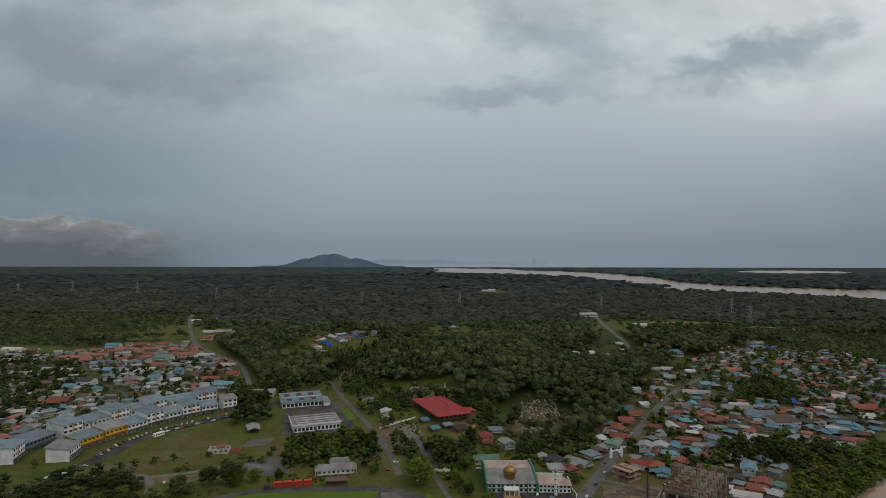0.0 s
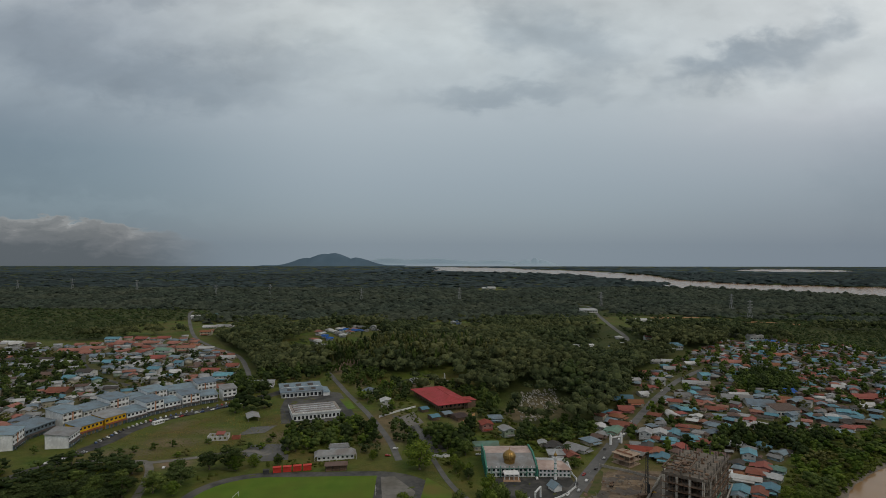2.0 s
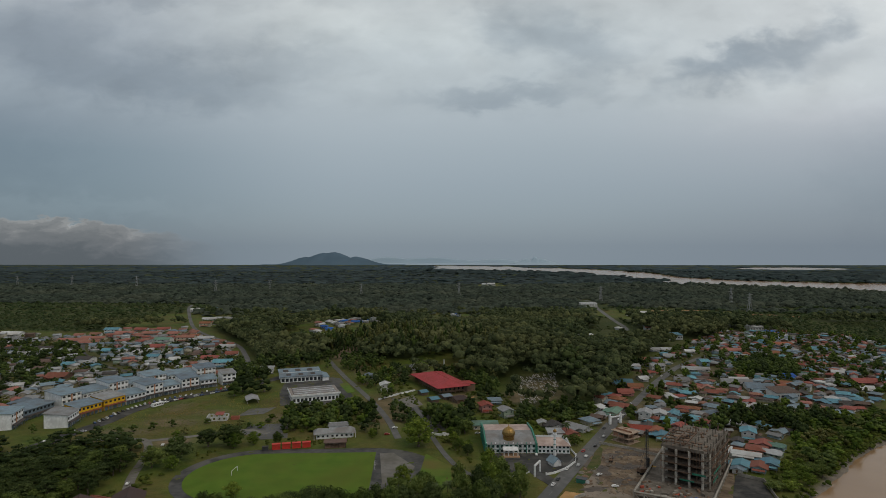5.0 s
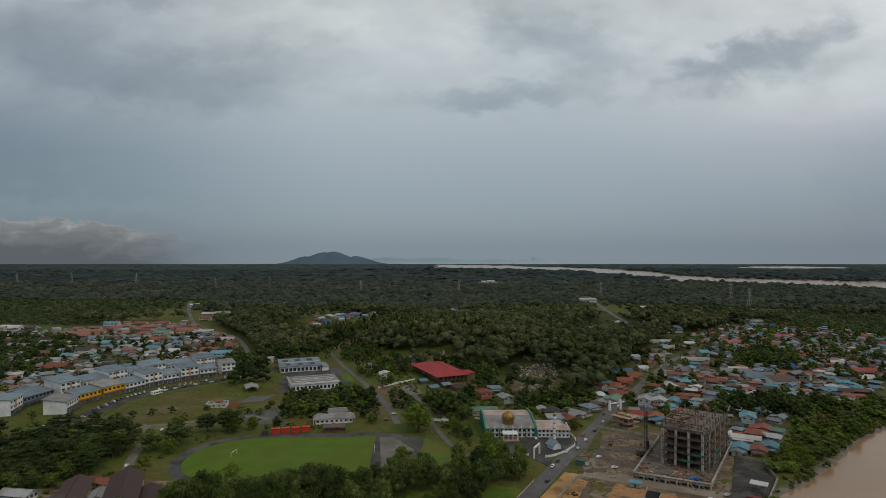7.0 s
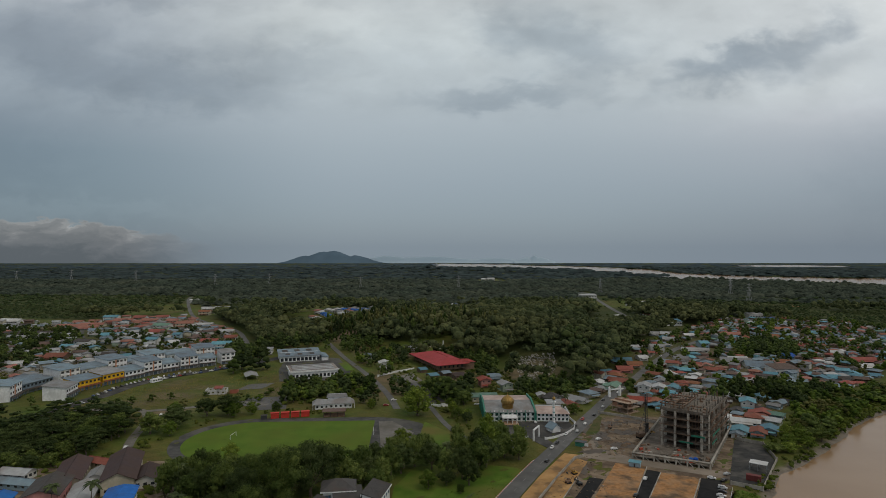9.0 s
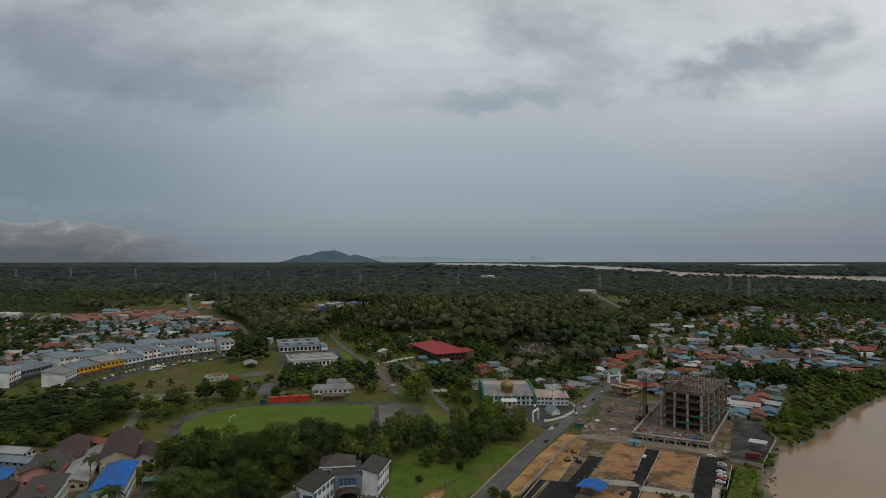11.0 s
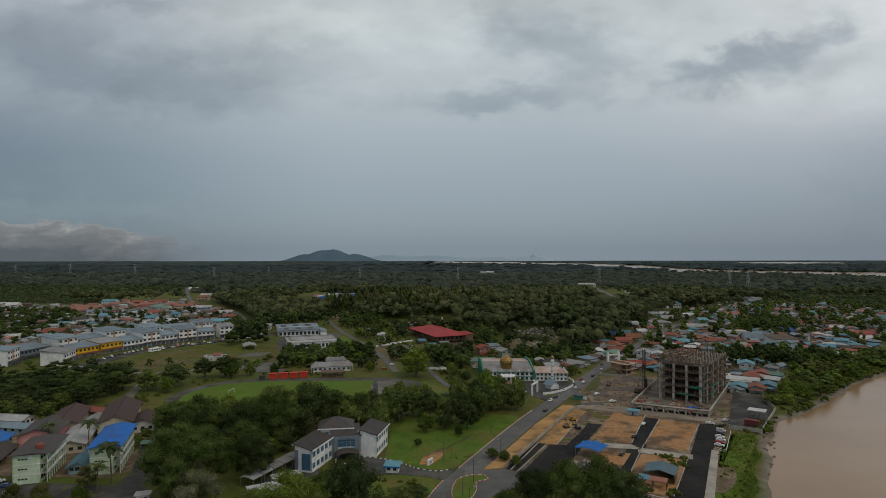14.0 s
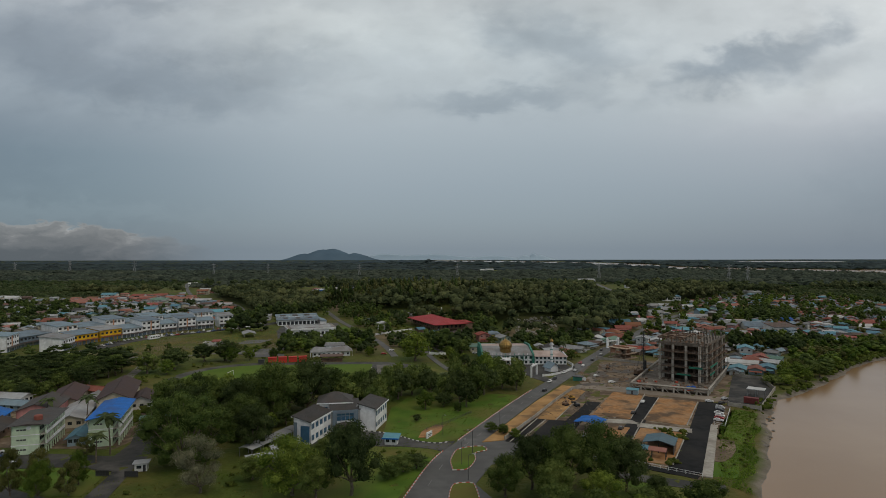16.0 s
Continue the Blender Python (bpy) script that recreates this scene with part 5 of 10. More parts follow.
def build_hall():
    root = thing("community_hall", pose(-27, 561, 0.3, 0, 0, -66), "large timber hall with a bright red hipped roof", "hall")
    L, Wd = 60.0, 27.5
    s = Shape()
    holes = []
    c = [(2, 2), (L - 2, 2), (L - 2, Wd - 2), (2, Wd - 2)]
    for i in range(4):
        holes += wall_run(s, c[i], c[(i + 1) % 4], 1.6, 1, 4.6, (14, 6, 14, 6)[i], 2.2, 2.2, 1.2)
    part("wall", s, WALLS["timber"], root)
    window_parts(root, holes, 2.2, 2.2, M_DARK)
    part("floor", Shape().box(2.31, L - 2.31, 2.31, Wd - 2.31, 1.3, 1.62), WALLS["timber"], root)
    for i in range(15):
        for y in (0.8, Wd - 0.8):
            x = 1 + i * (L - 2) / 14
            part("post", Shape().box(x - 0.2, x + 0.2, y - 0.2, y + 0.2, -0.6, 6.3), WALLS["timber"], root)
    for j in range(1, 7):
        part("post", Shape().box(L - 1.1, L - 0.7, j * Wd / 7, j * Wd / 7 + 0.4, -0.6, 6.3), WALLS["timber"], root)
    crim = ROOF["crimson"]
    part("roof", Shape().add(
        [(-2, -2, 6.3), (L + 2, -2, 6.3), (L + 2, Wd + 2, 6.3), (-2, Wd + 2, 6.3), (12, Wd * 0.60, 9.8), (L - 13, Wd * 0.56, 9.8),
         (-2, -2, 6.0), (L + 2, -2, 6.0), (L + 2, Wd + 2, 6.0), (-2, Wd + 2, 6.0)],
        [(0, 1, 5, 4), (1, 2, 5), (2, 3, 4, 5), (3, 0, 4), (6, 9, 8, 7), (0, 6, 7, 1), (1, 7, 8, 2), (2, 8, 9, 3), (3, 9, 6, 0)]), crim, root, "bright red metal hipped roof")
    part("ridge_cap", Shape().bar((12, Wd * 0.60, 9.82), (L - 13, Wd * 0.56, 9.82), 0.3, 6), crim, root)
    part("wing_roof", Shape().add([(L - 16, Wd + 2.1, 6.6), (L - 2, Wd + 2.1, 6.6), (L - 2, Wd + 9, 6.2), (L - 16, Wd + 9, 6.2), (L - 9, Wd - 5, 8.3), (L - 9, Wd + 4, 8.1)], [(0, 1, 4), (1, 2, 5, 4), (2, 3, 5), (3, 0, 4, 5), (0, 3, 2, 1)]), crim, root)
    part("wing_wall", Shape().box(L - 15, L - 3, Wd - 1.6, Wd + 8, 0, 6.2), WALLS["timber"], root)
    for x, y, w, roof, lab in ((-16, 511, 8, "teal-blue", "small teal-roofed canteen shed"), (-7, 488, 9, "teal-blue", "teal-blue roofed open shed by the hall"), (13, 489, 13, "plum-brown", "low shed with a purple-brown roof"), (3, 497, 9, "blue-grey", "small blue-grey roofed stall by the hall")):
        b = thing("annex_shed", pose(x, y, 0, 0, 0, -60), lab, "shed")
        part("wall", Shape().box(-w / 2, w / 2, -w * 0.35, w * 0.35, 0, 2.8), WALLS["timber"], b)
        part("roof", Shape().gable(-w / 2, w / 2, -w * 0.4, w * 0.4, 2.9, 1.3), ROOF[roof], b)
        part("door", Shape().box(-0.5, 0.5, -w * 0.35 - 0.06, -w * 0.35 - 0.003, 0, 2.05), M_DARK, b)
    flat("paved_yard", [(-42, 500), (-24, 487), (-14, 460), (-3, 430), (4, 412), (-10, 405), (-18, 430), (-32, 470)], M_ASPHALT, 0.10, "grey paved yard in front of the hall", "yard")
    flat("concrete_court", [(-35, 492), (-24, 508), (-14.6, 478), (-26, 466)], M_GRAVEL, 0.16, "pale grey concrete ball court", "court")


build_hall()
low_wall([(-51, 492), (-38, 508), (-23, 523)], 1.5, M_WHITE, "white garden wall beside the hall lane")
low_wall([(-6, 402), (1, 399), (5, 401)], 1.6, M_WHITE, "short white wall at the lane")
low_wall([(-62, 606), (-52, 602), (-43, 597), (-40, 590)], 4.2, paint("red_earth_wall", (0.26, 0.115, 0.065)), "red earth-coloured retaining wall in the trees", t=0.6)

# ---------------------------------------------------------------- white public halls and pavilion


def build_market():
    root = thing("market_hall", pose(-118, 481, 0, 0, 0, 20), "long white hall with a louvred flat roof", "hall")
    shell(root, 37, 27, 1, 5.6, M_WHITE, (12, 8, 10, 8), 1.9, 2.6, 0.9, M_DARK)
    part("roof", Shape().box(-0.8, 37.8, -0.8, 27.8, 5.62, 6.2), paint("stained_flat_roof", (0.27, 0.235, 0.21)), root)
    for i in range(4):
        y = 3 + i * 6.2
        part("roof_monitor", Shape().box(2, 35, y, y + 2.2, 6.21, 6.9), ROOF["pale grey"], root)
        part("gutter", Shape().box(1.5, 35.5, y + 2.5, y + 5.2, 6.21, 6.35), ROOF["brown"] if i % 2 else ROOF["plum-brown"], root)
    part("parapet", Shape().box(-1.0, 38.0, -1.1, -0.81, 5.4, 6.7).box(-1.1, -0.81, -1.1, 28, 5.4, 6.7), M_WHITE, root)
    flat("paved_yard", [(-138, 518), (-126, 475), (-82, 480), (-71, 497), (-84, 537), (-97, 577), (-118, 622), (-136, 622), (-142, 547)], M_ASPHALT, 0.09, "grey paved yard around the market hall", "yard")
    flat("grass_verge", [(-80, 516), (-74, 520), (-86, 554), (-93, 550)], M_LAWN, 0.13, "strip of grass in the paved yard", "verge")
    r2 = thing("depot_hall", pose(-146, 553, 0, 0, 0, 19), "long white hall with stepped blue-grey roofs", "hall")
    shell(r2, 36, 24, 1, 5.4, M_WHITE, (10, 6, 8, 6), 2.6, 3.0, 0.6, M_DARK)
    part("roof_front", Shape().shed(0, 36, 0, 10, 5.6, 1.0, over=1.4), ROOF["blue-grey"], r2)
    part("roof_back", Shape().shed(0, 36, 11.4, 24, 6.8, 1.2, over=1.2), ROOF["blue-grey"], r2)
    part("clerestory", Shape().box(0.5, 35.5, 10.9, 11.3, 5.41, 7.0), M_WHITE, r2)
    part("roof_wing", Shape().slab([(36.8, -3.4, 4.2), (43.5, -3.4, 3.6), (43.5, 18, 3.6), (36.8, 18, 5.2)], 0.2), ROOF["blue-grey"], r2, "sloping blue-grey side roof")
    part("wing_wall", Shape().box(37, 43, -2.6, 17.5, 0, 3.2), M_WHITE, r2)
    for k in range(3):
        part("skylight", Shape().slab([(5 + k * 11, 2.0, 6.02), (9 + k * 11, 2.0, 6.02), (9 + k * 11, 7.6, 6.56), (5 + k * 11, 7.6, 6.56)], 0.06), ROOF["dark grey"], r2)
        part("skylight", Shape().slab([(3 + k * 11, 14.0, 7.22), (8 + k * 11, 14.0, 7.22), (8 + k * 11, 20.5, 7.86), (3 + k * 11, 20.5, 7.86)], 0.06), ROOF["dark grey"], r2)
    r3 = thing("long_shed", pose(-205, 590, 0, 0, 0, 8), "long low white shed half hidden by trees", "shed")
    shell(r3, 40, 11, 1, 4.2, M_WHITE, (12, 3, 10, 3), 1.8, 1.6, 1.2)
    part("roof", Shape().shed(0, 40, 0, 11, 4.3, 1.0), ROOF["pale grey"], r3)
    pv = thing("clubhouse", pose(-81, 392.5, 0, 0, 0, 12), "low white clubhouse with grey stepped hip roofs", "clubhouse")
    shell(pv, 24, 10, 1, 3.2, M_WHITE, (8, 3, 6, 3), 1.4, 1.3, 1.0, M_DARK)
    s = Shape().add([(-1.6, -1.6, 3.2), (12, -0.6, 3.5), (25.6, -1.6, 3.2), (25.6, 9.2, 3.2), (-1.6, 9.2, 3.2), (1.5, 4, 6.2), (12, 4, 5.2), (22.5, 4, 6.2)], [(0, 1, 6, 5), (1, 2, 7, 6), (2, 3, 7), (3, 4, 5, 6, 7), (4, 0, 5), (0, 4, 3, 2, 1)])
    part("roof", s, ROOF["grey"], pv, "grey roof with raised ends")
    s = Shape().slab([(7.5, 6.2, 6.0), (21.5, 6.2, 6.0), (20.5, 9.4, 7.6), (8.5, 9.4, 7.6)], 0.2)
    s.slab([(8.5, 9.4, 7.6), (20.5, 9.4, 7.6), (21.5, 12.6, 6.0), (7.5, 12.6, 6.0)], 0.2)
    part("upper_roof", s, ROOF["grey"], pv)
    part("upper_wall", Shape().box(8.5, 20.5, 6.8, 12, 3.3, 5.8), M_WHITE, pv)
    part("ridge_cap", Shape().bar((8.4, 9.4, 7.62), (20.6, 9.4, 7.62), 0.16, 5), ROOF["white"], pv)
    for x in (-1.2, 3.4, 8.0, 12.6, 17.2, 21.8, 25.2):
        part("veranda_post", Shape().box(x - 0.12, x + 0.12, -1.4, -1.16, 0, 3.15), M_WHITE, pv)
    gs = thing("grandstand", pose(-72, 374.5, 0, 0, 0, 8), "small dark timber grandstand with a rusty roof", "grandstand")
    for k in range(4):
        part("step", Shape().box(0, 13, 0.5 + k * 0.9, 4.2, k * 0.45, (k + 1) * 0.45), M_FORM, gs)
    for x in (0.2, 4.4, 8.6, 12.8):
        part("post", Shape().box(x - 0.1, x + 0.1, 0.2, 0.4, 0, 3.6), M_DARK, gs)
        part("post", Shape().box(x - 0.1, x + 0.1, 4.3, 4.5, 0, 4.1), M_DARK, gs)
    part("roof", Shape().shed(0, 13, 0, 4.6, 3.7, 0.5), ROOF["brown"], gs)
    for k in range(4):
        ct = thing("container_stall", pose(-103.5 + k * 5.9, 371.6 + k * 1.35, 0, 0, 0, 13), "bright red container stall beside the running track", "container", group="red stalls")
        part("box", Shape().box(0, 4.9, 0, 2.6, 0.15, 3.3), M_RED, ct)
        for i in range(9):
            part("rib", Shape().box(0.3 + i * 0.51, 0.42 + i * 0.51, -0.06, -0.003, 0.3, 3.1), M_RED, ct)
        part("roof", Shape().box(-0.12, 5.02, -0.3, 2.8, 3.31, 3.45), M_RED, ct)
        part("skid", Shape().box(0, 4.9, 0.2, 0.5, 0, 0.149).box(0, 4.9, 2.1, 2.4, 0, 0.149), M_DARK, ct)
    dk = thing("dark_stall", pose(-109, 369.8, 0, 0, 0, 13), "small dark stall beside the red ones", "stall")
    part("box", Shape().box(0, 3.6, 0, 2.4, 0, 2.4), M_DARK, dk)
    part("roof", Shape().box(-0.2, 3.8, -0.2, 2.6, 2.41, 2.5), ROOF["dark grey"], dk)
    ru = thing("derelict_house", pose(-167, 432, 0, 0, 0, 8), "roofless ruined white house on the meadow", "ruin")
    s = Shape()
    wall_run(s, (0, 0), (14, 0), 0, 1, 3.2, 4, 1.6, 1.6, 0.9)
    wall_run(s, (14, 0), (14, 9), 0, 1, 2.6, 3, 1.2, 1.3, 0.9)
    wall_run(s, (14, 9), (0, 9), 0, 1, 3.0, 4, 1.4, 1.6, 0.9)
    wall_run(s, (0, 9), (0, 0), 0, 1, 3.4, 2, 1.4, 1.6, 0.9)
    s.box(7, 7.25, 0.31, 8.69, 0, 2.4)
    part("wall", s, WALLS["white"], ru)
    part("roof_remnant", Shape().slab([(5, 3, 3.7), (11, 3, 3.7), (11, 9.5, 4.3), (5, 9.5, 4.3)], 0.2), ROOF["rust-red"], ru)
    r2_ = thing("brick_ruin", pose(-151, 436, 0, 0, 0, 8), "low red brick remains of an outbuilding", "ruin")
    part("wall", Shape().box(0, 5.5, 0, 0.3, 0, 2.4).box(0, 0.3, 0.301, 4, 0, 2.2).box(5.2, 5.5, 0.301, 4, 0, 2.4).box(0.301, 5.199, 3.7, 4, 0, 2.0), paint("old_brick", (0.34, 0.11, 0.07)), r2_)
    sh = thing("meadow_shelter", pose(-152, 488, 0, 0, 0, 22), "open shelter with a pale grey roof on the meadow", "shelter")
    part("roof", Shape().gable(-4.5, 4.5, -8, 8, 3.0, 1.4), ROOF["pale grey"], sh)
    for x in (-4, 4):
        for y in (-7, 0, 7):
            part("post", Shape().box(x - 0.12, x + 0.12, y - 0.12, y + 0.12, 0, 3.2), M_CONCRETE, sh)
    bus = thing("site_cabin", pose(-222, 469, 0, 0, 0, 62), "white cabin parked beside the street", "cabin")
    part("body", Shape().box(0, 9, 0, 2.6, 0.3, 2.9), M_WHITE, bus)
    part("skid", Shape().box(0, 9, 0.3, 0.6, 0, 0.299).box(0, 9, 2.0, 2.3, 0, 0.299), M_DARK, bus)
    for i in range(4):
        part("window", Shape().box(0.8 + i * 2.1, 2.2 + i * 2.1, -0.05, -0.003, 1.3, 2.2), M_GLASS, bus)


build_market()


# ---------------------------------------------------------------- sports field


def oval(x0, x1, y0, y1, n=28):
    """A stadium outline with a round end at x0 and a straight end at x1."""
    r = (y1 - y0) / 2
    yc, xc = (y0 + y1) / 2, x0 + r
    return [(xc + r * math.cos(a), yc + r * math.sin(a)) for a in np.linspace(math.pi / 2, 3 * math.pi / 2, n)] + [(x1, y0), (x1, y1)]


def stadium(x0, x1, y0, y1, n=24):
    r = (y1 - y0) / 2
    yc = (y0 + y1) / 2
    return [(x0 + r + r * math.cos(a), yc + r * math.sin(a)) for a in np.linspace(math.pi / 2, 3 * math.pi / 2, n)] + [(x1 - r + r * math.cos(a), yc + r * math.sin(a)) for a in np.linspace(-math.pi / 2, math.pi / 2, n)]


def build_field():
    def turned(poly):
        c, s = math.cos(radians(2.5)), math.sin(radians(2.5))
        return [(-85 + (x + 85) * c - (y - 332) * s, 332 + (x + 85) * s + (y - 332) * c) for x, y in poly]
    flat("running_track", turned(stadium(-144.5, 0, 290, 373.5)), M_ASPHALT, 0.10, "worn dark grey running track around the field", "track")
    flat("sports_field", turned(oval(-138, -38, 296, 366)), M_FIELD, 0.16, "bright green mown playing field", "field")
    flat("paved_pad", [(-37, 366), (-29, 367), (-15, 344), (-18, 326), (-31, 318)], M_GRAVEL, 0.145, "pale worn concrete pad beside the playing field", "pad")
    flat("grass_verge", turned([(-12, 300), (4, 300), (6, 340), (-8, 362), (-12, 330)]), M_LAWN, 0.14, "green verge beside the running track", "verge")
    for x, y, r in ((-37.5, 343, 96), (-113.5, 334, 84)):
        g = thing("goal", pose(x, y, 0.16, 0, 0, r), "white football goal on the grass", "goal", group="football goals")
        part("post", Shape().bar((-3.66, 0, 0), (-3.66, 0, 2.44), 0.09, 6), M_WHITE, g)
        part("post", Shape().bar((3.66, 0, 0), (3.66, 0, 2.44), 0.09, 6), M_WHITE, g)
        part("crossbar", Shape().bar((-3.7, 0, 2.44), (3.7, 0, 2.44), 0.09, 6), M_WHITE, g)


build_field()
flat("paved_pad", [(-134, 406), (-133, 424), (-108, 428), (-100, 395), (-117, 392)], M_WETROAD, 0.12, "cracked grey tarmac pad on the meadow", "pad")
flat("paved_pad", [(-150, 446), (-132, 452), (-128, 470), (-146, 466)], M_WETROAD, 0.10, "cracked grey tarmac pad beside the ruin", "pad")

# ---------------------------------------------------------------- building site by the river


def along(a, b, t):
    return (a[0] + (b[0] - a[0]) * t, a[1] + (b[1] - a[1]) * t)


def build_site():
    flat("site_ground", [(20, 226), (62, 302), (72, 308), (92, 360), (104, 378), (140, 375), (168, 350), (128, 262), (80, 182), (64, 197), (40, 214)], M_EARTH2, 0.06, "bare brown earth of the building site", "earth")
    flat("earth_bank", [(16.5, 218.5), (29.5, 245), (45.5, 278), (63, 309), (71, 306), (66, 300.4), (40, 249), (25, 221)], M_SANDY, 0.35, "orange earth bank beside the road", "earth")
    flat("earth_terrace", [(41, 249), (57, 284), (68, 302), (72, 297), (62, 276), (48, 247)], M_SANDY, 0.18, "orange levelled earth terrace", "earth")
    flat("earth_plot", [(65, 255), (85, 295), (99, 291), (79, 248)], M_EARTH, 0.20, "orange earth parking plot", "earth plot")
    flat("earth_plot", [(56, 226), (63, 241), (75, 236), (66, 219)], M_EARTH, 0.20, "orange earth plot beside the blue tarpaulin", "earth plot")
    flat("earth_plot", [(84, 247), (102.5, 283), (118, 275.5), (98, 239)], M_EARTH, 0.20, "orange earth parking plot by the tower", "earth plot")
    flat("earth_plot", [(65, 209), (79, 236), (94, 229), (76, 195), (63.5, 200.5)], M_EARTH, 0.18, "orange earth plot around the blue-roofed shed", "earth plot")
    flat("asphalt_lane", [(24.7, 219.8), (40.4, 249.5), (43.8, 248), (28.2, 217.5)], M_NEWASPHALT, 0.16, "fresh black asphalt lane", "lane")
    flat("asphalt_lane", [(30, 216), (45.5, 247), (52, 246), (64, 268), (68, 277), (74, 275), (62, 252), (55, 238), (40, 207)], M_NEWASPHALT, 0.17, "fresh black asphalt lane", "lane")
    flat("asphalt_lane", [(56, 203), (62.3, 200.8), (103, 283.5), (97.5, 286.5)], M_NEWASPHALT, 0.16, "fresh black asphalt lane between the plots", "lane")
    flat("asphalt_lane", [(72, 190.5), (82.4, 187), (108.8, 240.6), (121, 262), (126.5, 273), (118.6, 276), (94.8, 229.5)], M_NEWASPHALT, 0.16, "fresh black asphalt lane beside the river path", "lane")
    flat("asphalt_lane", [(44, 206), (62.5, 199.5), (81, 186), (79, 183.5), (60, 196), (42, 203)], M_NEWASPHALT, 0.15, "fresh black asphalt lane along the fence", "lane")
    flat("concrete_drive", [(63.5, 249), (78.5, 246.5), (81, 240.5), (64, 243.5)], M_CONCRETE, 0.30, "pale concrete strip across the plots", "strip")
    flat("concrete_drive", [(80, 242.5), (98.2, 234), (96, 228.8), (78, 237)], M_CONCRETE, 0.30, "pale concrete strip across the plots", "strip")
    flat("river_path", [(81.2, 185.6), (83.9, 184.2), (110.2, 238.6), (108, 240)], M_CONCRETE, 0.30, "pale concrete path along the river bank", "path")
    flat("pale_road", [(72, 303), (128, 277), (134, 283), (96, 303), (82, 318), (90, 345), (76, 330)], surface("dusty_track", (0.20, 0.165, 0.13), (0.28, 0.235, 0.19), scale=0.15, rough=0.95, big=(0.16, 0.13, 0.1), big_scale=0.05, coord="World"), 0.12, "dusty pale track between the plots and the tower", "track")
    for a, b in (((64.8, 208.2), (83.6, 247)), ((62.8, 201.6), (64.5, 208)), ((79.2, 248.8), (98.8, 290.6)), ((84.2, 247.6), (102.6, 282.8)), ((76, 195.2), (94.2, 229.2)), ((98.2, 239.2), (117.8, 275.4)), ((28.6, 217.2), (44.4, 247.6)), ((48, 246.5), (62, 275.5)), ((26.5, 219), (41, 249))):
        L = math.hypot(b[0] - a[0], b[1] - a[1])
        n = max(1, int(L / 6))
        root = thing("kerb", pose(0, 0, 0), "pale new concrete kerb beside fresh asphalt", "kerb", group="site kerbs", kind="structure")
        for k in range(n):
            p, q = along(a, b, k / n), along(a, b, (k + 0.98) / n)
            part("kerb_stone", Shape().bar((*p, 0.2), (*q, 0.2), 0.26, 4), M_CONCRETE, root)
    # retaining wall stepping down to the plots
    rw = thing("retaining_wall", pose(0, 0, 0), "stained pale concrete retaining wall below the road", "wall", kind="structure")
    pts = [(25, 221), (32.5, 235), (40, 249), (53, 275), (66.5, 300.5), (72, 304)]
    for a, b in zip(pts, pts[1:]):
        L = math.hypot(b[0] - a[0], b[1] - a[1])
        n = int(L / 3.2) + 1
        for k in range(n):
            p, q = along(a, b, k / n), along(a, b, (k + 0.985) / n)
            u = ((q[0] - p[0]), (q[1] - p[1]))
            l = math.hypot(*u)
            s = Shape()
            hexa(s, p, (u[0] / l, u[1] / l), (-u[1] / l, u[0] / l), 0, l, 0, 0.35, 0, 1.5 + 0.1 * (k % 2))
            part("panel", s, M_CONCRETE, rw)
    # fence along the near edge
    fe = thing("fence", pose(0, 0, 0), "white mesh fence along the edge of the plots", "fence")
    pts = [(42, 203), (62.5, 197.6), (81.2, 184.9)]
    yard = [(109.5, 240.3), (112.2, 236.8), (126.3, 262.6)]
    for a, b in list(zip(pts, pts[1:])) + list(zip(yard, yard[1:])):
        L = math.hypot(b[0] - a[0], b[1] - a[1])
        n = int(L / 2.4)
        for k in range(n + 1):
            p = along(a, b, k / n)
            part("post", Shape().box(p[0] - 0.06, p[0] + 0.06, p[1] - 0.06, p[1] + 0.06, 0, 1.3), M_WHITE, fe)
        for z in (0.55, 1.2):
            part("rail", Shape().bar((*a, z), (*b, z), 0.05, 4), M_WHITE, fe)
    flat("service_lane", [(50, 192), (69.4, 184.5), (85, 178.5), (84, 174.2), (73, 176.4), (67.3, 178.8), (49, 188)], M_ASPHALT, 0.12, "narrow asphalt lane below the site fence", "lane")
    flat("lane_lawn", [(49, 187), (67.3, 178), (73, 175.6), (80, 174), (78, 162), (60, 160), (46, 172)], M_LAWN, 0.10, "bright green lawn below the lane", "lawn")
    # blue tarpaulin shelter
    ta = thing("tarpaulin_shelter", pose(59.5, 235.2, 0, 0, 0, -35), "sagging bright blue tarpaulin shelter on poles", "shelter")
    s = Shape()
    n = 7
    grid = [(-5 + 10 * i / (n - 1), -5 + 10 * j / (n - 1)) for j in range(n) for i in range(n)]
    vs = [(x, y, 4.2 - abs(x) * 0.17 + 0.18 * math.sin(x * 2 + y * 1.7) - 0.15 * math.cos(y * 1.3)) for x, y in grid]
    s.add(vs + [(x, y, z - 0.05) for x, y, z in vs], [(j * n + i, j * n + i + 1, (j + 1) * n + i + 1, (j + 1) * n + i) for j in range(n - 1) for i in range(n - 1)] + [(49 + (j + 1) * n + i, 49 + (j + 1) * n + i + 1, 49 + j * n + i + 1, 49 + j * n + i) for j in range(n - 1) for i in range(n - 1)])
    part("tarpaulin", s, ROOF["bright blue"], ta)
    for x in (-4.6, 4.6):
        for y in (-4.6, 0, 4.6):
            part("pole", Shape().bar((x, y, 0), (x, y, 3.3), 0.07, 6), M_STEEL, ta)
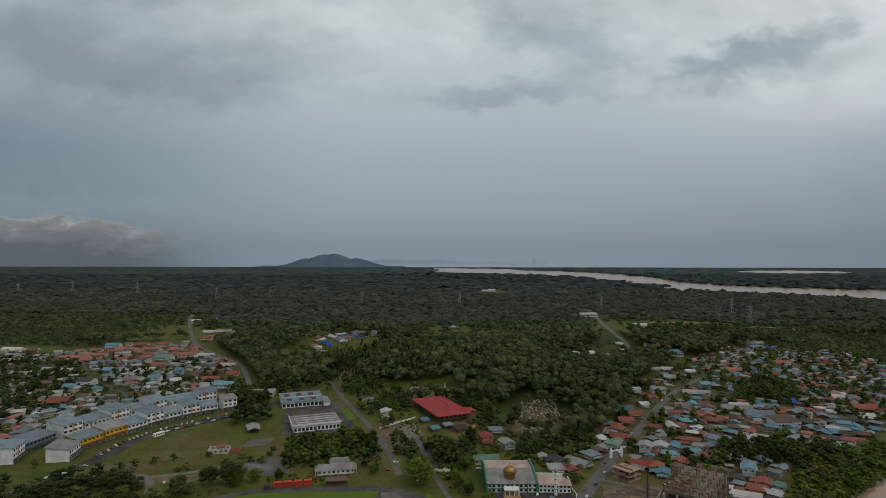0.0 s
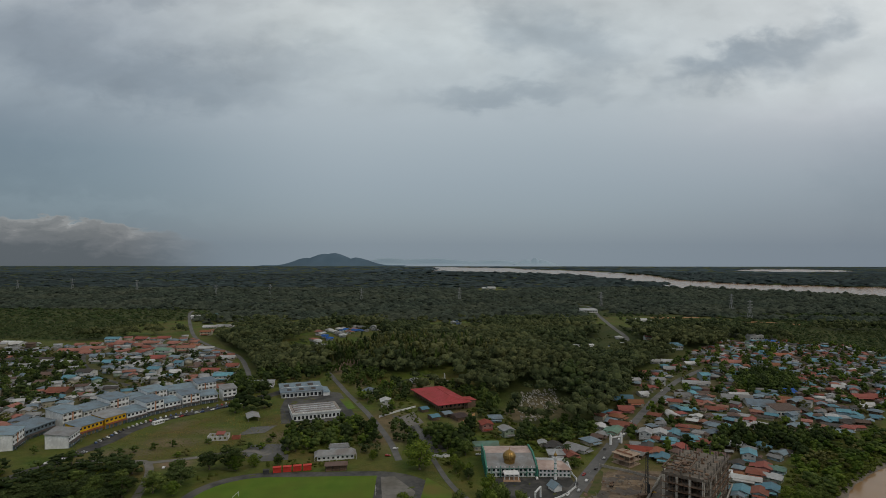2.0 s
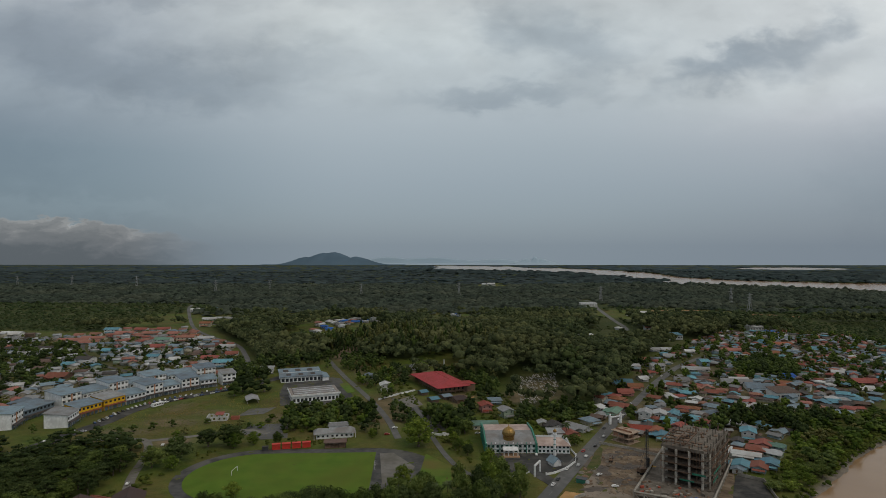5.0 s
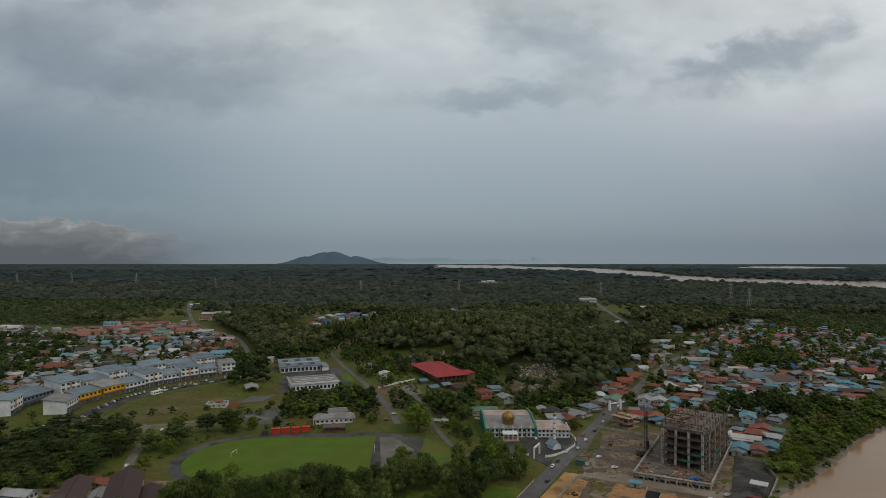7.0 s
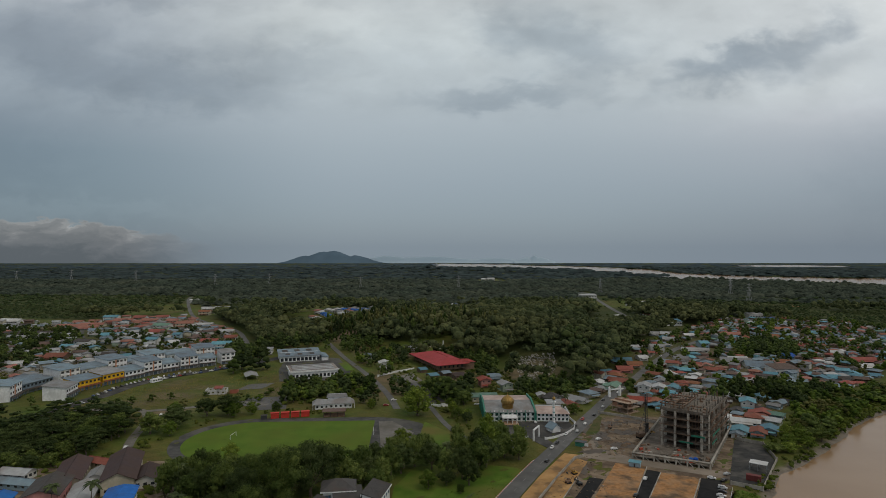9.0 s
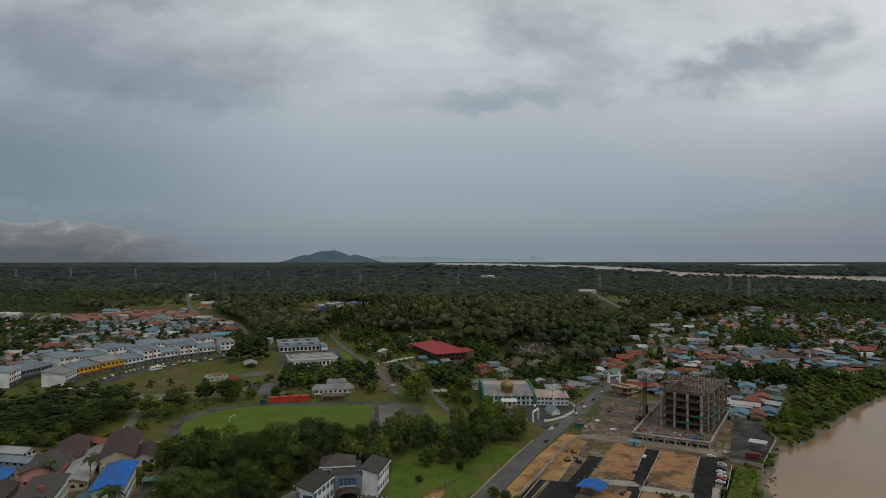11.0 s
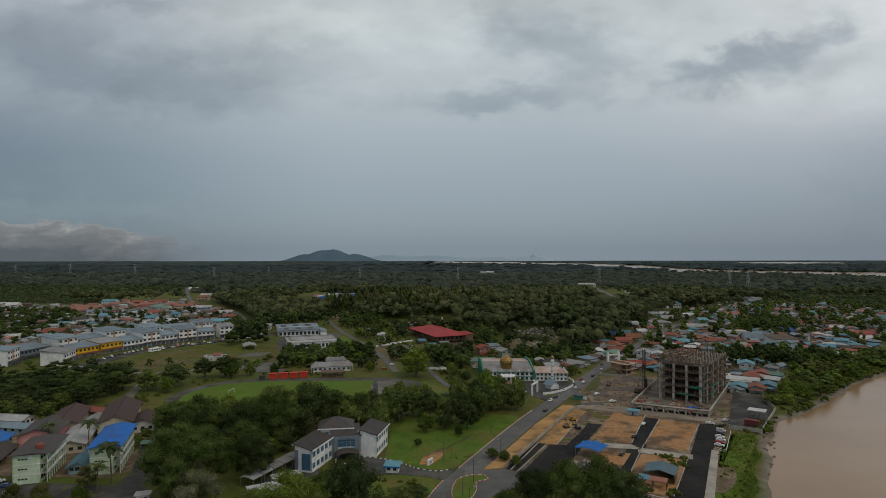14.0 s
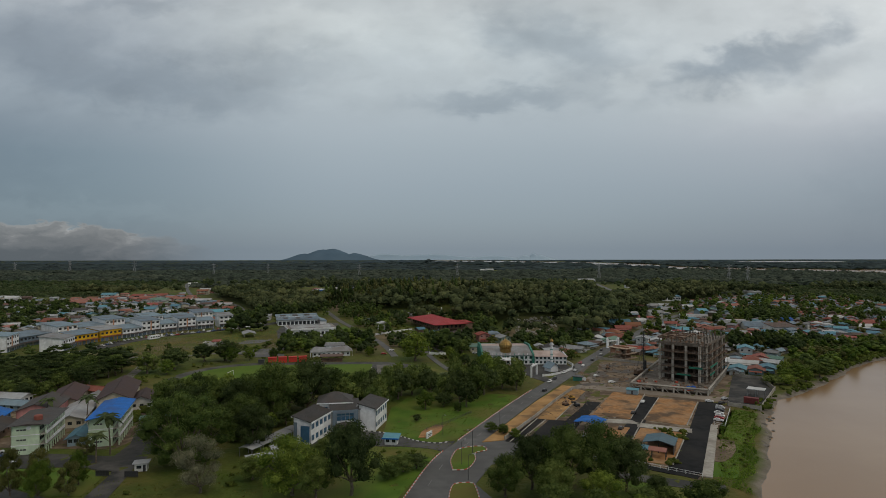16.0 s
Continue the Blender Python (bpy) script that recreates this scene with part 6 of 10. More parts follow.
    for k in range(9):
        st = thing("crate", pose(56 + random.uniform(-7, 1), 222 + random.uniform(-4, 4), 0.17, 0, 0, random.uniform(0, 90)), "grey crate of building material", "crate", group="site materials")
        part("crate_body", Shape().box(-0.9, 0.9, -0.6, 0.6, 0, random.uniform(0.5, 1.6)), random.choice((M_CONCRETE, M_STEEL, M_BLUEGREY)), st)
    # blue-roofed shed with a lean-to
    sh = thing("site_shed", pose(77.5, 210.5, 0.18, 0, 0, -27), "site shed with a dull blue roof and open sides", "shed")
    part("roof", Shape().gable(-4.7, 4.7, -4.4, 4.4, 3.4, 1.1, over=0.5), ROOF["dull blue"], sh)
    part("wall", Shape().box(-4.8, 4.8, 4.3, 4.5, 0, 3.35).box(4.6, 4.8, -4.3, 4.29, 0, 2.9), WALLS["timber"], sh)
    for x in (-4.7, 0, 4.7):
        part("post", Shape().box(x - 0.12, x + 0.12, -4.5, -4.26, 0, 3.4), M_DARK, sh)
    le = thing("lean_to", pose(72.2, 203.3, 0.18, 0, 0, -27), "lean-to with a pink and teal sheet roof", "shed")
    part("roof", Shape().slab([(-4.6, -1.6, 2.5), (4.6, -1.6, 2.5), (4.6, 1.6, 3.0), (-4.6, 1.6, 3.0)], 0.12), ROOF["terracotta"], le)
    part("roof_sheet", Shape().slab([(-4.7, -1.7, 2.56), (-1.2, -1.7, 2.56), (-1.2, 1.7, 3.1), (-4.7, 1.7, 3.1)], 0.04), ROOF["teal-blue"], le)
    for x in (-4.4, 0, 4.4):
        part("post", Shape().box(x - 0.1, x + 0.1, -1.5, -1.3, 0, 2.4), M_DARK, le)
        part("post", Shape().box(x - 0.1, x + 0.1, 1.3, 1.5, 0, 2.8), M_DARK, le)
    # small blue container office
    co = thing("container_office", pose(93, 290.5, 0.2, 0, 0, -27), "pale blue container office on the site", "container")
    co.scale = (0.72, 0.8, 0.8)
    part("box", Shape().box(-3.6, 3.6, -1.6, 1.6, 0.2, 2.7), WALLS["pale blue"], co)
    part("roof", Shape().slab([(-4, -2.2, 2.9), (4, -2.2, 2.9), (4, 2.2, 3.3), (-4, 2.2, 3.3)], 0.1), ROOF["teal-blue"], co)
    part("door", Shape().box(-0.5, 0.5, -1.66, -1.603, 0.2, 2.2), M_DARK, co)
    part("skid", Shape().box(-3.6, 3.6, -1.2, -0.9, 0, 0.199).box(-3.6, 3.6, 0.9, 1.2, 0, 0.199), M_DARK, co)

    def excavator(x, y, r, col, label):
        e = thing("excavator", pose(x, y, 0.18, 0, 0, r), label, "excavator", group="site machines")
        e.scale = (0.66, 0.66, 0.66)
        for s in (-1.2, 1.2):
            part("track", Shape().prism([(-1.9, s - 0.3), (1.9, s - 0.3), (1.9, s + 0.3), (-1.9, s + 0.3)], 0.0, 0.85), M_RUBBER, e)
        part("house", Shape().box(-2.0, 1.3, -1.3, 1.3, 0.95, 1.9), col, e)
        c = part("cab", Shape().box(0.1, 1.5, 0.2, 1.3, 1.91, 3.0), col, e)
        part("cab_window", Shape().box(1.51, 1.53, 0.3, 1.2, 2.0, 2.9).box(0.3, 1.3, 1.31, 1.33, 2.1, 2.9), M_GLASS, c)
        part("boom", Shape().bar((1.2, -0.3, 1.8), (3.8, -0.3, 4.3), 0.3, 4, 0.22), col, e)
        part("stick", Shape().bar((3.7, -0.3, 4.3), (5.6, -0.3, 2.0), 0.2, 4, 0.16), col, e)
        part("bucket", Shape().prism([(5.0, -0.9), (6.0, -0.9), (6.0, 0.3), (5.0, 0.3)], 1.0, 1.9), M_DARK, e)

    Yl = paint("machine_yellow", (0.42, 0.24, 0.04))
    excavator(62, 281, 200, Yl, "yellow excavator on the levelled terrace")
    excavator(57, 270, 30, M_FORM, "dusty brown excavator on the terrace")
    excavator(61.5, 268.5, 110, M_DARK, "dark excavator beside the asphalt")
    excavator(119, 341, 130, Yl, "yellow excavator beside the tower")
    excavator(98, 352, 60, M_FORM, "brown excavator among rubble")
    # piling rig
    rg = thing("piling_rig", pose(110.5, 334, 0.1, 0, 0, 20), "dark piling rig with a tall lattice mast", "rig")
    part("track", Shape().box(-2.5, 2.5, -1.8, -1.0, 0, 0.9), M_RUBBER, rg)
    part("track", Shape().box(-2.5, 2.5, 1.0, 1.8, 0, 0.9), M_RUBBER, rg)
    part("house", Shape().box(-2.6, 1.6, -1.5, 1.5, 1.0, 3.0), M_RUST, rg)
    ms = Shape()
    for x, y in ((2.0, -0.6), (3.2, -0.6), (3.2, 0.6), (2.0, 0.6)):
        ms.bar((x, y, 0.5), (x, y, 24), 0.14, 4)
    for k in range(16):
        z = 0.8 + k * 1.45
        for (xa, ya), (xb, yb) in (((2.0, -0.6), (3.2, -0.6)), ((3.2, -0.6), (3.2, 0.6)), ((3.2, 0.6), (2.0, 0.6)), ((2.0, 0.6), (2.0, -0.6))):
            ms.bar((xa, ya, z), (xb, yb, z + 1.45), 0.07, 3)
    part("mast", ms, M_DARK, rg, "dark steel lattice mast")
    part("hammer", Shape().box(3.3, 4.2, -0.5, 0.5, 3, 8), M_DARK, rg)
    part("stay", Shape().bar((-2.2, 0, 3.0), (2.2, 0, 16), 0.12, 4), M_DARK, rg)
    # rubble and stacks
    random.seed(77)
    for k in range(95):
        t = random.random()
        p = (random.uniform(82, 128), random.uniform(306, 368)) if k < 50 else (random.uniform(70, 84), random.uniform(318, 345))
        if inside(p[0], p[1], [(94, 300), (129, 284), (168, 349), (134, 374)]) or away(p[0], p[1], ROAD_MAIN) < 6:
            continue
        s = random.uniform(0.4, 2.2)
        ob = thing("rubble_heap", pose(p[0], p[1], 0.05, 0, 0, random.uniform(0, 180)), "heap of rubble, timber and earth on the site", "rubble", group="site rubble")
        n = 8
        ring = [(s * (1 + 0.35 * random.random()) * math.cos(a), s * 0.7 * (1 + 0.35 * random.random()) * math.sin(a)) for a in np.linspace(0, 6.283, n, endpoint=False)]
        h = s * random.uniform(0.3, 0.8)
        part("mound", Shape().add([(x, y, 0) for x, y in ring] + [(x * 0.55 + random.uniform(-.2, .2), y * 0.55, h * random.uniform(0.6, 1)) for x, y in ring] + [(0, 0, h)], [(i, (i + 1) % n, n + (i + 1) % n, n + i) for i in range(n)] + [(n + i, n + (i + 1) % n, 2 * n) for i in range(n)]), random.choice((M_EARTH2, M_CONC_DARK, M_FORM, M_EARTH2, M_CONC_DARK)), ob)
    # unfinished two-storey house by the road
    raw = surface("raw_tan_concrete", (0.30, 0.22, 0.16), (0.42, 0.32, 0.24), scale=0.8, big=(0.22, 0.15, 0.11), big_scale=0.25)
    uh = thing("unfinished_house", pose(110.3, 391.8, 0, 0, 0, -52), "unfinished two-storey house of bare brick and concrete", "house")
    for f in range(3):
        part("floor_slab", Shape().box(-1, 13, -1, 11, f * 3.3 - 0.3 if f else 0, f * 3.3 if f else 0.2), raw, uh)
        if f < 2:
            for x in (0, 4, 8, 11.6):
                for y in (0, 5, 9.6):
                    part("column", Shape().box(x, x + 0.4, y, y + 0.4, f * 3.3 + (0.2 if not f else 0), (f + 1) * 3.3 - 0.3), raw, uh)
    br = paint("raw_brick", (0.36, 0.19, 0.12))
    for q in ((0.41, 3.99, 0.1, 0.3, 3.3, 5.6), (4.41, 7.99, 0.1, 0.3, 3.3, 4.6), (0.41, 7.99, 9.7, 9.9, 0.2, 6.2), (8.41, 11.59, 4.2, 4.4, 3.3, 6.2), (0.1, 0.3, 0.41, 4.99, 3.3, 6.0), (0, 12, 3, 3.2, 6.601, 7.6), (4, 4.3, 3.21, 10.5, 6.601, 7.2)):
        part("brick_wall", Shape().box(*q), br, uh)
    # walled storage lot right of the tower
    flat("storage_yard", [(128, 269), (138, 262), (164, 298), (170, 322), (160, 331), (150, 312)], M_OLDASPHALT, 0.24, "dark asphalt storage yard by the river", "yard")
    low_wall([(128.5, 268.5), (139, 261.5), (165, 298), (171, 322), (161, 331)], 1.8, M_CONCRETE, "grey concrete yard wall by the river")
    ws = thing("yard_shelter", pose(149.6, 285.8, 0.24, 0, 0, -35), "open shelter with a white flat roof", "shelter")
    part("roof", Shape().box(-3.8, 3.8, -2.9, 2.9, 3.4, 3.65), ROOF["white"], ws)
    for x in (-3.5, 0, 3.5):
        for y in (-2.6, 2.6):
            part("post", Shape().box(x - 0.12, x + 0.12, y - 0.12, y + 0.12, 0, 3.4), M_STEEL, ws)
    rc = thing("cargo_container", pose(140.6, 272.7, 0.24, 0, 0, -32), "dark red cargo container behind the yard wall", "container")
    part("box", Shape().box(-3, 3, -1.25, 1.25, 0.1, 2.6), paint("maroon_steel", (0.16, 0.035, 0.032)), rc)
    for i in range(9):
        part("rib", Shape().box(-2.8 + i * 0.66, -2.6 + i * 0.66, -1.31, -1.253, 0.2, 2.5), MATS["maroon_steel"], rc)
    for x in (-3.03, 2.8):
        for y in (-1.28, 1.0):
            part("corner_casting", Shape().box(x, x + 0.23, y, y + 0.28, 0, 0.099), M_DARK, rc)
    # gateway over the main road
    ga = thing("road_arch", pose(122, 427.6, 0, 0, 0, 24), "white ceremonial arch with red trim beside the road", "arch")
    for x in (-4.6, 4.6):
        part("pillar", Shape().box(x - 0.7, x + 0.7, -0.7, 0.7, 0, 6.0), M_WHITE, ga)
        part("finial", Shape().lathe([(0.9, 6.0), (0.6, 6.8), (0.15, 7.6)], 8, (x, 0, 0)), M_WHITE, ga)
    part("lintel", Shape().box(-3.89, 3.89, -0.4, 0.4, 4.6, 5.3), M_WHITE, ga)
    low_wall([(99.5, 384), (115, 373.6), (131, 359)], 1.6, M_CONCRETE, "grey concrete wall behind the building site")
    flat("grass_verge", [(97, 383), (99, 374), (91, 348), (79, 326), (73.5, 321), (77.5, 333), (90.5, 362)], M_VERGE, 0.145, "rough olive verge between the road and the site", "verge")
    # dark kiosk at the junction
    kk = thing("junction_kiosk", pose(74, 321, 0, 0, 0, -30), "dark green kiosk with a flat roof at the junction", "kiosk")
    part("wall", Shape().box(-2.4, 2.4, -1.5, 1.5, 0, 2.3), M_GREEN_TRIM, kk)
    part("roof", Shape().box(-2.9, 2.9, -2, 2, 2.31, 2.5), M_DARK, kk)
    part("signboard", Shape().box(2.6, 4.6, -1.55, -1.45, 0.8, 2.4), M_WHITE, kk)


build_site()


def site_litter():
    """Dark churned patches, loose rubble and boards over the site, and rocks on the river mud."""
    wet = surface("churned_wet_earth", (0.052, 0.043, 0.036), (0.095, 0.075, 0.06), scale=0.3, rough=0.7, big=(0.13, 0.10, 0.075), big_scale=0.09, coord="World")
    rng = np.random.default_rng(5)
    for cx, cy, rx, ry in ((99, 322, 11, 5), (88, 338, 6, 9), (104, 345, 9, 6), (84, 352, 5, 8), (96, 362, 8, 5), (112, 366, 8, 4), (78, 312, 7, 3), (66, 288, 5, 6), (136, 276, 7, 4)):
        n = 18
        poly = [(cx + rx * (1 + 0.3 * rng.normal()) * math.cos(t), cy + ry * (1 + 0.3 * rng.normal()) * math.sin(t)) for t in np.linspace(0, 6.283, n, endpoint=False)]
        flat("earth_patch", poly, wet, 0.135, "dark churned wet earth on the building site", "earth", thick=0.1)
    items = {}
    for k in range(560):
        x, y = (rng.uniform(78, 128), rng.uniform(304, 372)) if k < 330 else (rng.uniform(42, 76), rng.uniform(245, 305))
        if inside(x, y, [(94, 300), (129, 284), (168, 349), (134, 374)]) or away(x, y, ROAD_MAIN) < 7 or not inside(x, y, [(30, 232), (62, 302), (74, 312), (92, 360), (104, 378), (140, 375), (128, 290), (60, 240)]):
            continue
        l, w, t = rng.uniform(0.15, 0.65), rng.uniform(0.08, 0.3), rng.uniform(0.05, 0.3)
        s = items.setdefault(k % 4, Shape())
        c, sn = math.cos(rng.uniform(0, 3.14)), math.sin(rng.uniform(0, 3.14))
        s.prism([(x - c * l, y - sn * l), (x + w, y - w), (x + c * l, y + sn * l), (x - w, y + w)], 0.1, 0.15 + t)
    for k, m in enumerate((M_FORM, M_CONC_DARK, M_EARTH2, M_CONCRETE)):
        tagged(new("rubble", items[k].mesh("rubble", m)), "scattered boards, bricks and rubble on the site", "rubble", kind="stuff")
    for k in range(26):
        t = rng.uniform(0, 1)
        p = along((104, 197), (140, 259), t)
        x, y = p[0] + rng.uniform(-2, 3), p[1] + rng.uniform(-2.5, 1)
        r = rng.uniform(0.4, 1.1)
        ob = thing("rock", pose(x, y, -1.25, 0, 0, rng.uniform(0, 360)), "dark rock lying on the river mud", "rock", group="bank rocks")
        v = BLOB[False][0] * r * (1 + rng.normal(0, 0.16, (len(BLOB[False][0]), 1))) * np.array([1.3, 1, 0.7])
        part("stone", Shape().add(v.tolist(), BLOB[False][1].tolist()), M_CONC_DARK, ob)
    flat("bare_patch", [(101.1, 220.8), (104.5, 221.4), (107.3, 219.2), (103.5, 210), (97.9, 201.8), (93, 197.5), (91, 198.6), (95, 208.5)], M_EARTH2, 0.2, "bare brown patch in the bank grass", "earth", thick=0.2)
    flat("bank_lawn", [(84.5, 185.5), (111, 239), (129, 265), (135, 256), (118, 231), (102, 204), (91.5, 184)], M_LAWN, 0.06, "lush green grass on the river bank", "grass")


site_litter()


# ---------------------------------------------------------------- office with garden


def build_office():
    root = thing("office_building", pose(0, 0, 0), "white two-storey office with dark grey roofs and blue glazing", "office")
    G = ROOF["dark grey"]

    def wing(x, y, rz, w, d, floors, fh, bays, roof, z0=0.0, ww=2.2, wh=2.0):
        wg = part("wing", Shape().box(0.35, w - 0.35, 0.35, d - 0.35, z0 + 0.05, z0 + 0.2), M_CONCRETE, root, at=pose(x, y, 0, 0, 0, rz))
        s = Shape()
        c = [(0, 0), (w, 0), (w, d), (0, d)]
        holes = []
        for i in range(4):
            holes += wall_run(s, c[i], c[(i + 1) % 4], z0, floors, fh, bays[i], ww, wh, 1.2)
        part("wall", s, M_WHITE, wg)
        top = z0 + floors * fh
        if roof == "hip":
            if w > d:
                q = Shape().add([(-1, -1, top), (w + 1, -1, top), (w + 1, d + 1, top), (-1, d + 1, top), (d / 2, d / 2, top + 3.0), (w - d / 2, d / 2, top + 3.0)], [(0, 1, 5, 4), (1, 2, 5), (2, 3, 4, 5), (3, 0, 4), (0, 3, 2, 1)])
            else:
                q = Shape().hip(0, w, 0, d, top + 0.2, 2.8, over=1.0)
            part("roof", q, G, wg, "dark grey hip roof")
            part("eaves_board", Shape().box(-1.0, w + 1.0, -1.0, d + 1.0, top - 0.45, top - 0.003), M_WHITE, wg, "white eaves")
        else:
            part("roof", Shape().shed(0, w, 0, d, top + 0.3, 1.6, over=0.6), G, wg, "dark grey sloping roof")
            s2 = Shape()
            for xa in (0, w - 0.3):
                s2.add([(xa, 0, top), (xa + 0.3, 0, top), (xa + 0.3, d, top), (xa, d, top), (xa, 0, top + 0.1), (xa + 0.3, 0, top + 0.1), (xa + 0.3, d, top + 1.5), (xa, d, top + 1.5)], [(0, 3, 2, 1), (4, 5, 6, 7), (0, 1, 5, 4), (1, 2, 6, 5), (2, 3, 7, 6), (3, 0, 4, 7)])
            part("gable_wall", s2, M_WHITE, wg)
        for hx, hy, hz, hr in holes:
            part("window_frame", WIN_OFFICE[0], None, wg, at=pose(hx, hy, hz, 0, 0, hr))
            part("window_pane", WIN_OFFICE[1], None, wg, at=pose(hx, hy, hz, 0, 0, hr))
        return wg

    WIN_OFFICE[0] = frame_lattice([-1.1, -1.0, -0.05, 0.05, 1.0, 1.1], [0, 0.1, 1.9, 2.0], 0.06).mesh("window", M_STEEL)
    WIN_OFFICE[1] = Shape().box(-1.0, 1.0, 0.0, 0.03, 0.1, 1.9).mesh("pane", M_BLUEGLASS)
    # two wings with window fronts to the right, joined by the entrance; a hipped pavilion behind
    wing(-44.3, 216.3, 73.7, 16, 6.8, 2, 4.0, (5, 0, 3, 0), "shed")
    wing(-23.1, 232.8, 79, 15, 6.6, 2, 4.2, (5, 0, 3, 0), "shed")
    wing(-39.8, 231.7, 13, 10.5, 9, 2, 4.05, (0, 0, 0, 0), "shed")
    wing(-45.4, 237.2, 8, 12, 10, 2, 4.9, (3, 2, 3, 2), "hip")
    en = pose(-39.8, 231.7, 0, 0, 0, 13)
    part("entrance_glazing", Shape().box(2.1, 8.4, -0.3, -0.003, 4.2, 7.0), M_BLUEGLASS, root, "blue entrance glazing", at=en)
    part("entrance_frame", Shape().box(0.4, 10.1, -0.9, -0.301, 7.0, 8.2).box(0.4, 2.09, -0.9, -0.301, 0, 7.0).box(8.41, 10.1, -0.9, -0.301, 0, 7.0), M_BLUEGREY, root, at=en)
    for x in (3.66, 5.22, 6.78):
        part("mullion", Shape().box(x - 0.06, x + 0.06, -0.36, -0.303, 4.2, 7.0), M_STEEL, root, at=en)
    part("transom", Shape().box(2.1, 8.4, -0.37, -0.305, 5.9, 6.02), M_STEEL, root, at=en)
    part("entrance_doors", Shape().box(2.6, 7.9, -0.2, -0.004, 0, 3.4), M_DARK, root, "dark recessed entrance doors", at=en)
    cs = Shape()
    for k in range(8):
        a0, a1 = math.pi * k / 8, math.pi * (k + 1) / 8
        cs.slab([(5.25 + 4.5 * math.cos(a1), -7, 2.0 + 1.9 * math.sin(a1)), (5.25 + 4.5 * math.cos(a0), -7, 2.0 + 1.9 * math.sin(a0)), (5.25 + 4.5 * math.cos(a0), -0.91, 2.0 + 1.9 * math.sin(a0)), (5.25 + 4.5 * math.cos(a1), -0.91, 2.0 + 1.9 * math.sin(a1))], 0.15)
    part("canopy", cs, ROOF["dark grey"], root, "curved grey entrance canopy", at=en)
    for x in (0.95, 9.55):
        part("canopy_post", Shape().box(x - 0.15, x + 0.15, -6.8, -6.5, 0, 2.0), M_WHITE, root, at=en)
    part("corner_glazing", Shape().box(-0.12, -0.003, 0.5, 4.0, 0.8, 6.6), M_BLUEGLASS, root, "tall blue corner glazing", at=pose(-44.3, 216.3, 0, 0, 0, 73.7))
    part("corner_panel", Shape().box(-0.1, -0.003, 5.4, 6.7, 0.3, 7.6), M_BLUEGREY, root, at=pose(-44.3, 216.3, 0, 0, 0, 73.7))
    for px, py, pr, pw, pd in ((-44.3, 216.3, 73.7, 16, 6.8), (-23.1, 232.8, 79, 15, 6.6)):
        part("fascia", Shape().box(-0.65, pw + 0.65, pd + 0.61, pd + 0.76, 9.2, 9.9), M_WHITE, root, "white eaves board", at=pose(px, py, 0, 0, 0, pr))
        part("fascia", Shape().box(-0.65, pw + 0.65, -0.74, -0.61, 7.85 + (0.2 if px > -30 else 0), 8.3 + (0.2 if px > -30 else 0)), M_WHITE, root, "white eaves board", at=pose(px, py, 0, 0, 0, pr))
    # drive, kerb, lawn, guard house, sign wall
    flat("garden_lawn", [(-20, 231.5), (-20, 266), (-12, 290), (8, 296), (36, 290), (39.5, 284), (34, 272), (25, 253), (16.5, 238), (6.5, 221.5), (0, 218.6), (-7, 221.4), (-13.5, 227.2)], M_LAWN, 0.10, "garden lawn with brown worn patches", "lawn")
    flat("earth_patch", [(-6.5, 224), (-5.5, 231.6), (-2.5, 236.6), (-0.2, 240.1), (3.1, 239.4), (1.5, 231.5), (-2.3, 224)], M_EARTH, 0.3, "strip of bare orange earth in the lawn", "earth")
    flat("front_lawn", [(-24, 214.4), (-12, 213.9), (-3, 211.9), (0.2, 207), (-4.4, 190), (-8.4, 176), (-12, 164), (-45, 160), (-52, 185)], M_LAWN, 0.10, "green lawn between the drive and the road", "lawn")
    flat("drive", [(-34, 222), (-28, 233), (-19.9, 230), (-13.9, 226.2), (-7.1, 220.3), (0, 217.5), (7, 220.5), (3, 209), (-3, 212.5), (-12, 214.5), (-24, 215)], M_ASPHALT, 0.12, "dark asphalt forecourt drive", "drive")
    line_ = smooth_line([(-36, 222), (-29, 232), (-19.9, 230.2), (-13.9, 226.4), (-7.1, 220.5), (0, 217.7), (5, 219.4)], 1.0)
    kb = thing("drive_kerb", pose(0, 0, 0), "black and white painted kerb along the drive", "kerb", kind="structure")
    for i in range(len(line_) - 1):
        part("kerb_stone", Shape().bar((*line_[i], 0.2), (*(line_[i] * 0.05 + line_[i + 1] * 0.95), 0.2), 0.25, 4), M_LINE if i % 2 else M_DARK, kb)
    gh = thing("guard_house", pose(-18.2, 216.3, 0, 0, 0, -8), "white guard house with a bright blue roof", "guard house")
    shell(gh, 4.4, 3, 1, 2.6, M_WHITE, (2, 1, 2, 1), 1.2, 1.1, 1.0, M_DARK)
    part("roof", Shape().shed(0, 4.4, 0, 3, 2.7, 0.5, over=0.8), ROOF["teal-blue"], gh)
    part("fascia", Shape().box(-0.85, 5.25, -0.95, -0.82, 2.3, 2.75), ROOF["bright blue"], gh)
    sg = thing("sign_wall", pose(-2.6, 224.6, 0, 0, 0, 60), "white entrance sign wall", "sign")
    part("panel", Shape().box(-1.8, 1.8, -0.3, 0.3, 0, 2.2), M_WHITE, sg)
    part("lettering", Shape().box(-1.3, 1.3, -0.33, -0.303, 1.2, 1.5).box(-1.0, 1.0, -0.33, -0.303, 0.7, 0.9), M_DARK, sg, "dark bars of lettering")
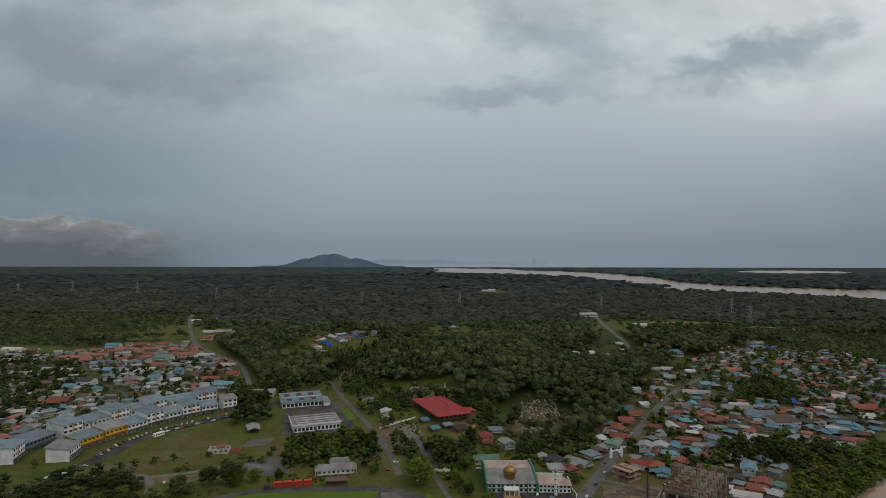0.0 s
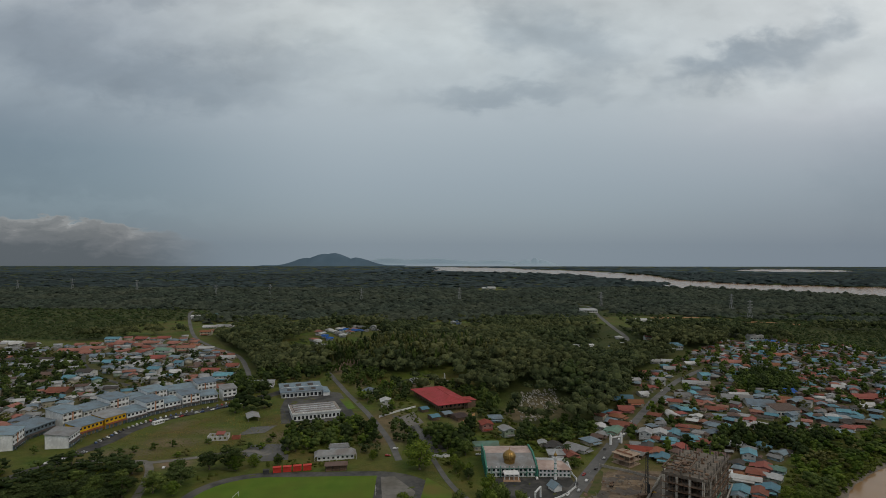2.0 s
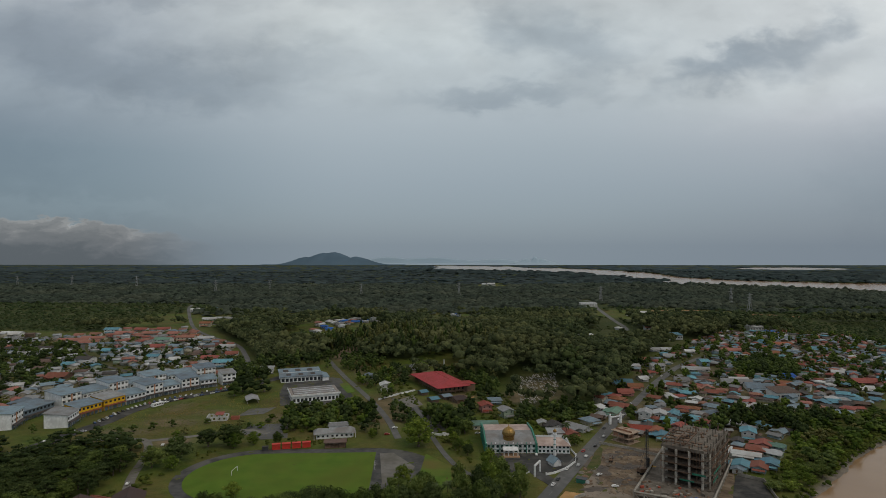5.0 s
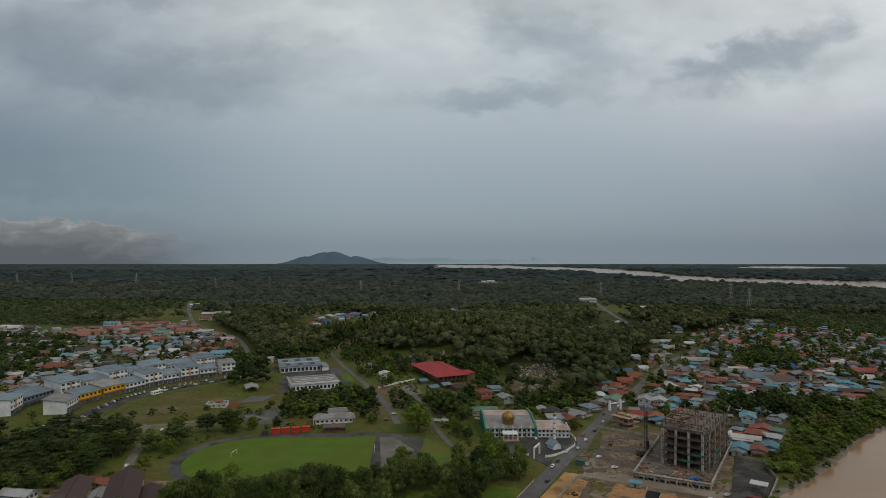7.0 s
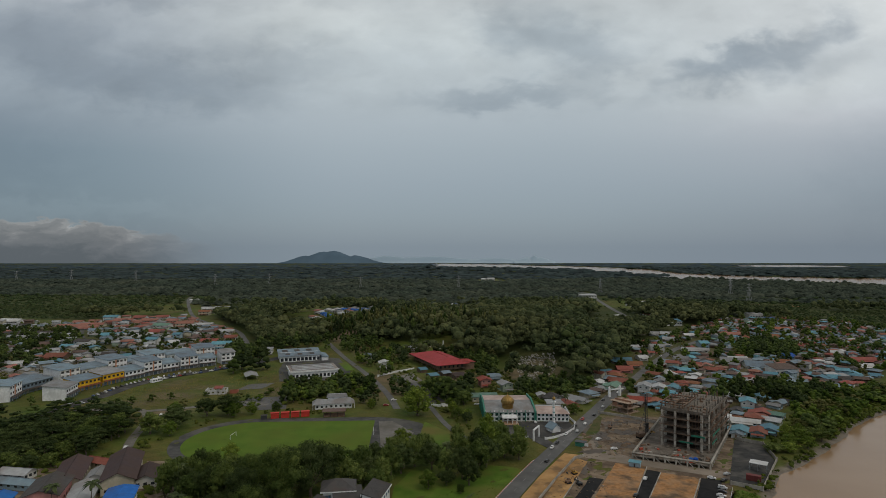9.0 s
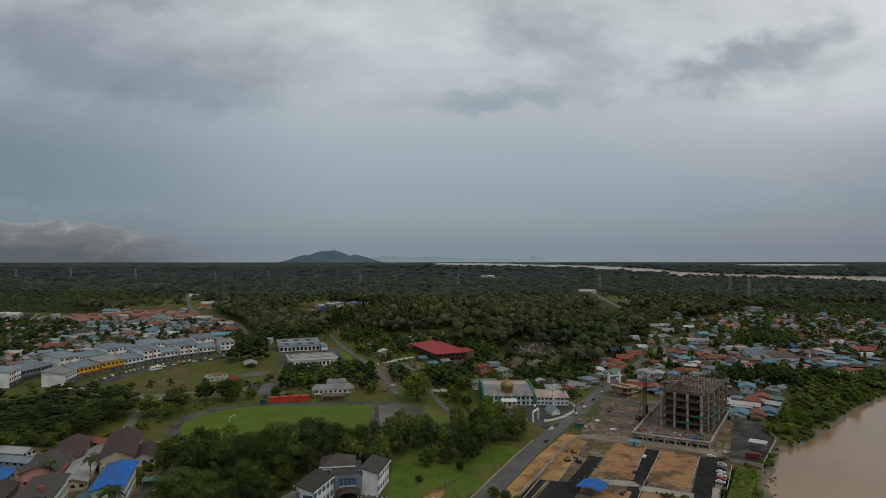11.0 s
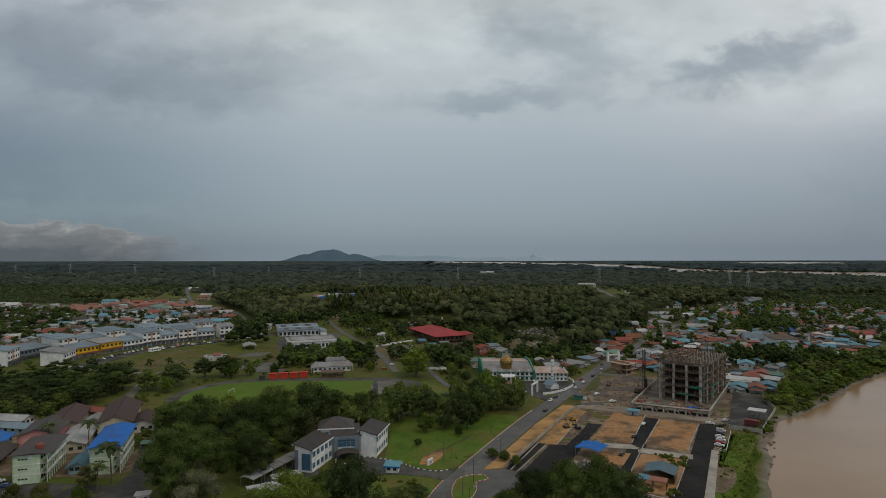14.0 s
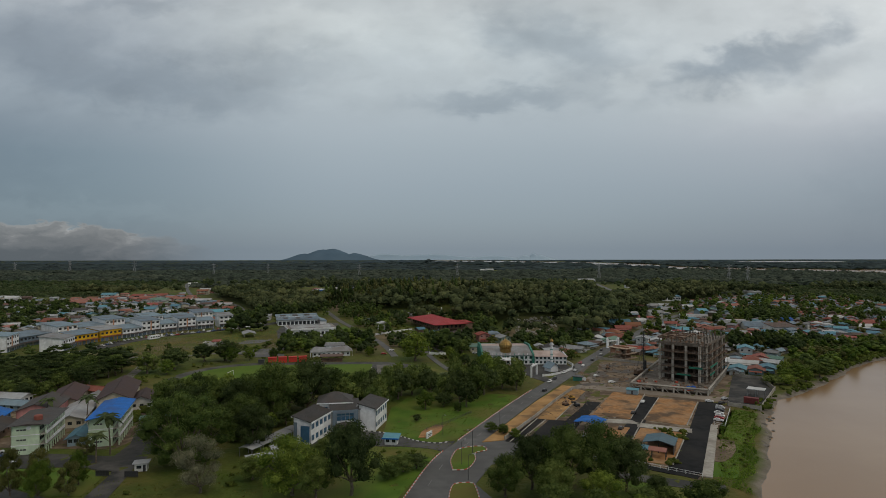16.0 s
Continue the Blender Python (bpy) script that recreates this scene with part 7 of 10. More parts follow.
    for pts in ([(-4.7, 231.5), (-1, 236.2), (3.9, 241.6), (9, 249.5), (15, 258)], [(-3, 278), (5, 280), (13, 282.5)]):
        fe = thing("garden_fence", pose(0, 0, 0), "low dark wire fence on thin posts across the lawn", "fence", kind="structure")
        for a, b in zip(pts, pts[1:]):
            n = max(2, int(math.hypot(b[0] - a[0], b[1] - a[1]) / 1.4))
            for k in range(n):
                p = along(a, b, k / n)
                part("post", Shape().box(p[0] - 0.05, p[0] + 0.05, p[1] - 0.05, p[1] + 0.05, 0.1, 1.3), M_DARK, fe)
            for z in (0.5, 0.85, 1.2):
                part("rail", Shape().bar((*a, z), (*b, z), 0.035, 4), M_DARK, fe)
    flat("parking_yard", [(-64, 199), (-61, 207), (-50, 232), (-45.5, 231), (-41, 214), (-45, 200), (-54, 194)], M_OLDASPHALT, 0.11, "dark asphalt parking yard beside the offices", "yard")
    # covered walkway: row of shallow arched roofs
    for k in range(5):
        a = along((-63.5, 203), (-52.5, 229), (k + 0.5) / 5)
        cw = thing("covered_walkway", pose(a[0], a[1], 0, 0, 0, -23), "covered car bay with a shallow arched grey roof", "carport", group="covered bays")
        arch = [(x, 2.9 + 0.7 * math.cos(x / 2.9 * 1.4)) for x in np.linspace(-2.9, 2.9, 7)]
        ring = [(x, z) for x, z in arch] + [(x, z - 0.1) for x, z in reversed(arch)]
        m = len(ring)
        r = Shape().add([(x, y, z) for y in (-2.6, 2.6) for x, z in ring], [(i, m + i, m + (i + 1) % m, (i + 1) % m) for i in range(m)] + [(j, j + 1, m - 2 - j, m - 1 - j) for j in range(6)] + [(m + j + 1, m + j, 2 * m - 1 - j, 2 * m - 2 - j) for j in range(6)])
        part("roof", r, ROOF["grey"] if k > 1 else ROOF["pale grey"], cw)
        for x in (-2.6, 2.6):
            for y in (-2.2, 2.2):
                part("post", Shape().box(x - 0.1, x + 0.1, y - 0.1, y + 0.1, 0, 2.95), M_STEEL, cw)
    for a in ((-51, 207), (-56, 197), (-49, 198)):
        cw = thing("covered_walkway", pose(a[0], a[1], 0, 0, 0, 30), "car bay with a flat pale grey roof", "carport", group="covered bays")
        part("roof", Shape().slab([(-5, -2, 2.9), (5, -2, 2.9), (5, 2, 3.2), (-5, 2, 3.2)], 0.12), ROOF["pale grey"], cw)
        for x in (-4.6, 4.6):
            part("post", Shape().box(x - 0.1, x + 0.1, -1.7, -1.5, 0, 2.8), M_STEEL, cw)
            part("post", Shape().box(x - 0.1, x + 0.1, 1.5, 1.7, 0, 3.0), M_STEEL, cw)
    # traffic island and junction
    flat("junction", [(8, 212), (24, 232), (36, 220), (30, 206), (18, 196), (12, 180), (18, 165), (-4, 160), (0, 190)], M_WETROAD, 0.13, "grey asphalt road junction", "road")
    isl = [(5.6, 191), (5.0, 200), (7.2, 210), (12, 213.5), (16.6, 213.8), (17.5, 210), (13.5, 207), (13, 200), (10, 192)]
    flat("traffic_island", isl, M_LAWN, 0.30, "grassed traffic island with a painted kerb", "traffic island")
    kb = thing("island_kerb", pose(0, 0, 0), "red and white painted kerb round the island", "kerb", kind="structure")
    lp = smooth_line(isl + [isl[0]], 1.0)
    for i in range(len(lp) - 1):
        part("kerb_stone", Shape().bar((*lp[i], 0.25), (*(lp[i] * 0.05 + lp[i + 1] * 0.95), 0.25), 0.2, 4), M_KERB_RED if i % 2 else M_LINE, kb)
    isl2 = [(3.9, 162), (4.2, 172), (5.4, 179), (8, 180.6), (11.4, 180), (12.4, 171), (12.4, 162)]
    flat("traffic_island", isl2, M_LAWN, 0.30, "small grassed island with a painted kerb", "traffic island")
    kb = thing("island_kerb", pose(0, 0, 0), "red and white painted kerb round the small island", "kerb", kind="structure")
    lp = smooth_line(isl2 + [isl2[0]], 1.0)
    for i in range(len(lp) - 1):
        part("kerb_stone", Shape().bar((*lp[i], 0.25), (*(lp[i] * 0.05 + lp[i + 1] * 0.95), 0.25), 0.2, 4), M_KERB_RED if i % 2 else M_LINE, kb)
    for x, y in ((8.5, 196), (12.5, 207), (10, 183), (24, 230), (2.5, 227)):
        lampp = thing("street_lamp", pose(x, y, 0.2, 0, 0, random.uniform(0, 360)), "slim dark street lamp post", "street lamp", group="street lamps")
        part("pole", Shape().bar((0, 0, 0), (0, 0, 7.5), 0.11, 6, 0.07), M_DARK, lampp)
        part("arm", Shape().bar((0, 0, 7.4), (1.4, 0, 7.8), 0.06, 5), M_DARK, lampp)
        part("lantern", Shape().box(1.2, 1.9, -0.15, 0.15, 7.7, 7.88), M_STEEL, lampp)


WIN_OFFICE = [None, None]
build_office()


# ---------------------------------------------------------------- school


def build_school():
    def block(x, y, rz, w, d, floors, fh, roof, label, flatroof=False):
        r = thing("school_block", pose(x, y, 0, 0, 0, rz), label, "school building", group="school blocks")
        s = Shape()
        c = [(0, 0), (w - 2.2, 0), (w - 2.2, d), (0, d)]
        holes = wall_run(s, c[0], c[1], 0, floors, fh, 0, 1, 1, 1)
        holes += wall_run(s, c[1], c[2], 0, floors, fh, 8, 2.4, 1.5, 1.0)
        wall_run(s, c[2], c[3], 0, floors, fh, 0, 1, 1, 1)
        holes += wall_run(s, c[3], c[0], 0, floors, fh, 8, 2.4, 1.5, 1.0)
        part("wall", s, M_MINT, r)
        window_parts(r, holes, 2.4, 1.5, M_DARK)
        for f in range(1, floors + 1):
            part("gallery", Shape().box(w - 2.19, w, 0, d, f * fh - 0.25, f * fh), M_CONCRETE, r, "open access gallery")
            part("parapet", Shape().box(w - 0.15, w, 0, d, f * fh + 0.001, f * fh + 1.0) if f < floors else Shape().box(w - 0.15, w, 0, d, f * fh - 0.5, f * fh - 0.251), M_WHITE, r)
        for k in range(9):
            yk = 0.1 + k * (d - 0.5) / 8
            part("post", Shape().box(w - 0.5, w - 0.16, yk, yk + 0.35, 0, floors * fh - 0.26), M_MINT, r)
        for f in range(1, floors):
            part("band", Shape().box(-0.08, w - 2.1, -0.1, -0.003, f * fh - 0.2, f * fh + 0.05), M_WHITE, r)
        for f in range(floors):
            for k in range(3):
                xw = 1.6 + k * 1.0
                part("vent_opening", Shape().box(xw, xw + 0.8, -0.06, -0.003, f * fh + 1.5, f * fh + 2.0), M_DARK, r)
        if flatroof:
            part("emblem", Shape().bar((5.2, -0.003, floors * fh - 1.0), (5.2, -0.06, floors * fh - 1.0), 0.7, 20), M_WHITE, r, "round pale emblem")
        top = floors * fh
        if flatroof:
            part("roof", Shape().add([(-1, -1, top), (w + 1, -1, top), (w + 1, d + 1, top), (-1, d + 1, top), (w / 2, -1, top + 0.6), (w / 2, d + 1, top + 0.6)], [(0, 4, 5, 3), (4, 1, 2, 5), (0, 1, 4), (2, 3, 5), (0, 3, 2, 1)]), ROOF[roof], r)
            t = thing("roof_tank", pose(0, 0, 0), "rusty red water tank on the school roof", "tank")
            t.matrix_basis = pose(x, y, 0, 0, 0, rz) @ pose(w * 0.62, 5, top + 0.35)
            part("drum", Shape().lathe([(1.3, 0.0), (1.35, 0.2), (1.35, 1.4), (1.1, 1.7), (0.3, 1.8)], 14), ROOF["rust-red"], t)
        else:
            part("roof", Shape().gable(-0.2, w + 0.2, -1.6, d + 1.6, top + 0.9, 1.0, over=0.5), ROOF[roof], r, "%s metal roof" % roof)
            part("gable_wall", Shape().gable_ends(-0.2, w + 0.1, 0.02, d - 0.02, top, 1.7), M_MINT, r)
            part("roof_strut", Shape().bar((w, -1.8, top + 0.6), (w - 0.3, -0.1, top - 2.5), 0.1, 4), M_WHITE, r)
            part("roof_strut", Shape().bar((0, -1.8, top + 0.6), (0.2, -0.1, top - 2.5), 0.1, 4), M_WHITE, r)
        return r

    block(-121.7, 214.0, 17, 10.0, 25, 3, 3.1, "bright blue", "mint green school block with a bright blue metal roof")
    block(-142.7, 205.4, 17, 10.6, 21, 3, 3.35, "dark grey", "mint green school block with a worn dark roof and tank", flatroof=True)

    def simple(x, y, rz, w, d, h, rise, roof, wall, label, bays=6):
        r = thing("school_hall", pose(x, y, 0, 0, 0, rz), label, "school building", group="school halls")
        s = Shape()
        c = [(-w / 2, -d / 2), (w / 2, -d / 2), (w / 2, d / 2), (-w / 2, d / 2)]
        holes = []
        for i in range(4):
            holes += wall_run(s, c[i], c[(i + 1) % 4], 0, 1, h, (3, bays, 3, bays)[i], 1.5, 1.3, min(1.2, h - 1.7))
        part("wall", s, WALLS[wall], r)
        window_parts(r, holes, 1.5, 1.3, M_DARK, panes=False)
        for hx, hy, hz, hr in holes[:3]:
            part("pane", Shape().box(-0.66, 0.66, 0, 0.02, 0.09, 1.21), M_GLASS, r, at=pose(hx, hy, hz, 0, 0, hr))
        part("gable_wall", Shape().gable_ends(-w / 2, w / 2, -d / 2, d / 2, h, rise), WALLS[wall], r)
        part("roof", Shape().gable(-w / 2, w / 2, -d / 2, d / 2, h + 0.12, rise, over=0.9), ROOF[roof], r)
        part("ridge_cap", Shape().bar((0, -d / 2 - 0.9, h + rise + 0.14), (0, d / 2 + 0.9, h + rise + 0.14), 0.18, 5), ROOF[roof], r)

    simple(-166, 275, 21, 11, 28, 4.6, 2.4, "plum-brown", "cream", "long hall with a plum-brown gable roof")
    simple(-143, 275, 21, 13, 36, 6.2, 3.0, "plum-brown", "cream", "tall assembly hall with a large plum-brown roof")
    simple(-131, 273, 20, 9, 17, 3.8, 2.0, "plum-brown", "white", "low hall with a plum-brown roof and white fascia")
    simple(-162, 252, 17, 13, 21, 6.0, 2.3, "dark grey", "pink", "pink-walled school hall with a dark grey roof")
    simple(-147, 250, 20, 9, 27, 3.6, 1.5, "pale grey", "cream", "low classroom row with a pale grey roof")
    simple(-153.5, 274, 17, 7, 11, 3.4, 1.5, "grey", "white", "small hall with a grey gable roof", 3)
    simple(-160, 291, 70, 6, 18, 3.0, 1.2, "rust-red", "cream", "low shed row with a rusty red roof", 4)
    simple(-192, 277, 80, 7, 14, 3.2, 1.4, "pale grey", "white", "small house with a pale grey roof by the school", 3)
    simple(-184, 266, 78, 6, 30, 3.0, 1.2, "blue-grey", "pale blue", "long blue-walled canteen with a blue-grey roof", 8)
    simple(-178, 245, 17, 9, 12, 3.4, 1.6, "bright blue", "pale blue", "small kitchen block with a bright blue roof", 3)
    simple(-182, 232, 17, 9, 20, 3.4, 1.6, "rust-red", "cream", "classroom row with a rusty red roof", 4)
    simple(-165, 226, 17, 9, 22, 3.4, 1.6, "dark grey", "timber", "dark timber classroom row", 5)
    simple(-129, 222, 17, 5.5, 13, 3.0, 1.2, "teal-blue", "pale blue", "low passage roofed in teal blue", 3)
    flat("school_ground", [(-190, 222), (-150, 214), (-112, 212), (-104, 250), (-122, 298), (-176, 300), (-200, 280)], M_EARTH2, 0.05, "trodden brown earth between the school buildings", "earth")
    flat("school_yard", [(-185, 255), (-168, 262), (-160, 240), (-178, 235)], surface("sandy_yard", (0.22, 0.17, 0.11), (0.29, 0.225, 0.15), scale=0.1, rough=0.95, big=(0.17, 0.125, 0.08), big_scale=0.05, coord="World"), 0.08, "bare sandy school yard", "yard")
    flat("school_drive", [(-91, 160), (-91.3, 171.4), (-94, 186), (-95.5, 193), (-97, 215), (-113, 252), (-121, 250), (-109, 218), (-108, 205), (-126, 207), (-152, 210), (-152, 192), (-115, 195), (-101, 191), (-99.7, 186), (-98, 171.5), (-98, 160)], M_OLDASPHALT, 0.09, "dark asphalt drive beside the school", "drive")
    flat("school_lawn", [(-160, 191.5), (-115, 194), (-102, 190), (-99.4, 172), (-108, 171.4), (-118, 175.6), (-128, 181)], M_LAWN, 0.10, "green lawn in front of the school", "lawn")
    flat("front_road", [(-170, 194), (-128.2, 180), (-117.5, 174.6), (-108, 170.4), (-97, 168), (-60, 168), (-58, 162), (-96, 161), (-114, 163), (-128, 168), (-170, 182)], M_ASPHALT, 0.11, "asphalt road in front of the school", "road")
    hut = thing("gate_hut", pose(-92.2, 192, 0.09, 0, 0, 15), "small white gate hut with a flat roof", "hut")
    part("wall", Shape().box(-1.8, 1.8, -1.4, 1.4, 0, 2.5), M_WHITE, hut)
    part("roof", Shape().box(-2.4, 2.4, -2, 2, 2.51, 2.75), ROOF["pale grey"], hut)
    part("window", Shape().box(-1.2, 0.2, -1.45, -1.403, 1.0, 1.9), M_GLASS, hut)
    part("door", Shape().box(0.6, 1.4, -1.45, -1.403, 0, 2.05), M_DARK, hut)
    for x0, y0, x1, y1 in ((-103.6, 186.7, -99.7, 186.7), (-94.4, 186, -90.4, 186)):
        gt = thing("sliding_gate", pose(0, 0, 0), "black steel gate at the school entrance", "gate", group="school gates")
        part("gate_panel", Shape().box(x0, x1, y0 + 0.05, y0 + 0.1, 0.3, 1.8), M_DARK, gt)
        n = 9
        for k in range(n):
            p = along((x0, y0), (x1, y1), k / (n - 1))
            part("bar", Shape().box(p[0] - 0.08, p[0] + 0.08, p[1] - 0.04, p[1] + 0.04, 0.08, 2.0), M_DARK, gt)
        part("rail", Shape().bar((x0, y0, 0.4), (x1, y1, 0.4), 0.09, 4), M_DARK, gt)
        part("rail", Shape().bar((x0, y0, 1.9), (x1, y1, 1.9), 0.09, 4), M_DARK, gt)
    cp = thing("carport", pose(-112, 244, 0, 0, 0, 20), "long carport with a dark flat roof", "carport")
    part("roof", Shape().box(-6, 6, -2.5, 2.5, 2.7, 2.9), ROOF["green"], cp)
    for x in (-5.6, 0, 5.6):
        part("post", Shape().box(x - 0.1, x + 0.1, -2.2, -2.0, 0, 2.7), M_STEEL, cp)


build_school()
flat("earth_court", [(15.2, 486), (26.8, 505), (24.7, 470.8), (20.8, 458.8)], M_SANDY, 0.2, "sandy orange yard behind the hall", "earth")
flat("earth_cut", [(50.3, 558.2), (55, 569), (59, 576), (58.5, 556), (56.8, 538.2), (50.4, 541.4)], M_EARTH, 0.6, "bare orange earth cutting on the slope", "earth", thick=1.0)
for i_, (xa, ya, xb, yb) in enumerate(((395, 1150, 490, 1158), (545, 1090, 575, 1092), (580, 1080, 596, 1082), (612, 1060, 625, 1062))):
    flat("earth_strip", [(xa, ya), (xb, yb), (xb, yb + 14), (xa, ya + 14)], M_EARTH, 0.9, "strip of freshly dug orange earth on the meadow", "earth")

# ---------------------------------------------------------------- what already stands, so that nothing grows through it
TAKEN = []


def note_footprints():
    bpy.context.view_layer.update()
    TAKEN.clear()
    skip = ("rubble", "wall", "kerb", "fence", "crate", "building material", "goal", "street lamp")
    for ob in scene.objects:
        if ob.parent or ob.type != "EMPTY" or ob.get("category") in skip:
            continue
        inv = ob.matrix_world.inverted()
        lo, hi = [1e9, 1e9], [-1e9, -1e9]
        for c in ob.children:
            if c.type != "MESH":
                continue
            m = inv @ c.matrix_world
            for corner in c.bound_box:
                p = m @ Vector(corner)
                for i in (0, 1):
                    lo[i], hi[i] = min(lo[i], p[i]), max(hi[i], p[i])
        if lo[0] < 1e8:
            TAKEN.append((inv, lo, hi, ob.matrix_world.translation.copy()))


def is_free(x, y, margin):
    p = Vector((x, y, 0))
    for inv, lo, hi, o in TAKEN:
        q = inv @ p
        if lo[0] - margin < q.x < hi[0] + margin and lo[1] - margin < q.y < hi[1] + margin:
            return False
    return True


def join_stuff(name, items, label, category):
    """Many alike things far off as one object: (mesh, matrix, material) each."""
    V, LV, LS, MI, mats = [], [], [], [], []
    nv = nl = 0
    cache = {}
    for me, m, mat in items:
        if me.name not in cache:
            co = np.empty(len(me.vertices) * 3, np.float32)
            me.vertices.foreach_get("co", co)
            lv = np.empty(len(me.loops), np.int32)
            me.loops.foreach_get("vertex_index", lv)
            ls = np.empty(len(me.polygons), np.int32)
            me.polygons.foreach_get("loop_start", ls)
            cache[me.name] = (co.reshape(-1, 3), lv, ls)
        co, lv, ls = cache[me.name]
        M = np.array(m)
        V.append(co @ M[:3, :3].T + M[:3, 3])
        LV.append(lv + nv)
        LS.append(ls + nl)
        if mat not in mats:
            mats.append(mat)
        MI.append(np.full(len(ls), mats.index(mat), np.int32))
        nv += len(co)
        nl += len(lv)
    me = bpy.data.meshes.new(name)
    me.vertices.add(nv)
    me.vertices.foreach_set("co", np.concatenate(V).astype(np.float32).ravel())
    me.loops.add(nl)
    me.loops.foreach_set("vertex_index", np.concatenate(LV))
    LS = np.concatenate(LS)
    me.polygons.add(len(LS))
    me.polygons.foreach_set("loop_start", LS)
    me.polygons.foreach_set("material_index", np.concatenate(MI))
    for mat in mats:
        me.materials.append(mat)
    me.update(calc_edges=True)
    return tagged(new(name, me), label, category, kind="stuff")


# ---------------------------------------------------------------- village houses


def house_template(kind):
    """Parts of one kind of house as meshes, in its own coordinates, ridge along y."""
    w, d, h, rise = {"gable": (7.5, 10, 2.7, 1.3), "hip": (9, 10, 2.8, 1.7), "long": (7, 16, 2.7, 1.2), "two": (8, 10, 5.6, 1.5), "cross": (7.5, 11, 2.8, 1.4), "small": (5, 6.5, 2.4, 1.0)}[kind]
    P = []
    z0 = 0.5
    wall = Shape()
    c = [(-w / 2, -d / 2), (w / 2, -d / 2), (w / 2, d / 2), (-w / 2, d / 2)]
    holes = []
    fl = 2 if kind == "two" else 1
    for i in range(4):
        holes += wall_run(wall, c[i], c[(i + 1) % 4], z0, fl, h / fl, (2, 3, 2, 3)[i] if kind != "small" else (1, 1, 1, 1)[i], 1.3, 1.0, 0.9, 0.2)
    wall.box(-w / 2 + 0.05, w / 2 - 0.05, -d / 2 + 0.05, d / 2 - 0.05, -0.4, z0)
    if kind != "hip":
        wall.gable_ends(-w / 2, w / 2, -d / 2, d / 2, z0 + h, rise)
    P.append(("wall", wall.mesh("wall", WALLS["white"])))
    roof = Shape()
    if kind == "hip":
        roof.hip(-w / 2, w / 2, -d / 2, d / 2, z0 + h + 0.1, rise, over=1.2)
    else:
        roof.gable(-w / 2, w / 2, -d / 2, d / 2, z0 + h + 0.1, rise, over=1.1)
    if kind == "cross":
        roof.slab([(w / 2 + 0.2, -3.5, 3.1), (w / 2 + 5.4, -3.5, 2.5), (w / 2 + 5.4, 3.5, 2.5), (w / 2 + 0.2, 3.5, 3.1)], 0.15)
    if kind in ("gable", "long"):
        roof.slab([(-w / 2 - 4.6, -d * 0.3, 2.3), (-w / 2 - 1.0, -d * 0.3, 2.9), (-w / 2 - 1.0, d * 0.42, 2.9), (-w / 2 - 4.6, d * 0.42, 2.3)], 0.12)
    P.append(("roof", roof.mesh("roof", ROOF["grey"])))
    if kind in ("gable", "long", "two", "hip"):
        P.append(("porch_roof", Shape().slab([(-w / 2 + 0.5, -d / 2 - 3.4, 2.3), (w / 2 - 0.5, -d / 2 - 3.4, 2.3), (w / 2 - 0.5, -d / 2 - 1.3, 2.75), (-w / 2 + 0.5, -d / 2 - 1.3, 2.75)], 0.12).mesh("porch_roof", ROOF["grey"])))
        for x in (-w / 2 + 0.6, w / 2 - 0.75):
            P.append(("porch_post", Shape().box(x, x + 0.15, -d / 2 - 3.3, -d / 2 - 3.15, 0, 2.2).mesh("porch_post", M_CONCRETE)))
    if kind == "cross":
        P.append(("carport_wall", Shape().box(w / 2 + 5.0, w / 2 + 5.2, -3.2, 3.2, 0, 2.38).mesh("carport_wall", M_CONCRETE)))
    P.append(("door", Shape().box(-0.5, 0.5, -d / 2 - 0.07, -d / 2 - 0.004, z0, z0 + 2.05).mesh("door", WALLS["timber"])))
    pane = Shape().box(-0.65, 0.65, -0.02, 0.02, 0, 1.0).mesh("window", M_GLASS)
    wins = [(pane, pose(x, y, z, 0, 0, r)) for x, y, z, r in holes]
    box = Shape().box(-w / 2, w / 2, -d / 2, d / 2, -0.4, z0 + h)
    if kind != "hip":
        box.gable_ends(-w / 2, w / 2, -d / 2, d / 2, z0 + h, rise)
    return P, wins, max(w, d) / 2, box.mesh("wall", WALLS["white"])


KINDS = {k: house_template(k) for k in ("gable", "hip", "long", "two", "cross", "small")}
HOUSES = []


HOUSE_LIST = []
NEAR_HOUSES = 215


def house(kind, x, y, rz, roof, wall, group, z=None, windows=4):
    HOUSE_LIST.append((kind, x, y, rz, roof, wall, group, windows))
    HOUSES.append((x, y, KINDS[kind][2] * (0.76 if group == "riverside village" else 0.88 if "village" in group else 1.0)))


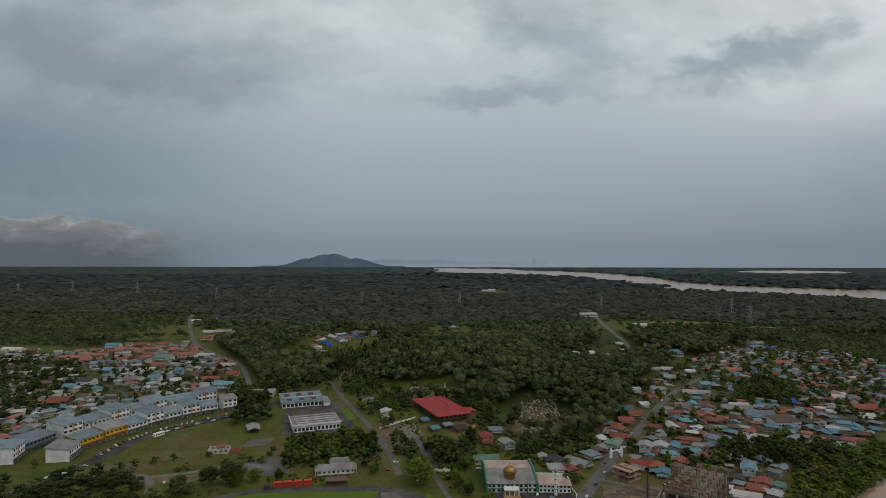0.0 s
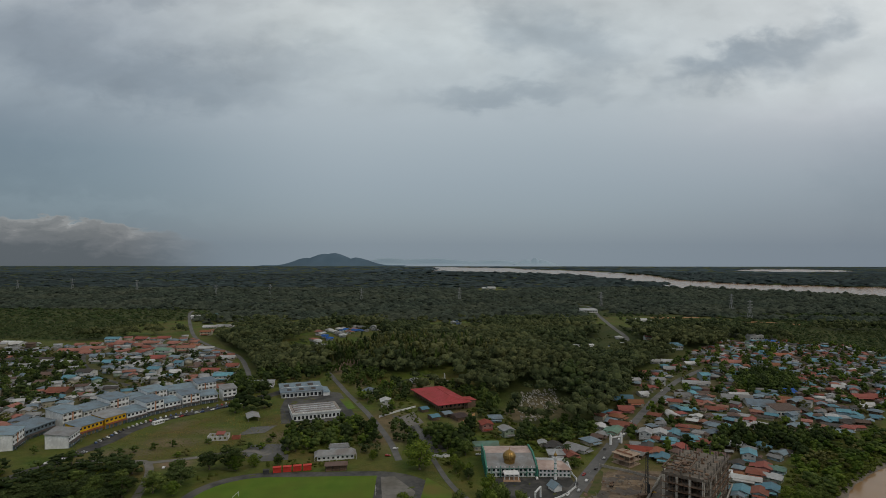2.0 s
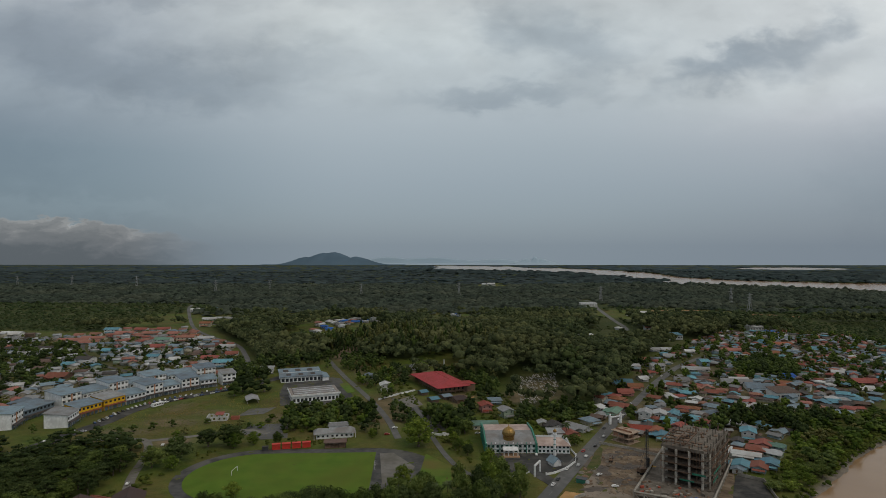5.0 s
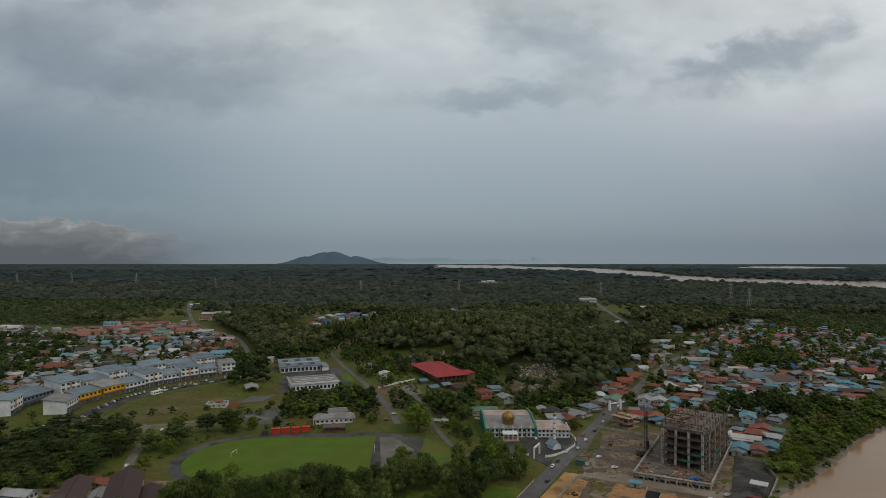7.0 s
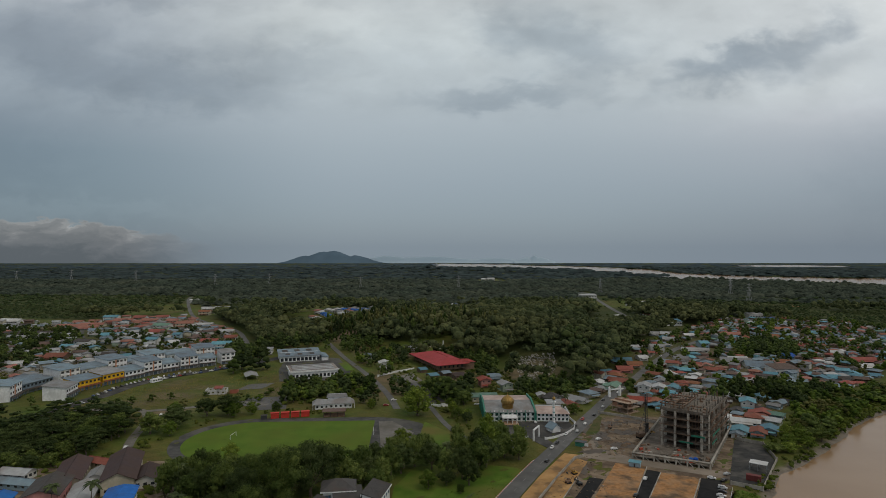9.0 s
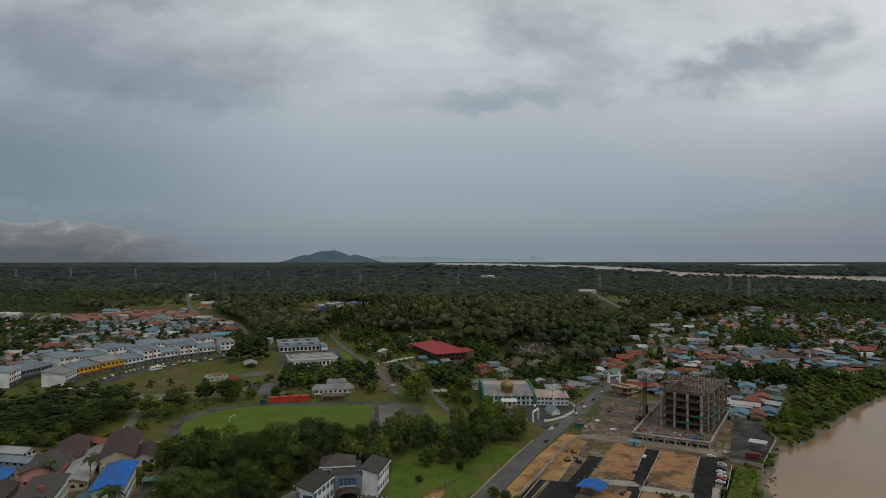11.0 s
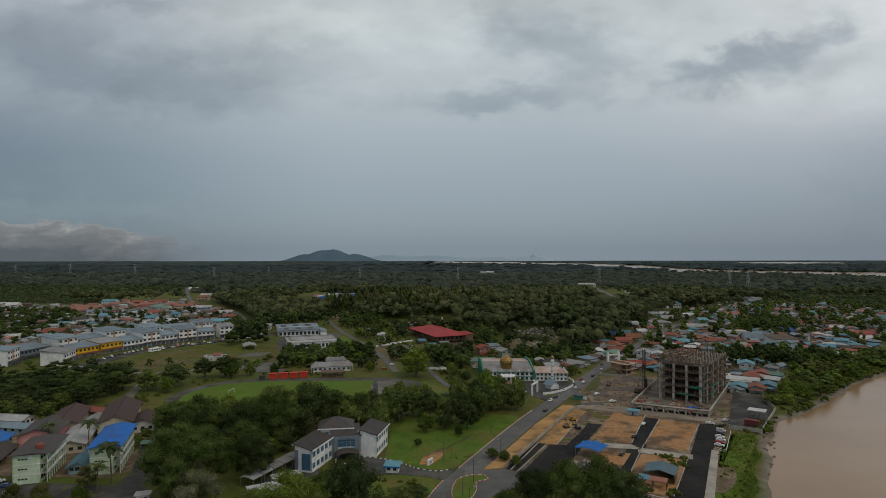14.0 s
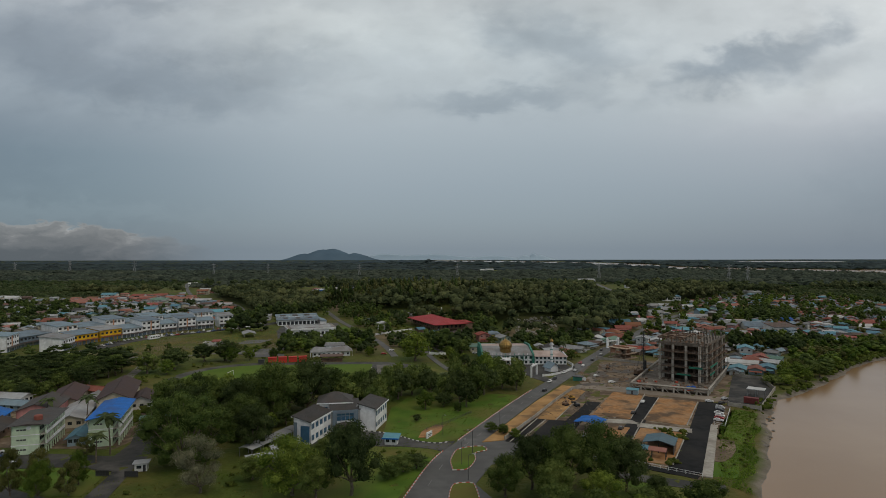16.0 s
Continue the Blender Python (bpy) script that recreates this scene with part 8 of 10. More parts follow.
def place_houses():
    """The nearest houses as things with parts; those far off as one object."""
    far = []
    for n, (kind, x, y, rz, roof, wall, group, windows) in enumerate(sorted(HOUSE_LIST, key=lambda q: math.hypot(q[1], q[2]))):
        P, wins, r, box = KINDS[kind]
        k = ((0.64 if group == "riverside village" else 0.78) + 0.28 * ((x * 7.3 + y * 3.1) % 1)) if "village" in group else 1.0
        m = pose(x, y, lz(x, y), 0, 0, rz) @ Matrix.Diagonal((k, k, min(0.95, k) * 0.95, 1))
        if n < NEAR_HOUSES:
            word = {"gable": "small", "hip": "square", "long": "long", "two": "two-storey", "cross": "L-shaped", "small": "tiny"}[kind]
            root = thing("house", m, "%s %s house with a %s metal roof" % (word, wall, roof), "house", group=group)
        for name, me in P:
            if name == "porch_post" and n > 14:
                continue
            mat = ROOF[roof] if name in ("roof", "porch_roof") else WALLS[wall] if name == "wall" else None
            if n >= NEAR_HOUSES:
                far.append((box if name == "wall" else me, m, mat or me.materials[0]))
                continue
            ob = part(name, me, None, root)
            if mat:
                recolour(ob, mat)
        for me, w in wins[:windows]:
            if n >= NEAR_HOUSES:
                far.append((me, m @ w @ pose(0, -0.14, 0), M_GLASS))
            else:
                part("window", me, None, root, at=w)
    if far:
        join_stuff("far_houses", far, "crowd of small far houses with metal roofs", "houses")


FAR_SPOTS = [(-179, 848), (-168, 869), (-183, 913), (-168, 919), (-143, 875), (-163, 812), (-139, 956), (-156, 969), (-148, 989), (-134, 1010), (-123, 976), (-108, 963), (-145, 1017), (-163, 956), (-79, 1010), (28, 1070), (18, 1082), (285, 843), (255, 845), (226, 808), (240, 800), (262, 905), (232, 825), (-60, 960), (205, 745), (417, 823), (440, 860), (470, 870), (-35, 880), (-172, 838), (-158, 852), (-150, 890), (-178, 890), (-160, 905), (-131, 935), (-120, 945), (-112, 985), (-152, 940), (-172, 935), (-140, 905)]


def fill_village(poly, step, palette, wall_pal, group, turn, seed, density=0.9, kinds=(30, 22, 14, 8, 18, 8)):
    random.seed(seed)
    xs, ys = [p[0] for p in poly], [p[1] for p in poly]
    c, s = math.cos(radians(turn)), math.sin(radians(turn))
    span = int(900 / step)
    cx, cy = sum(xs) / len(xs), sum(ys) / len(ys)
    for i in range(-span, span):
        for j in range(-span, span):
            a, b = i * step * 0.98 + random.uniform(-3.6, 3.6), j * step + random.uniform(-3.6, 3.6)
            x, y = cx + a * c - b * s, cy + a * s + b * c
            if not inside(x, y, poly) or any(inside(x, y, p) for p in GREEN_BELTS) or random.random() > density * (0.62 if x < -390 else 1):
                continue
            if any(away(x, y, p) < w / 2 + 7 for p, w in ROADS) or away(x, y, RIVER, True) < 22 or inside(x, y, RIVER):
                continue
            kind = random.choices(("gable", "hip", "long", "two", "cross", "small"), kinds)[0]
            r = KINDS[kind][2]
            if not all(is_free(x + dx, y + dy, 2) for dx, dy in ((0, 0), (r, 0), (-r, 0), (0, r), (0, -r))):
                continue
            if any(math.hypot(x - hx, y - hy) < (r * (0.74 if group == "riverside village" else 0.9) + hr) * 0.78 for hx, hy, hr in HOUSES):
                continue
            roof = palette(x, y)
            wall = random.choices(("white", "cream", "pale blue", "timber", "pale green", "pink"), wall_pal)[0]
            house(kind, x, y, turn + random.choice((0, 90, 180, 270)) + random.gauss(0, 14), roof, wall, group, windows=2)


def right_roofs(x, y):
    return random.choices(("blue-grey", "grey", "brown", "rust-red", "teal-blue", "pale grey", "orange", "white", "terracotta", "dark grey", "green"), (24, 18, 15, 13, 13, 6, 3, 4, 7, 8, 3))[0]


def left_roofs(x, y):
    if y > 770 and x > -480:
        return random.choices(("terracotta", "rust-red", "grey", "pale grey", "white", "blue-grey"), (55, 10, 12, 12, 6, 5))[0]
    return random.choices(("pale grey", "grey", "blue-grey", "white", "terracotta", "brown", "teal-blue", "dark grey"), (24, 22, 18, 12, 8, 8, 4, 6))[0]



def row_house(x, y, rz, w, d, floors, roof, wall, group):
    """A longer house or terrace with its ridge along the front."""
    word = "two-storey" if floors == 2 else "long low" if w > 18 else "low"
    root = thing("house", pose(x, y, lz(x, y), 0, 0, rz), "%s %s house with a %s gable roof" % (word, wall, roof), "house", group=group)
    h, bays = 2.9 * floors, max(2, min(5, round(w / 5)))
    s = Shape()
    c = [(-w / 2, -d / 2), (w / 2, -d / 2), (w / 2, d / 2), (-w / 2, d / 2)]
    holes = []
    for i in range(4):
        holes += wall_run(s, c[i], c[(i + 1) % 4], 0, floors, 2.9, bays if i == 0 else 0, 1.5, 1.2, 0.9, 0.2)
    s.box(-w / 2 + 0.05, w / 2 - 0.05, -d / 2 + 0.05, d / 2 - 0.05, -1.5, -0.001)
    rise = d * 0.17
    for xa, xb in ((-w / 2, -w / 2 + 0.2), (w / 2 - 0.2, w / 2)):
        s.add([(xa, -d / 2, h), (xa, d / 2, h), (xa, 0, h + rise * 0.96), (xb, -d / 2, h), (xb, d / 2, h), (xb, 0, h + rise * 0.96)], [(0, 2, 1), (3, 4, 5), (0, 1, 4, 3), (1, 2, 5, 4), (2, 0, 3, 5)])
    part("wall", s, WALLS[wall], root)
    e, o = h + 0.08 - 0.17 * 2 * 0.8, 0.8
    r = Shape().slab([(-w / 2 - o, -d / 2 - o, e), (w / 2 + o, -d / 2 - o, e), (w / 2 + o, 0, h + rise + 0.08), (-w / 2 - o, 0, h + rise + 0.08)], 0.15)
    r.slab([(-w / 2 - o, 0, h + rise + 0.08), (w / 2 + o, 0, h + rise + 0.08), (w / 2 + o, d / 2 + o, e), (-w / 2 - o, d / 2 + o, e)], 0.15)
    part("roof", r, ROOF[roof], root)
    part("porch_roof", Shape().slab([(-w * 0.4, -d / 2 - 3.0, 2.1), (w * 0.3, -d / 2 - 3.0, 2.1), (w * 0.3, -d / 2 - 0.01, 2.65), (-w * 0.4, -d / 2 - 0.01, 2.65)], 0.12), ROOF[roof], root)
    part("porch_post", Shape().box(-w * 0.38, -w * 0.38 + 0.2, -d / 2 - 2.8, -d / 2 - 2.6, 0, 2.0), M_CONCRETE, root)
    part("porch_post", Shape().box(w * 0.27, w * 0.27 + 0.2, -d / 2 - 2.8, -d / 2 - 2.6, 0, 2.0), M_CONCRETE, root)
    for hx, hy, hz, hr in holes:
        part("window", ROW_PANE, None, root, at=pose(hx, hy, hz, 0, 0, hr))
    for k in range(max(1, round(w / d))):
        HOUSES.append((x + (k + 0.5 - max(1, round(w / d)) / 2) * d, y, d * 0.62))


ROW_PANE = Shape().box(-0.75, 0.75, -0.02, 0.02, 0, 1.2).mesh("window", M_GLASS)
for x_, y_, w_, d_, r_, ro_, wa_, fl_ in (
        (-478, 792, 37, 11, 6, "terracotta", "white", 1), (-461, 807, 30, 11, 4, "terracotta", "cream", 1), (-449, 777, 24, 11, 8, "terracotta", "white", 1), (-443, 854, 28, 11, -8, "terracotta", "white", 1), (-469, 868, 19, 13, 4, "teal-blue", "white", 2),
        (-497, 836, 12, 9, 4, "terracotta", "cream", 1), (-479, 844, 14, 9, 4, "terracotta", "white", 1), (-439, 891, 18, 11, -6, "rust-red", "white", 1), (-407, 854, 24, 11, -6, "terracotta", "white", 1), (-409, 896, 17, 11, 10, "rust-red", "white", 1),
        (-373, 850, 17, 12, -10, "terracotta", "cream", 1), (-334, 796, 22, 12, 4, "terracotta", "cream", 2), (-335, 828, 15, 11, -12, "orange", "white", 1), (-313, 807, 21, 9, 6, "pale grey", "white", 1), (-286, 780, 17, 9, -8, "terracotta", "white", 1),
        (-261, 741, 18, 10, 2, "pale grey", "cream", 1), (-355, 777, 20, 14, -4, "green", "white", 2), (-347, 742, 19, 12, 6, "rust-red", "cream", 1), (-324, 742, 14, 12, -20, "blue-grey", "white", 1), (-272, 699, 23, 9, 2, "brown", "white", 1),
        (-253, 666, 18, 10, 2, "rust-red", "cream", 1), (-238, 691, 13, 11, 8, "rust-red", "white", 1), (-225, 626, 18, 13, 10, "teal-blue", "white", 2), (-312, 660, 12, 11, 4, "teal-blue", "white", 2), (-301, 696, 8, 9, 4, "teal-blue", "pale blue", 2),
        (-289, 660, 11, 9, 14, "white", "white", 1), (-596, 846, 30, 16, -6, "white", "white", 1), (-541, 766, 24, 11, -4, "pale grey", "white", 1), (-502, 725, 31, 10, 6, "dark grey", "white", 1), (-480, 728, 30, 11, 4, "dark grey", "white", 1),
        (-385, 715, 24, 10, 6, "teal-blue", "pale blue", 1), (-377, 645, 17, 12, -10, "dark grey", "white", 2), (-436, 709, 13, 11, 4, "pale grey", "pale green", 1), (-464, 715, 12, 9, -12, "pale grey", "white", 1), (-385, 630, 12, 11, 4, "teal-blue", "pale blue", 1),
        (-419, 645, 13, 11, 4, "brown", "cream", 1), (-426, 752, 15, 12, 20, "blue-grey", "white", 1), (-361, 574, 18, 15, 4, "rust-red", "timber", 1), (-399, 607, 11, 11, 4, "brown", "cream", 1), (-364, 938, 16, 13, 6, "orange", "cream", 2),
        (-357, 965, 23, 11, 2, "terracotta", "white", 1), (-366, 1026, 28, 11, 2, "pale grey", "white", 1), (-388, 1019, 23, 11, 2, "white", "white", 1), (-462, 1140, 15, 10, 10, "white", "white", 2), (-444, 1190, 10, 9, 4, "teal-blue", "white", 1),
        (-332, 948, 19, 10, 4, "pale grey", "white", 1), (192, 783, 20, 9, 4, "white", "cream", 1), (223, 799, 10, 11, -10, "rust-red", "cream", 1), (301, 891, 11, 10, 4, "terracotta", "white", 2), (232, 758, 13, 10, 10, "blue-grey", "pale blue", 1),
        (238, 728, 9, 9, 4, "terracotta", "cream", 1), (251, 721, 11, 10, -10, "pale grey", "white", 1), (266, 721, 13, 10, -14, "pale grey", "cream", 1), (255, 677, 17, 12, -16, "grey", "timber", 1), (215, 652, 8, 10, 4, "rust-red", "pink", 1),
        (193, 610, 8, 9, 4, "pale grey", "white", 1), (214, 606, 13, 10, -4, "grey", "white", 2), (143, 548, 11, 11, -20, "terracotta", "white", 1), (159, 539, 17, 12, -8, "teal-blue", "white", 1), (167, 527, 12, 11, -8, "orange", "cream", 1),
        (153, 509, 12, 11, -4, "rust-red", "pink", 1), (183, 556, 8, 9, 10, "white", "white", 1), (253, 608, 25, 9, -14, "pale grey", "white", 1), (271, 632, 9, 11, 4, "teal-blue", "pale blue", 2), (219, 557, 12, 11, -10, "grey", "white", 1),
        (342, 718, 27, 10, -4, "terracotta", "cream", 1), (425, 762, 21, 11, -4, "orange", "cream", 1), (450, 807, 28, 9, -14, "blue-grey", "pale blue", 1), (442, 728, 12, 11, -4, "teal-blue", "pale green", 1), (380, 700, 12, 10, -10, "orange", "cream", 1),
        (266, 551, 25, 11, -14, "grey", "cream", 1), (276, 530, 22, 17, -14, "blue-grey", "white", 1), (326, 575, 10, 11, 10, "bright blue", "pale blue", 1), (272, 560, 16, 9, -6, "white", "white", 1), (384, 591, 10, 9, -30, "white", "white", 1),
        (383, 553, 20, 11, -10, "rust-red", "timber", 1), (365, 525, 12, 10, -14, "white", "cream", 1), (288, 709, 12, 9, 0, "white", "cream", 1), (475, 916, 19, 12, 0, "grey", "cream", 2), (411, 812, 10, 12, 4, "green", "white", 1)):
    row_house(x_, y_, r_, w_, d_, fl_, ro_, wa_, "riverside village" if x_ > 0 else "hillside village")


note_footprints()
# houses that stand apart, seen one by one
for k_, x_, y_, r_, ro_, wa_ in (
        ("two", 33, 460, 10, "crimson", "pink"), ("hip", 42, 484, 5, "blue-grey", "pale blue"), ("two", 47, 446, 20, "grey", "pale green"),
        ("two", 147, 440, -25, "pale grey", "white"), ("cross", 160, 447, -20, "pale grey", "white"), ("long", 133, 412, 70, "crimson", "cream"), ("gable", 143, 405, -20, "orange", "white"),
        ("long", 92, 414, 40, "grey", "white"), ("hip", 104, 428, 30, "blue-grey", "cream"), ("gable", 84, 400, 20, "rust-red", "timber"), ("gable", 78, 418, 15, "dark grey", "white"),
        ("long", 128, 452, -30, "green", "cream"), ("long", 138, 470, 55, "rust-red", "pink"), ("hip", 140, 487, 50, "orange", "cream"), ("long", 132, 503, 60, "teal-blue", "pale blue"), ("gable", 119, 515, 40, "terracotta", "white"),
        ("long", 168, 372, 60, "white", "white"), ("gable", 168.5, 342, -30, "teal-blue", "white"), ("small", 163.5, 336, -30, "blue-grey", "white"), ("hip", 190, 368, -30, "rust-red", "cream"), ("gable", 177, 339, -30, "rust-red", "pale blue"), ("gable", 186, 344, -30, "teal-blue", "pale blue"),
        ("gable", 200, 378, -30, "rust-red", "pink"), ("two", 199, 395, -25, "teal-blue", "white"), ("hip", 158, 392, -20, "brown", "cream"), ("gable", 143, 395, -20, "teal-blue", "cream"),
        ("long", 178, 402, 60, "brown", "cream"), ("gable", 163, 383, 60, "rust-red", "white"), ("long", 200, 425, 55, "pale grey", "cream"), ("two", -49, 527, 10, "white", "white"), ("gable", -68, 575, 20, "blue-grey", "white"), ("gable", -28, 604, 0, "pale grey", "white"),
        ("hip", 75, 402, 0, "pale grey", "white"), ("small", 70, 424, 0, "pale grey", "cream")):
    house(k_, x_, y_, r_, ro_, wa_, "houses by the road")
row_house(179, 359, -28, 16.5, 7, 1, "white", "white", "houses by the road")
fill_village(RIGHT_VILLAGE, 9.6, right_roofs, (16, 16, 16, 36, 8, 8), "riverside village", -33, 21, 0.82)
fill_village(LEFT_VILLAGE, 11.6, left_roofs, (52, 20, 10, 8, 6, 4), "hillside village", 20, 22, 0.74, (20, 18, 18, 28, 12, 4))
random.seed(11)
for x_, y_ in FAR_SPOTS:
    house(random.choice(("long", "long", "two", "hip", "cross")), x_, y_, random.uniform(-40, 60), random.choice(("pale grey", "white", "terracotta", "bright blue", "grey", "pale grey", "white", "terracotta", "crimson")), "white", "outlying houses")
place_houses()
for x_, y_, w_, ro_, lab_ in ((349, 1084, 40, "white", "long white warehouse far across the meadow"), (300, 1255, 34, "pale grey", "long pale shed beside the far road"), (308, 815, 22, "teal-blue", "long blue school block at the edge of the village"), (280, 500, 20, "brown", "brownish hall between the village houses"), (462, 898, 26, "white", "tall white block at the edge of the village"), (185, 795, 28, "white", "long white shed in the trees"), (152, 1905, 24, "white", "white factory hall deep in the forest"), (128, 1880, 12, "white", "white factory annex deep in the forest")):
    b_ = thing("warehouse", pose(x_, y_, lz(x_, y_), 0, 0, 6), lab_, "warehouse")
    part("wall", Shape().box(-w_ / 2, w_ / 2, -7, 7, -0.5, 6), WALLS["white"], b_)
    part("roof", Shape().shed(-w_ / 2, w_ / 2, -7, 7, 6.1, 1.8), ROOF[ro_], b_)
    for k_ in range(6):
        part("window", Shape().box(-w_ / 2 + (k_ + 0.2) * w_ / 6, -w_ / 2 + (k_ + 0.8) * w_ / 6, -7.1, -7.003, 2.5, 4), M_GLASS, b_)


# ---------------------------------------------------------------- graveyards and monument
random.seed(31)
GRAVE = Shape().box(-0.55, 0.55, -1.2, 1.2, -0.5, 0.35).box(-0.45, 0.45, 1.201, 1.4, -0.5, 0.95).mesh("gravestone", surface("weathered_stone", (0.22, 0.21, 0.19), (0.42, 0.40, 0.37), scale=0.4, obj_var=0.45))
for k_ in range(320):
    a_, b_ = random.random(), random.random()
    x_, y_ = 62 + 36 * a_ + 6 * b_, 478 + 78 * b_ + 4 * a_
    if a_ + (1 - b_) * 0.8 > 1.35:
        continue
    g_ = tagged(new("gravestone", GRAVE), "pale stone grave on the wooded slope", "grave", group="graveyard")
    s_ = random.uniform(0.55, 0.95)
    g_.matrix_basis = pose(x_, y_, lz(x_, y_) + 0.1, random.uniform(-4, 4), random.uniform(-4, 4), random.gauss(15, 20)) @ Matrix.Diagonal((s_, s_, s_, 1))
mo_ = thing("monument", pose(2, 606, lz(2, 606)), "tall pale stone monument on a stepped base", "monument")
part("base", Shape().box(-4, 4, -3, 3, -1.5, 0.4).box(-2.5, 2.5, -2, 2, 0.401, 0.9), M_CONCRETE, mo_)
part("pillar", Shape().bar((0, 0, 0.9), (0, 0, 8), 0.9, 4, 0.5), M_LINE, mo_)
for k_ in range(10):
    g_ = tagged(new("gravestone", GRAVE), "white war grave below the monument", "grave", group="monument graves")
    g_.matrix_basis = pose(-20 + k_ * 2.2, 612, lz(-20 + k_ * 2.2, 612) + 0.2)


# ---------------------------------------------------------------- cars
def car_template(col_name, col, van=False):
    body = Shape()
    prof = [(-2.15, 0.35), (2.1, 0.35), (2.2, 0.62), (2.05, 0.82), (1.15, 0.95), (0.45, 1.42), (-1.2, 1.46), (-1.95, 1.0), (-2.2, 0.92)]
    if van:
        prof = [(-2.2, 0.35), (2.1, 0.35), (2.25, 0.7), (2.1, 1.0), (1.5, 1.15), (0.9, 1.8), (-2.1, 1.85), (-2.25, 0.9)]
    n = len(prof)
    vs = []
    for y, sc in ((-0.85, 0.97), (-0.7, 1.0), (0.7, 1.0), (0.85, 0.97)):
        for x, z in prof:
            yy = y * (0.82 if z > 1.3 else 1.0)
            vs.append((x * sc, yy, z if abs(y) < 0.8 else min(z, z * 0.985)))
    fs = [(k * n + i, k * n + (i + 1) % n, (k + 1) * n + (i + 1) % n, (k + 1) * n + i) for k in range(3) for i in range(n)]
    fs += [tuple(range(n - 1, -1, -1)), tuple(range(3 * n, 4 * n))]
    body.add(vs, fs)
    m = paint("car_paint_" + col_name, col, rough=0.3, spec=0.6)
    bodym = body.mesh("body", m)
    g = Shape()
    top = 1.75 if van else 1.38
    g.box(-1.15, 0.35, -0.775, -0.76, 1.0, top - 0.03).box(-1.15, 0.35, 0.76, 0.775, 1.0, top - 0.03)
    g.slab([(0.52, -0.62, top), (1.13, -0.7, 1.0), (1.13, 0.7, 1.0), (0.52, 0.62, top)], 0.03)
    glass = g.mesh("glazing", M_GLASS)
    wheel = Shape()
    wheel.bar((0, -0.1, 0), (0, 0.1, 0), 0.33, 10)
    return bodym, glass, wheel.mesh("wheel", M_RUBBER), Shape().box(2.12, 2.2, -0.7, -0.35, 0.62, 0.76).box(2.12, 2.2, 0.35, 0.7, 0.62, 0.76).mesh("headlight", M_LINE)


CARS = {n: car_template(n, c, n == "silver van") for n, c in (("white", (0.7, 0.7, 0.7)), ("silver", (0.42, 0.43, 0.44)), ("black", (0.02, 0.02, 0.022)), ("red", (0.35, 0.03, 0.025)), ("blue", (0.04, 0.08, 0.2)), ("silver van", (0.5, 0.51, 0.52)))}


def car(x, y, rz, col, z=0.16, where="parked beside the street"):
    b, g, w, h = CARS[col]
    root = thing("car", pose(x, y, z + lz(x, y), 0, 0, rz) @ Matrix.Diagonal((0.86, 0.86, 0.86, 1)), "%s %s %s" % (col, "car" if "van" not in col else "", where), "car", group="cars")
    root["label"] = " ".join(root["label"].split())
    part("body", b, None, root)
    part("glazing", g, None, root)
    for wx in (-1.35, 1.35):
        for wy in (-0.78, 0.78):
            part("wheel", w, None, root, at=pose(wx, wy, 0.33))


random.seed(14)
COLS = ["white", "silver", "black", "red", "blue", "silver van", "white", "black"]
ml = smooth_line(ROAD_MAIN + ROAD_UP[1:])
for yy, side, cc in ((297, -1, "black"), (316, 1, "white"), (324, 1, "black"), (340, 1, "white"), (347, -1, "silver"), (352, 1, "black"), (362, -1, "white"), (367, 1, "red"), (378, -1, "black"), (398, -1, "silver"), (414, 1, "black"), (438, -1, "white"), (447, -1, "white"), (470, 1, "black"), (478, 1, "silver"), (520, -1, "white"), (575, 1, "white")):
    i = int(np.argmin(abs(ml[:, 1] - yy)))
    d_ = ml[min(i + 1, len(ml) - 1)] - ml[i - 1]
    p_ = offset_line(ml, 2.0 * side)[i]
    car(p_[0], p_[1], math.degrees(math.atan2(d_[1], d_[0])) + (0 if side < 0 else 180), cc, where="driving on the grey road")
sl = smooth_line(STREET)
for i in range(8, len(sl) - 14):
    d_ = sl[i + 1] - sl[i - 1]
    ang = math.degrees(math.atan2(d_[1], d_[0]))
    if sl[i][1] > 425 and random.random() < 0.85:
        p_ = offset_line(sl, 4.6)[i]
        car(p_[0], p_[1], ang + random.choice((60, 240)), random.choice(COLS), where="parked in front of the shops")
    if 470 < sl[i][1] < 548 and random.random() < 0.6:
        p_ = offset_line(sl, -4.4)[i]
        car(p_[0], p_[1], ang + 180 * (i % 2), random.choice(COLS), where="parked beside the meadow")
for yy, side in ((385, 1), (396, -1), (408, 1)):
    i = int(np.argmin(abs(sl[:, 1] - yy)))
    d_ = sl[i + 1] - sl[i - 1]
    p_ = offset_line(sl, 2.2 * side)[i]
    car(p_[0], p_[1], math.degrees(math.atan2(d_[1], d_[0])), "white", where="driving down the shopping street")
for x_, y_, r_, c_ in ((122.8, 275, -25, "white"), (92.6, 274.5, 60, "white"), (82.5, 256, 60, "black"), (70.8, 234, 60, "black"), (118.3, 255.5, -30, "white"), (116.9, 251.6, -30, "white"), (115, 248, -30, "red"), (113.2, 244.6, -30, "white"), (120.5, 259.5, -30, "black"), (122.5, 263.5, -30, "silver van"), (127, 272, 40, "black"), (132, 280, 30, "silver"), (90, 315, 10, "white"), (86, 331, 40, "white")):
    car(x_, y_, r_, c_, 0.16, "parked on the building site")
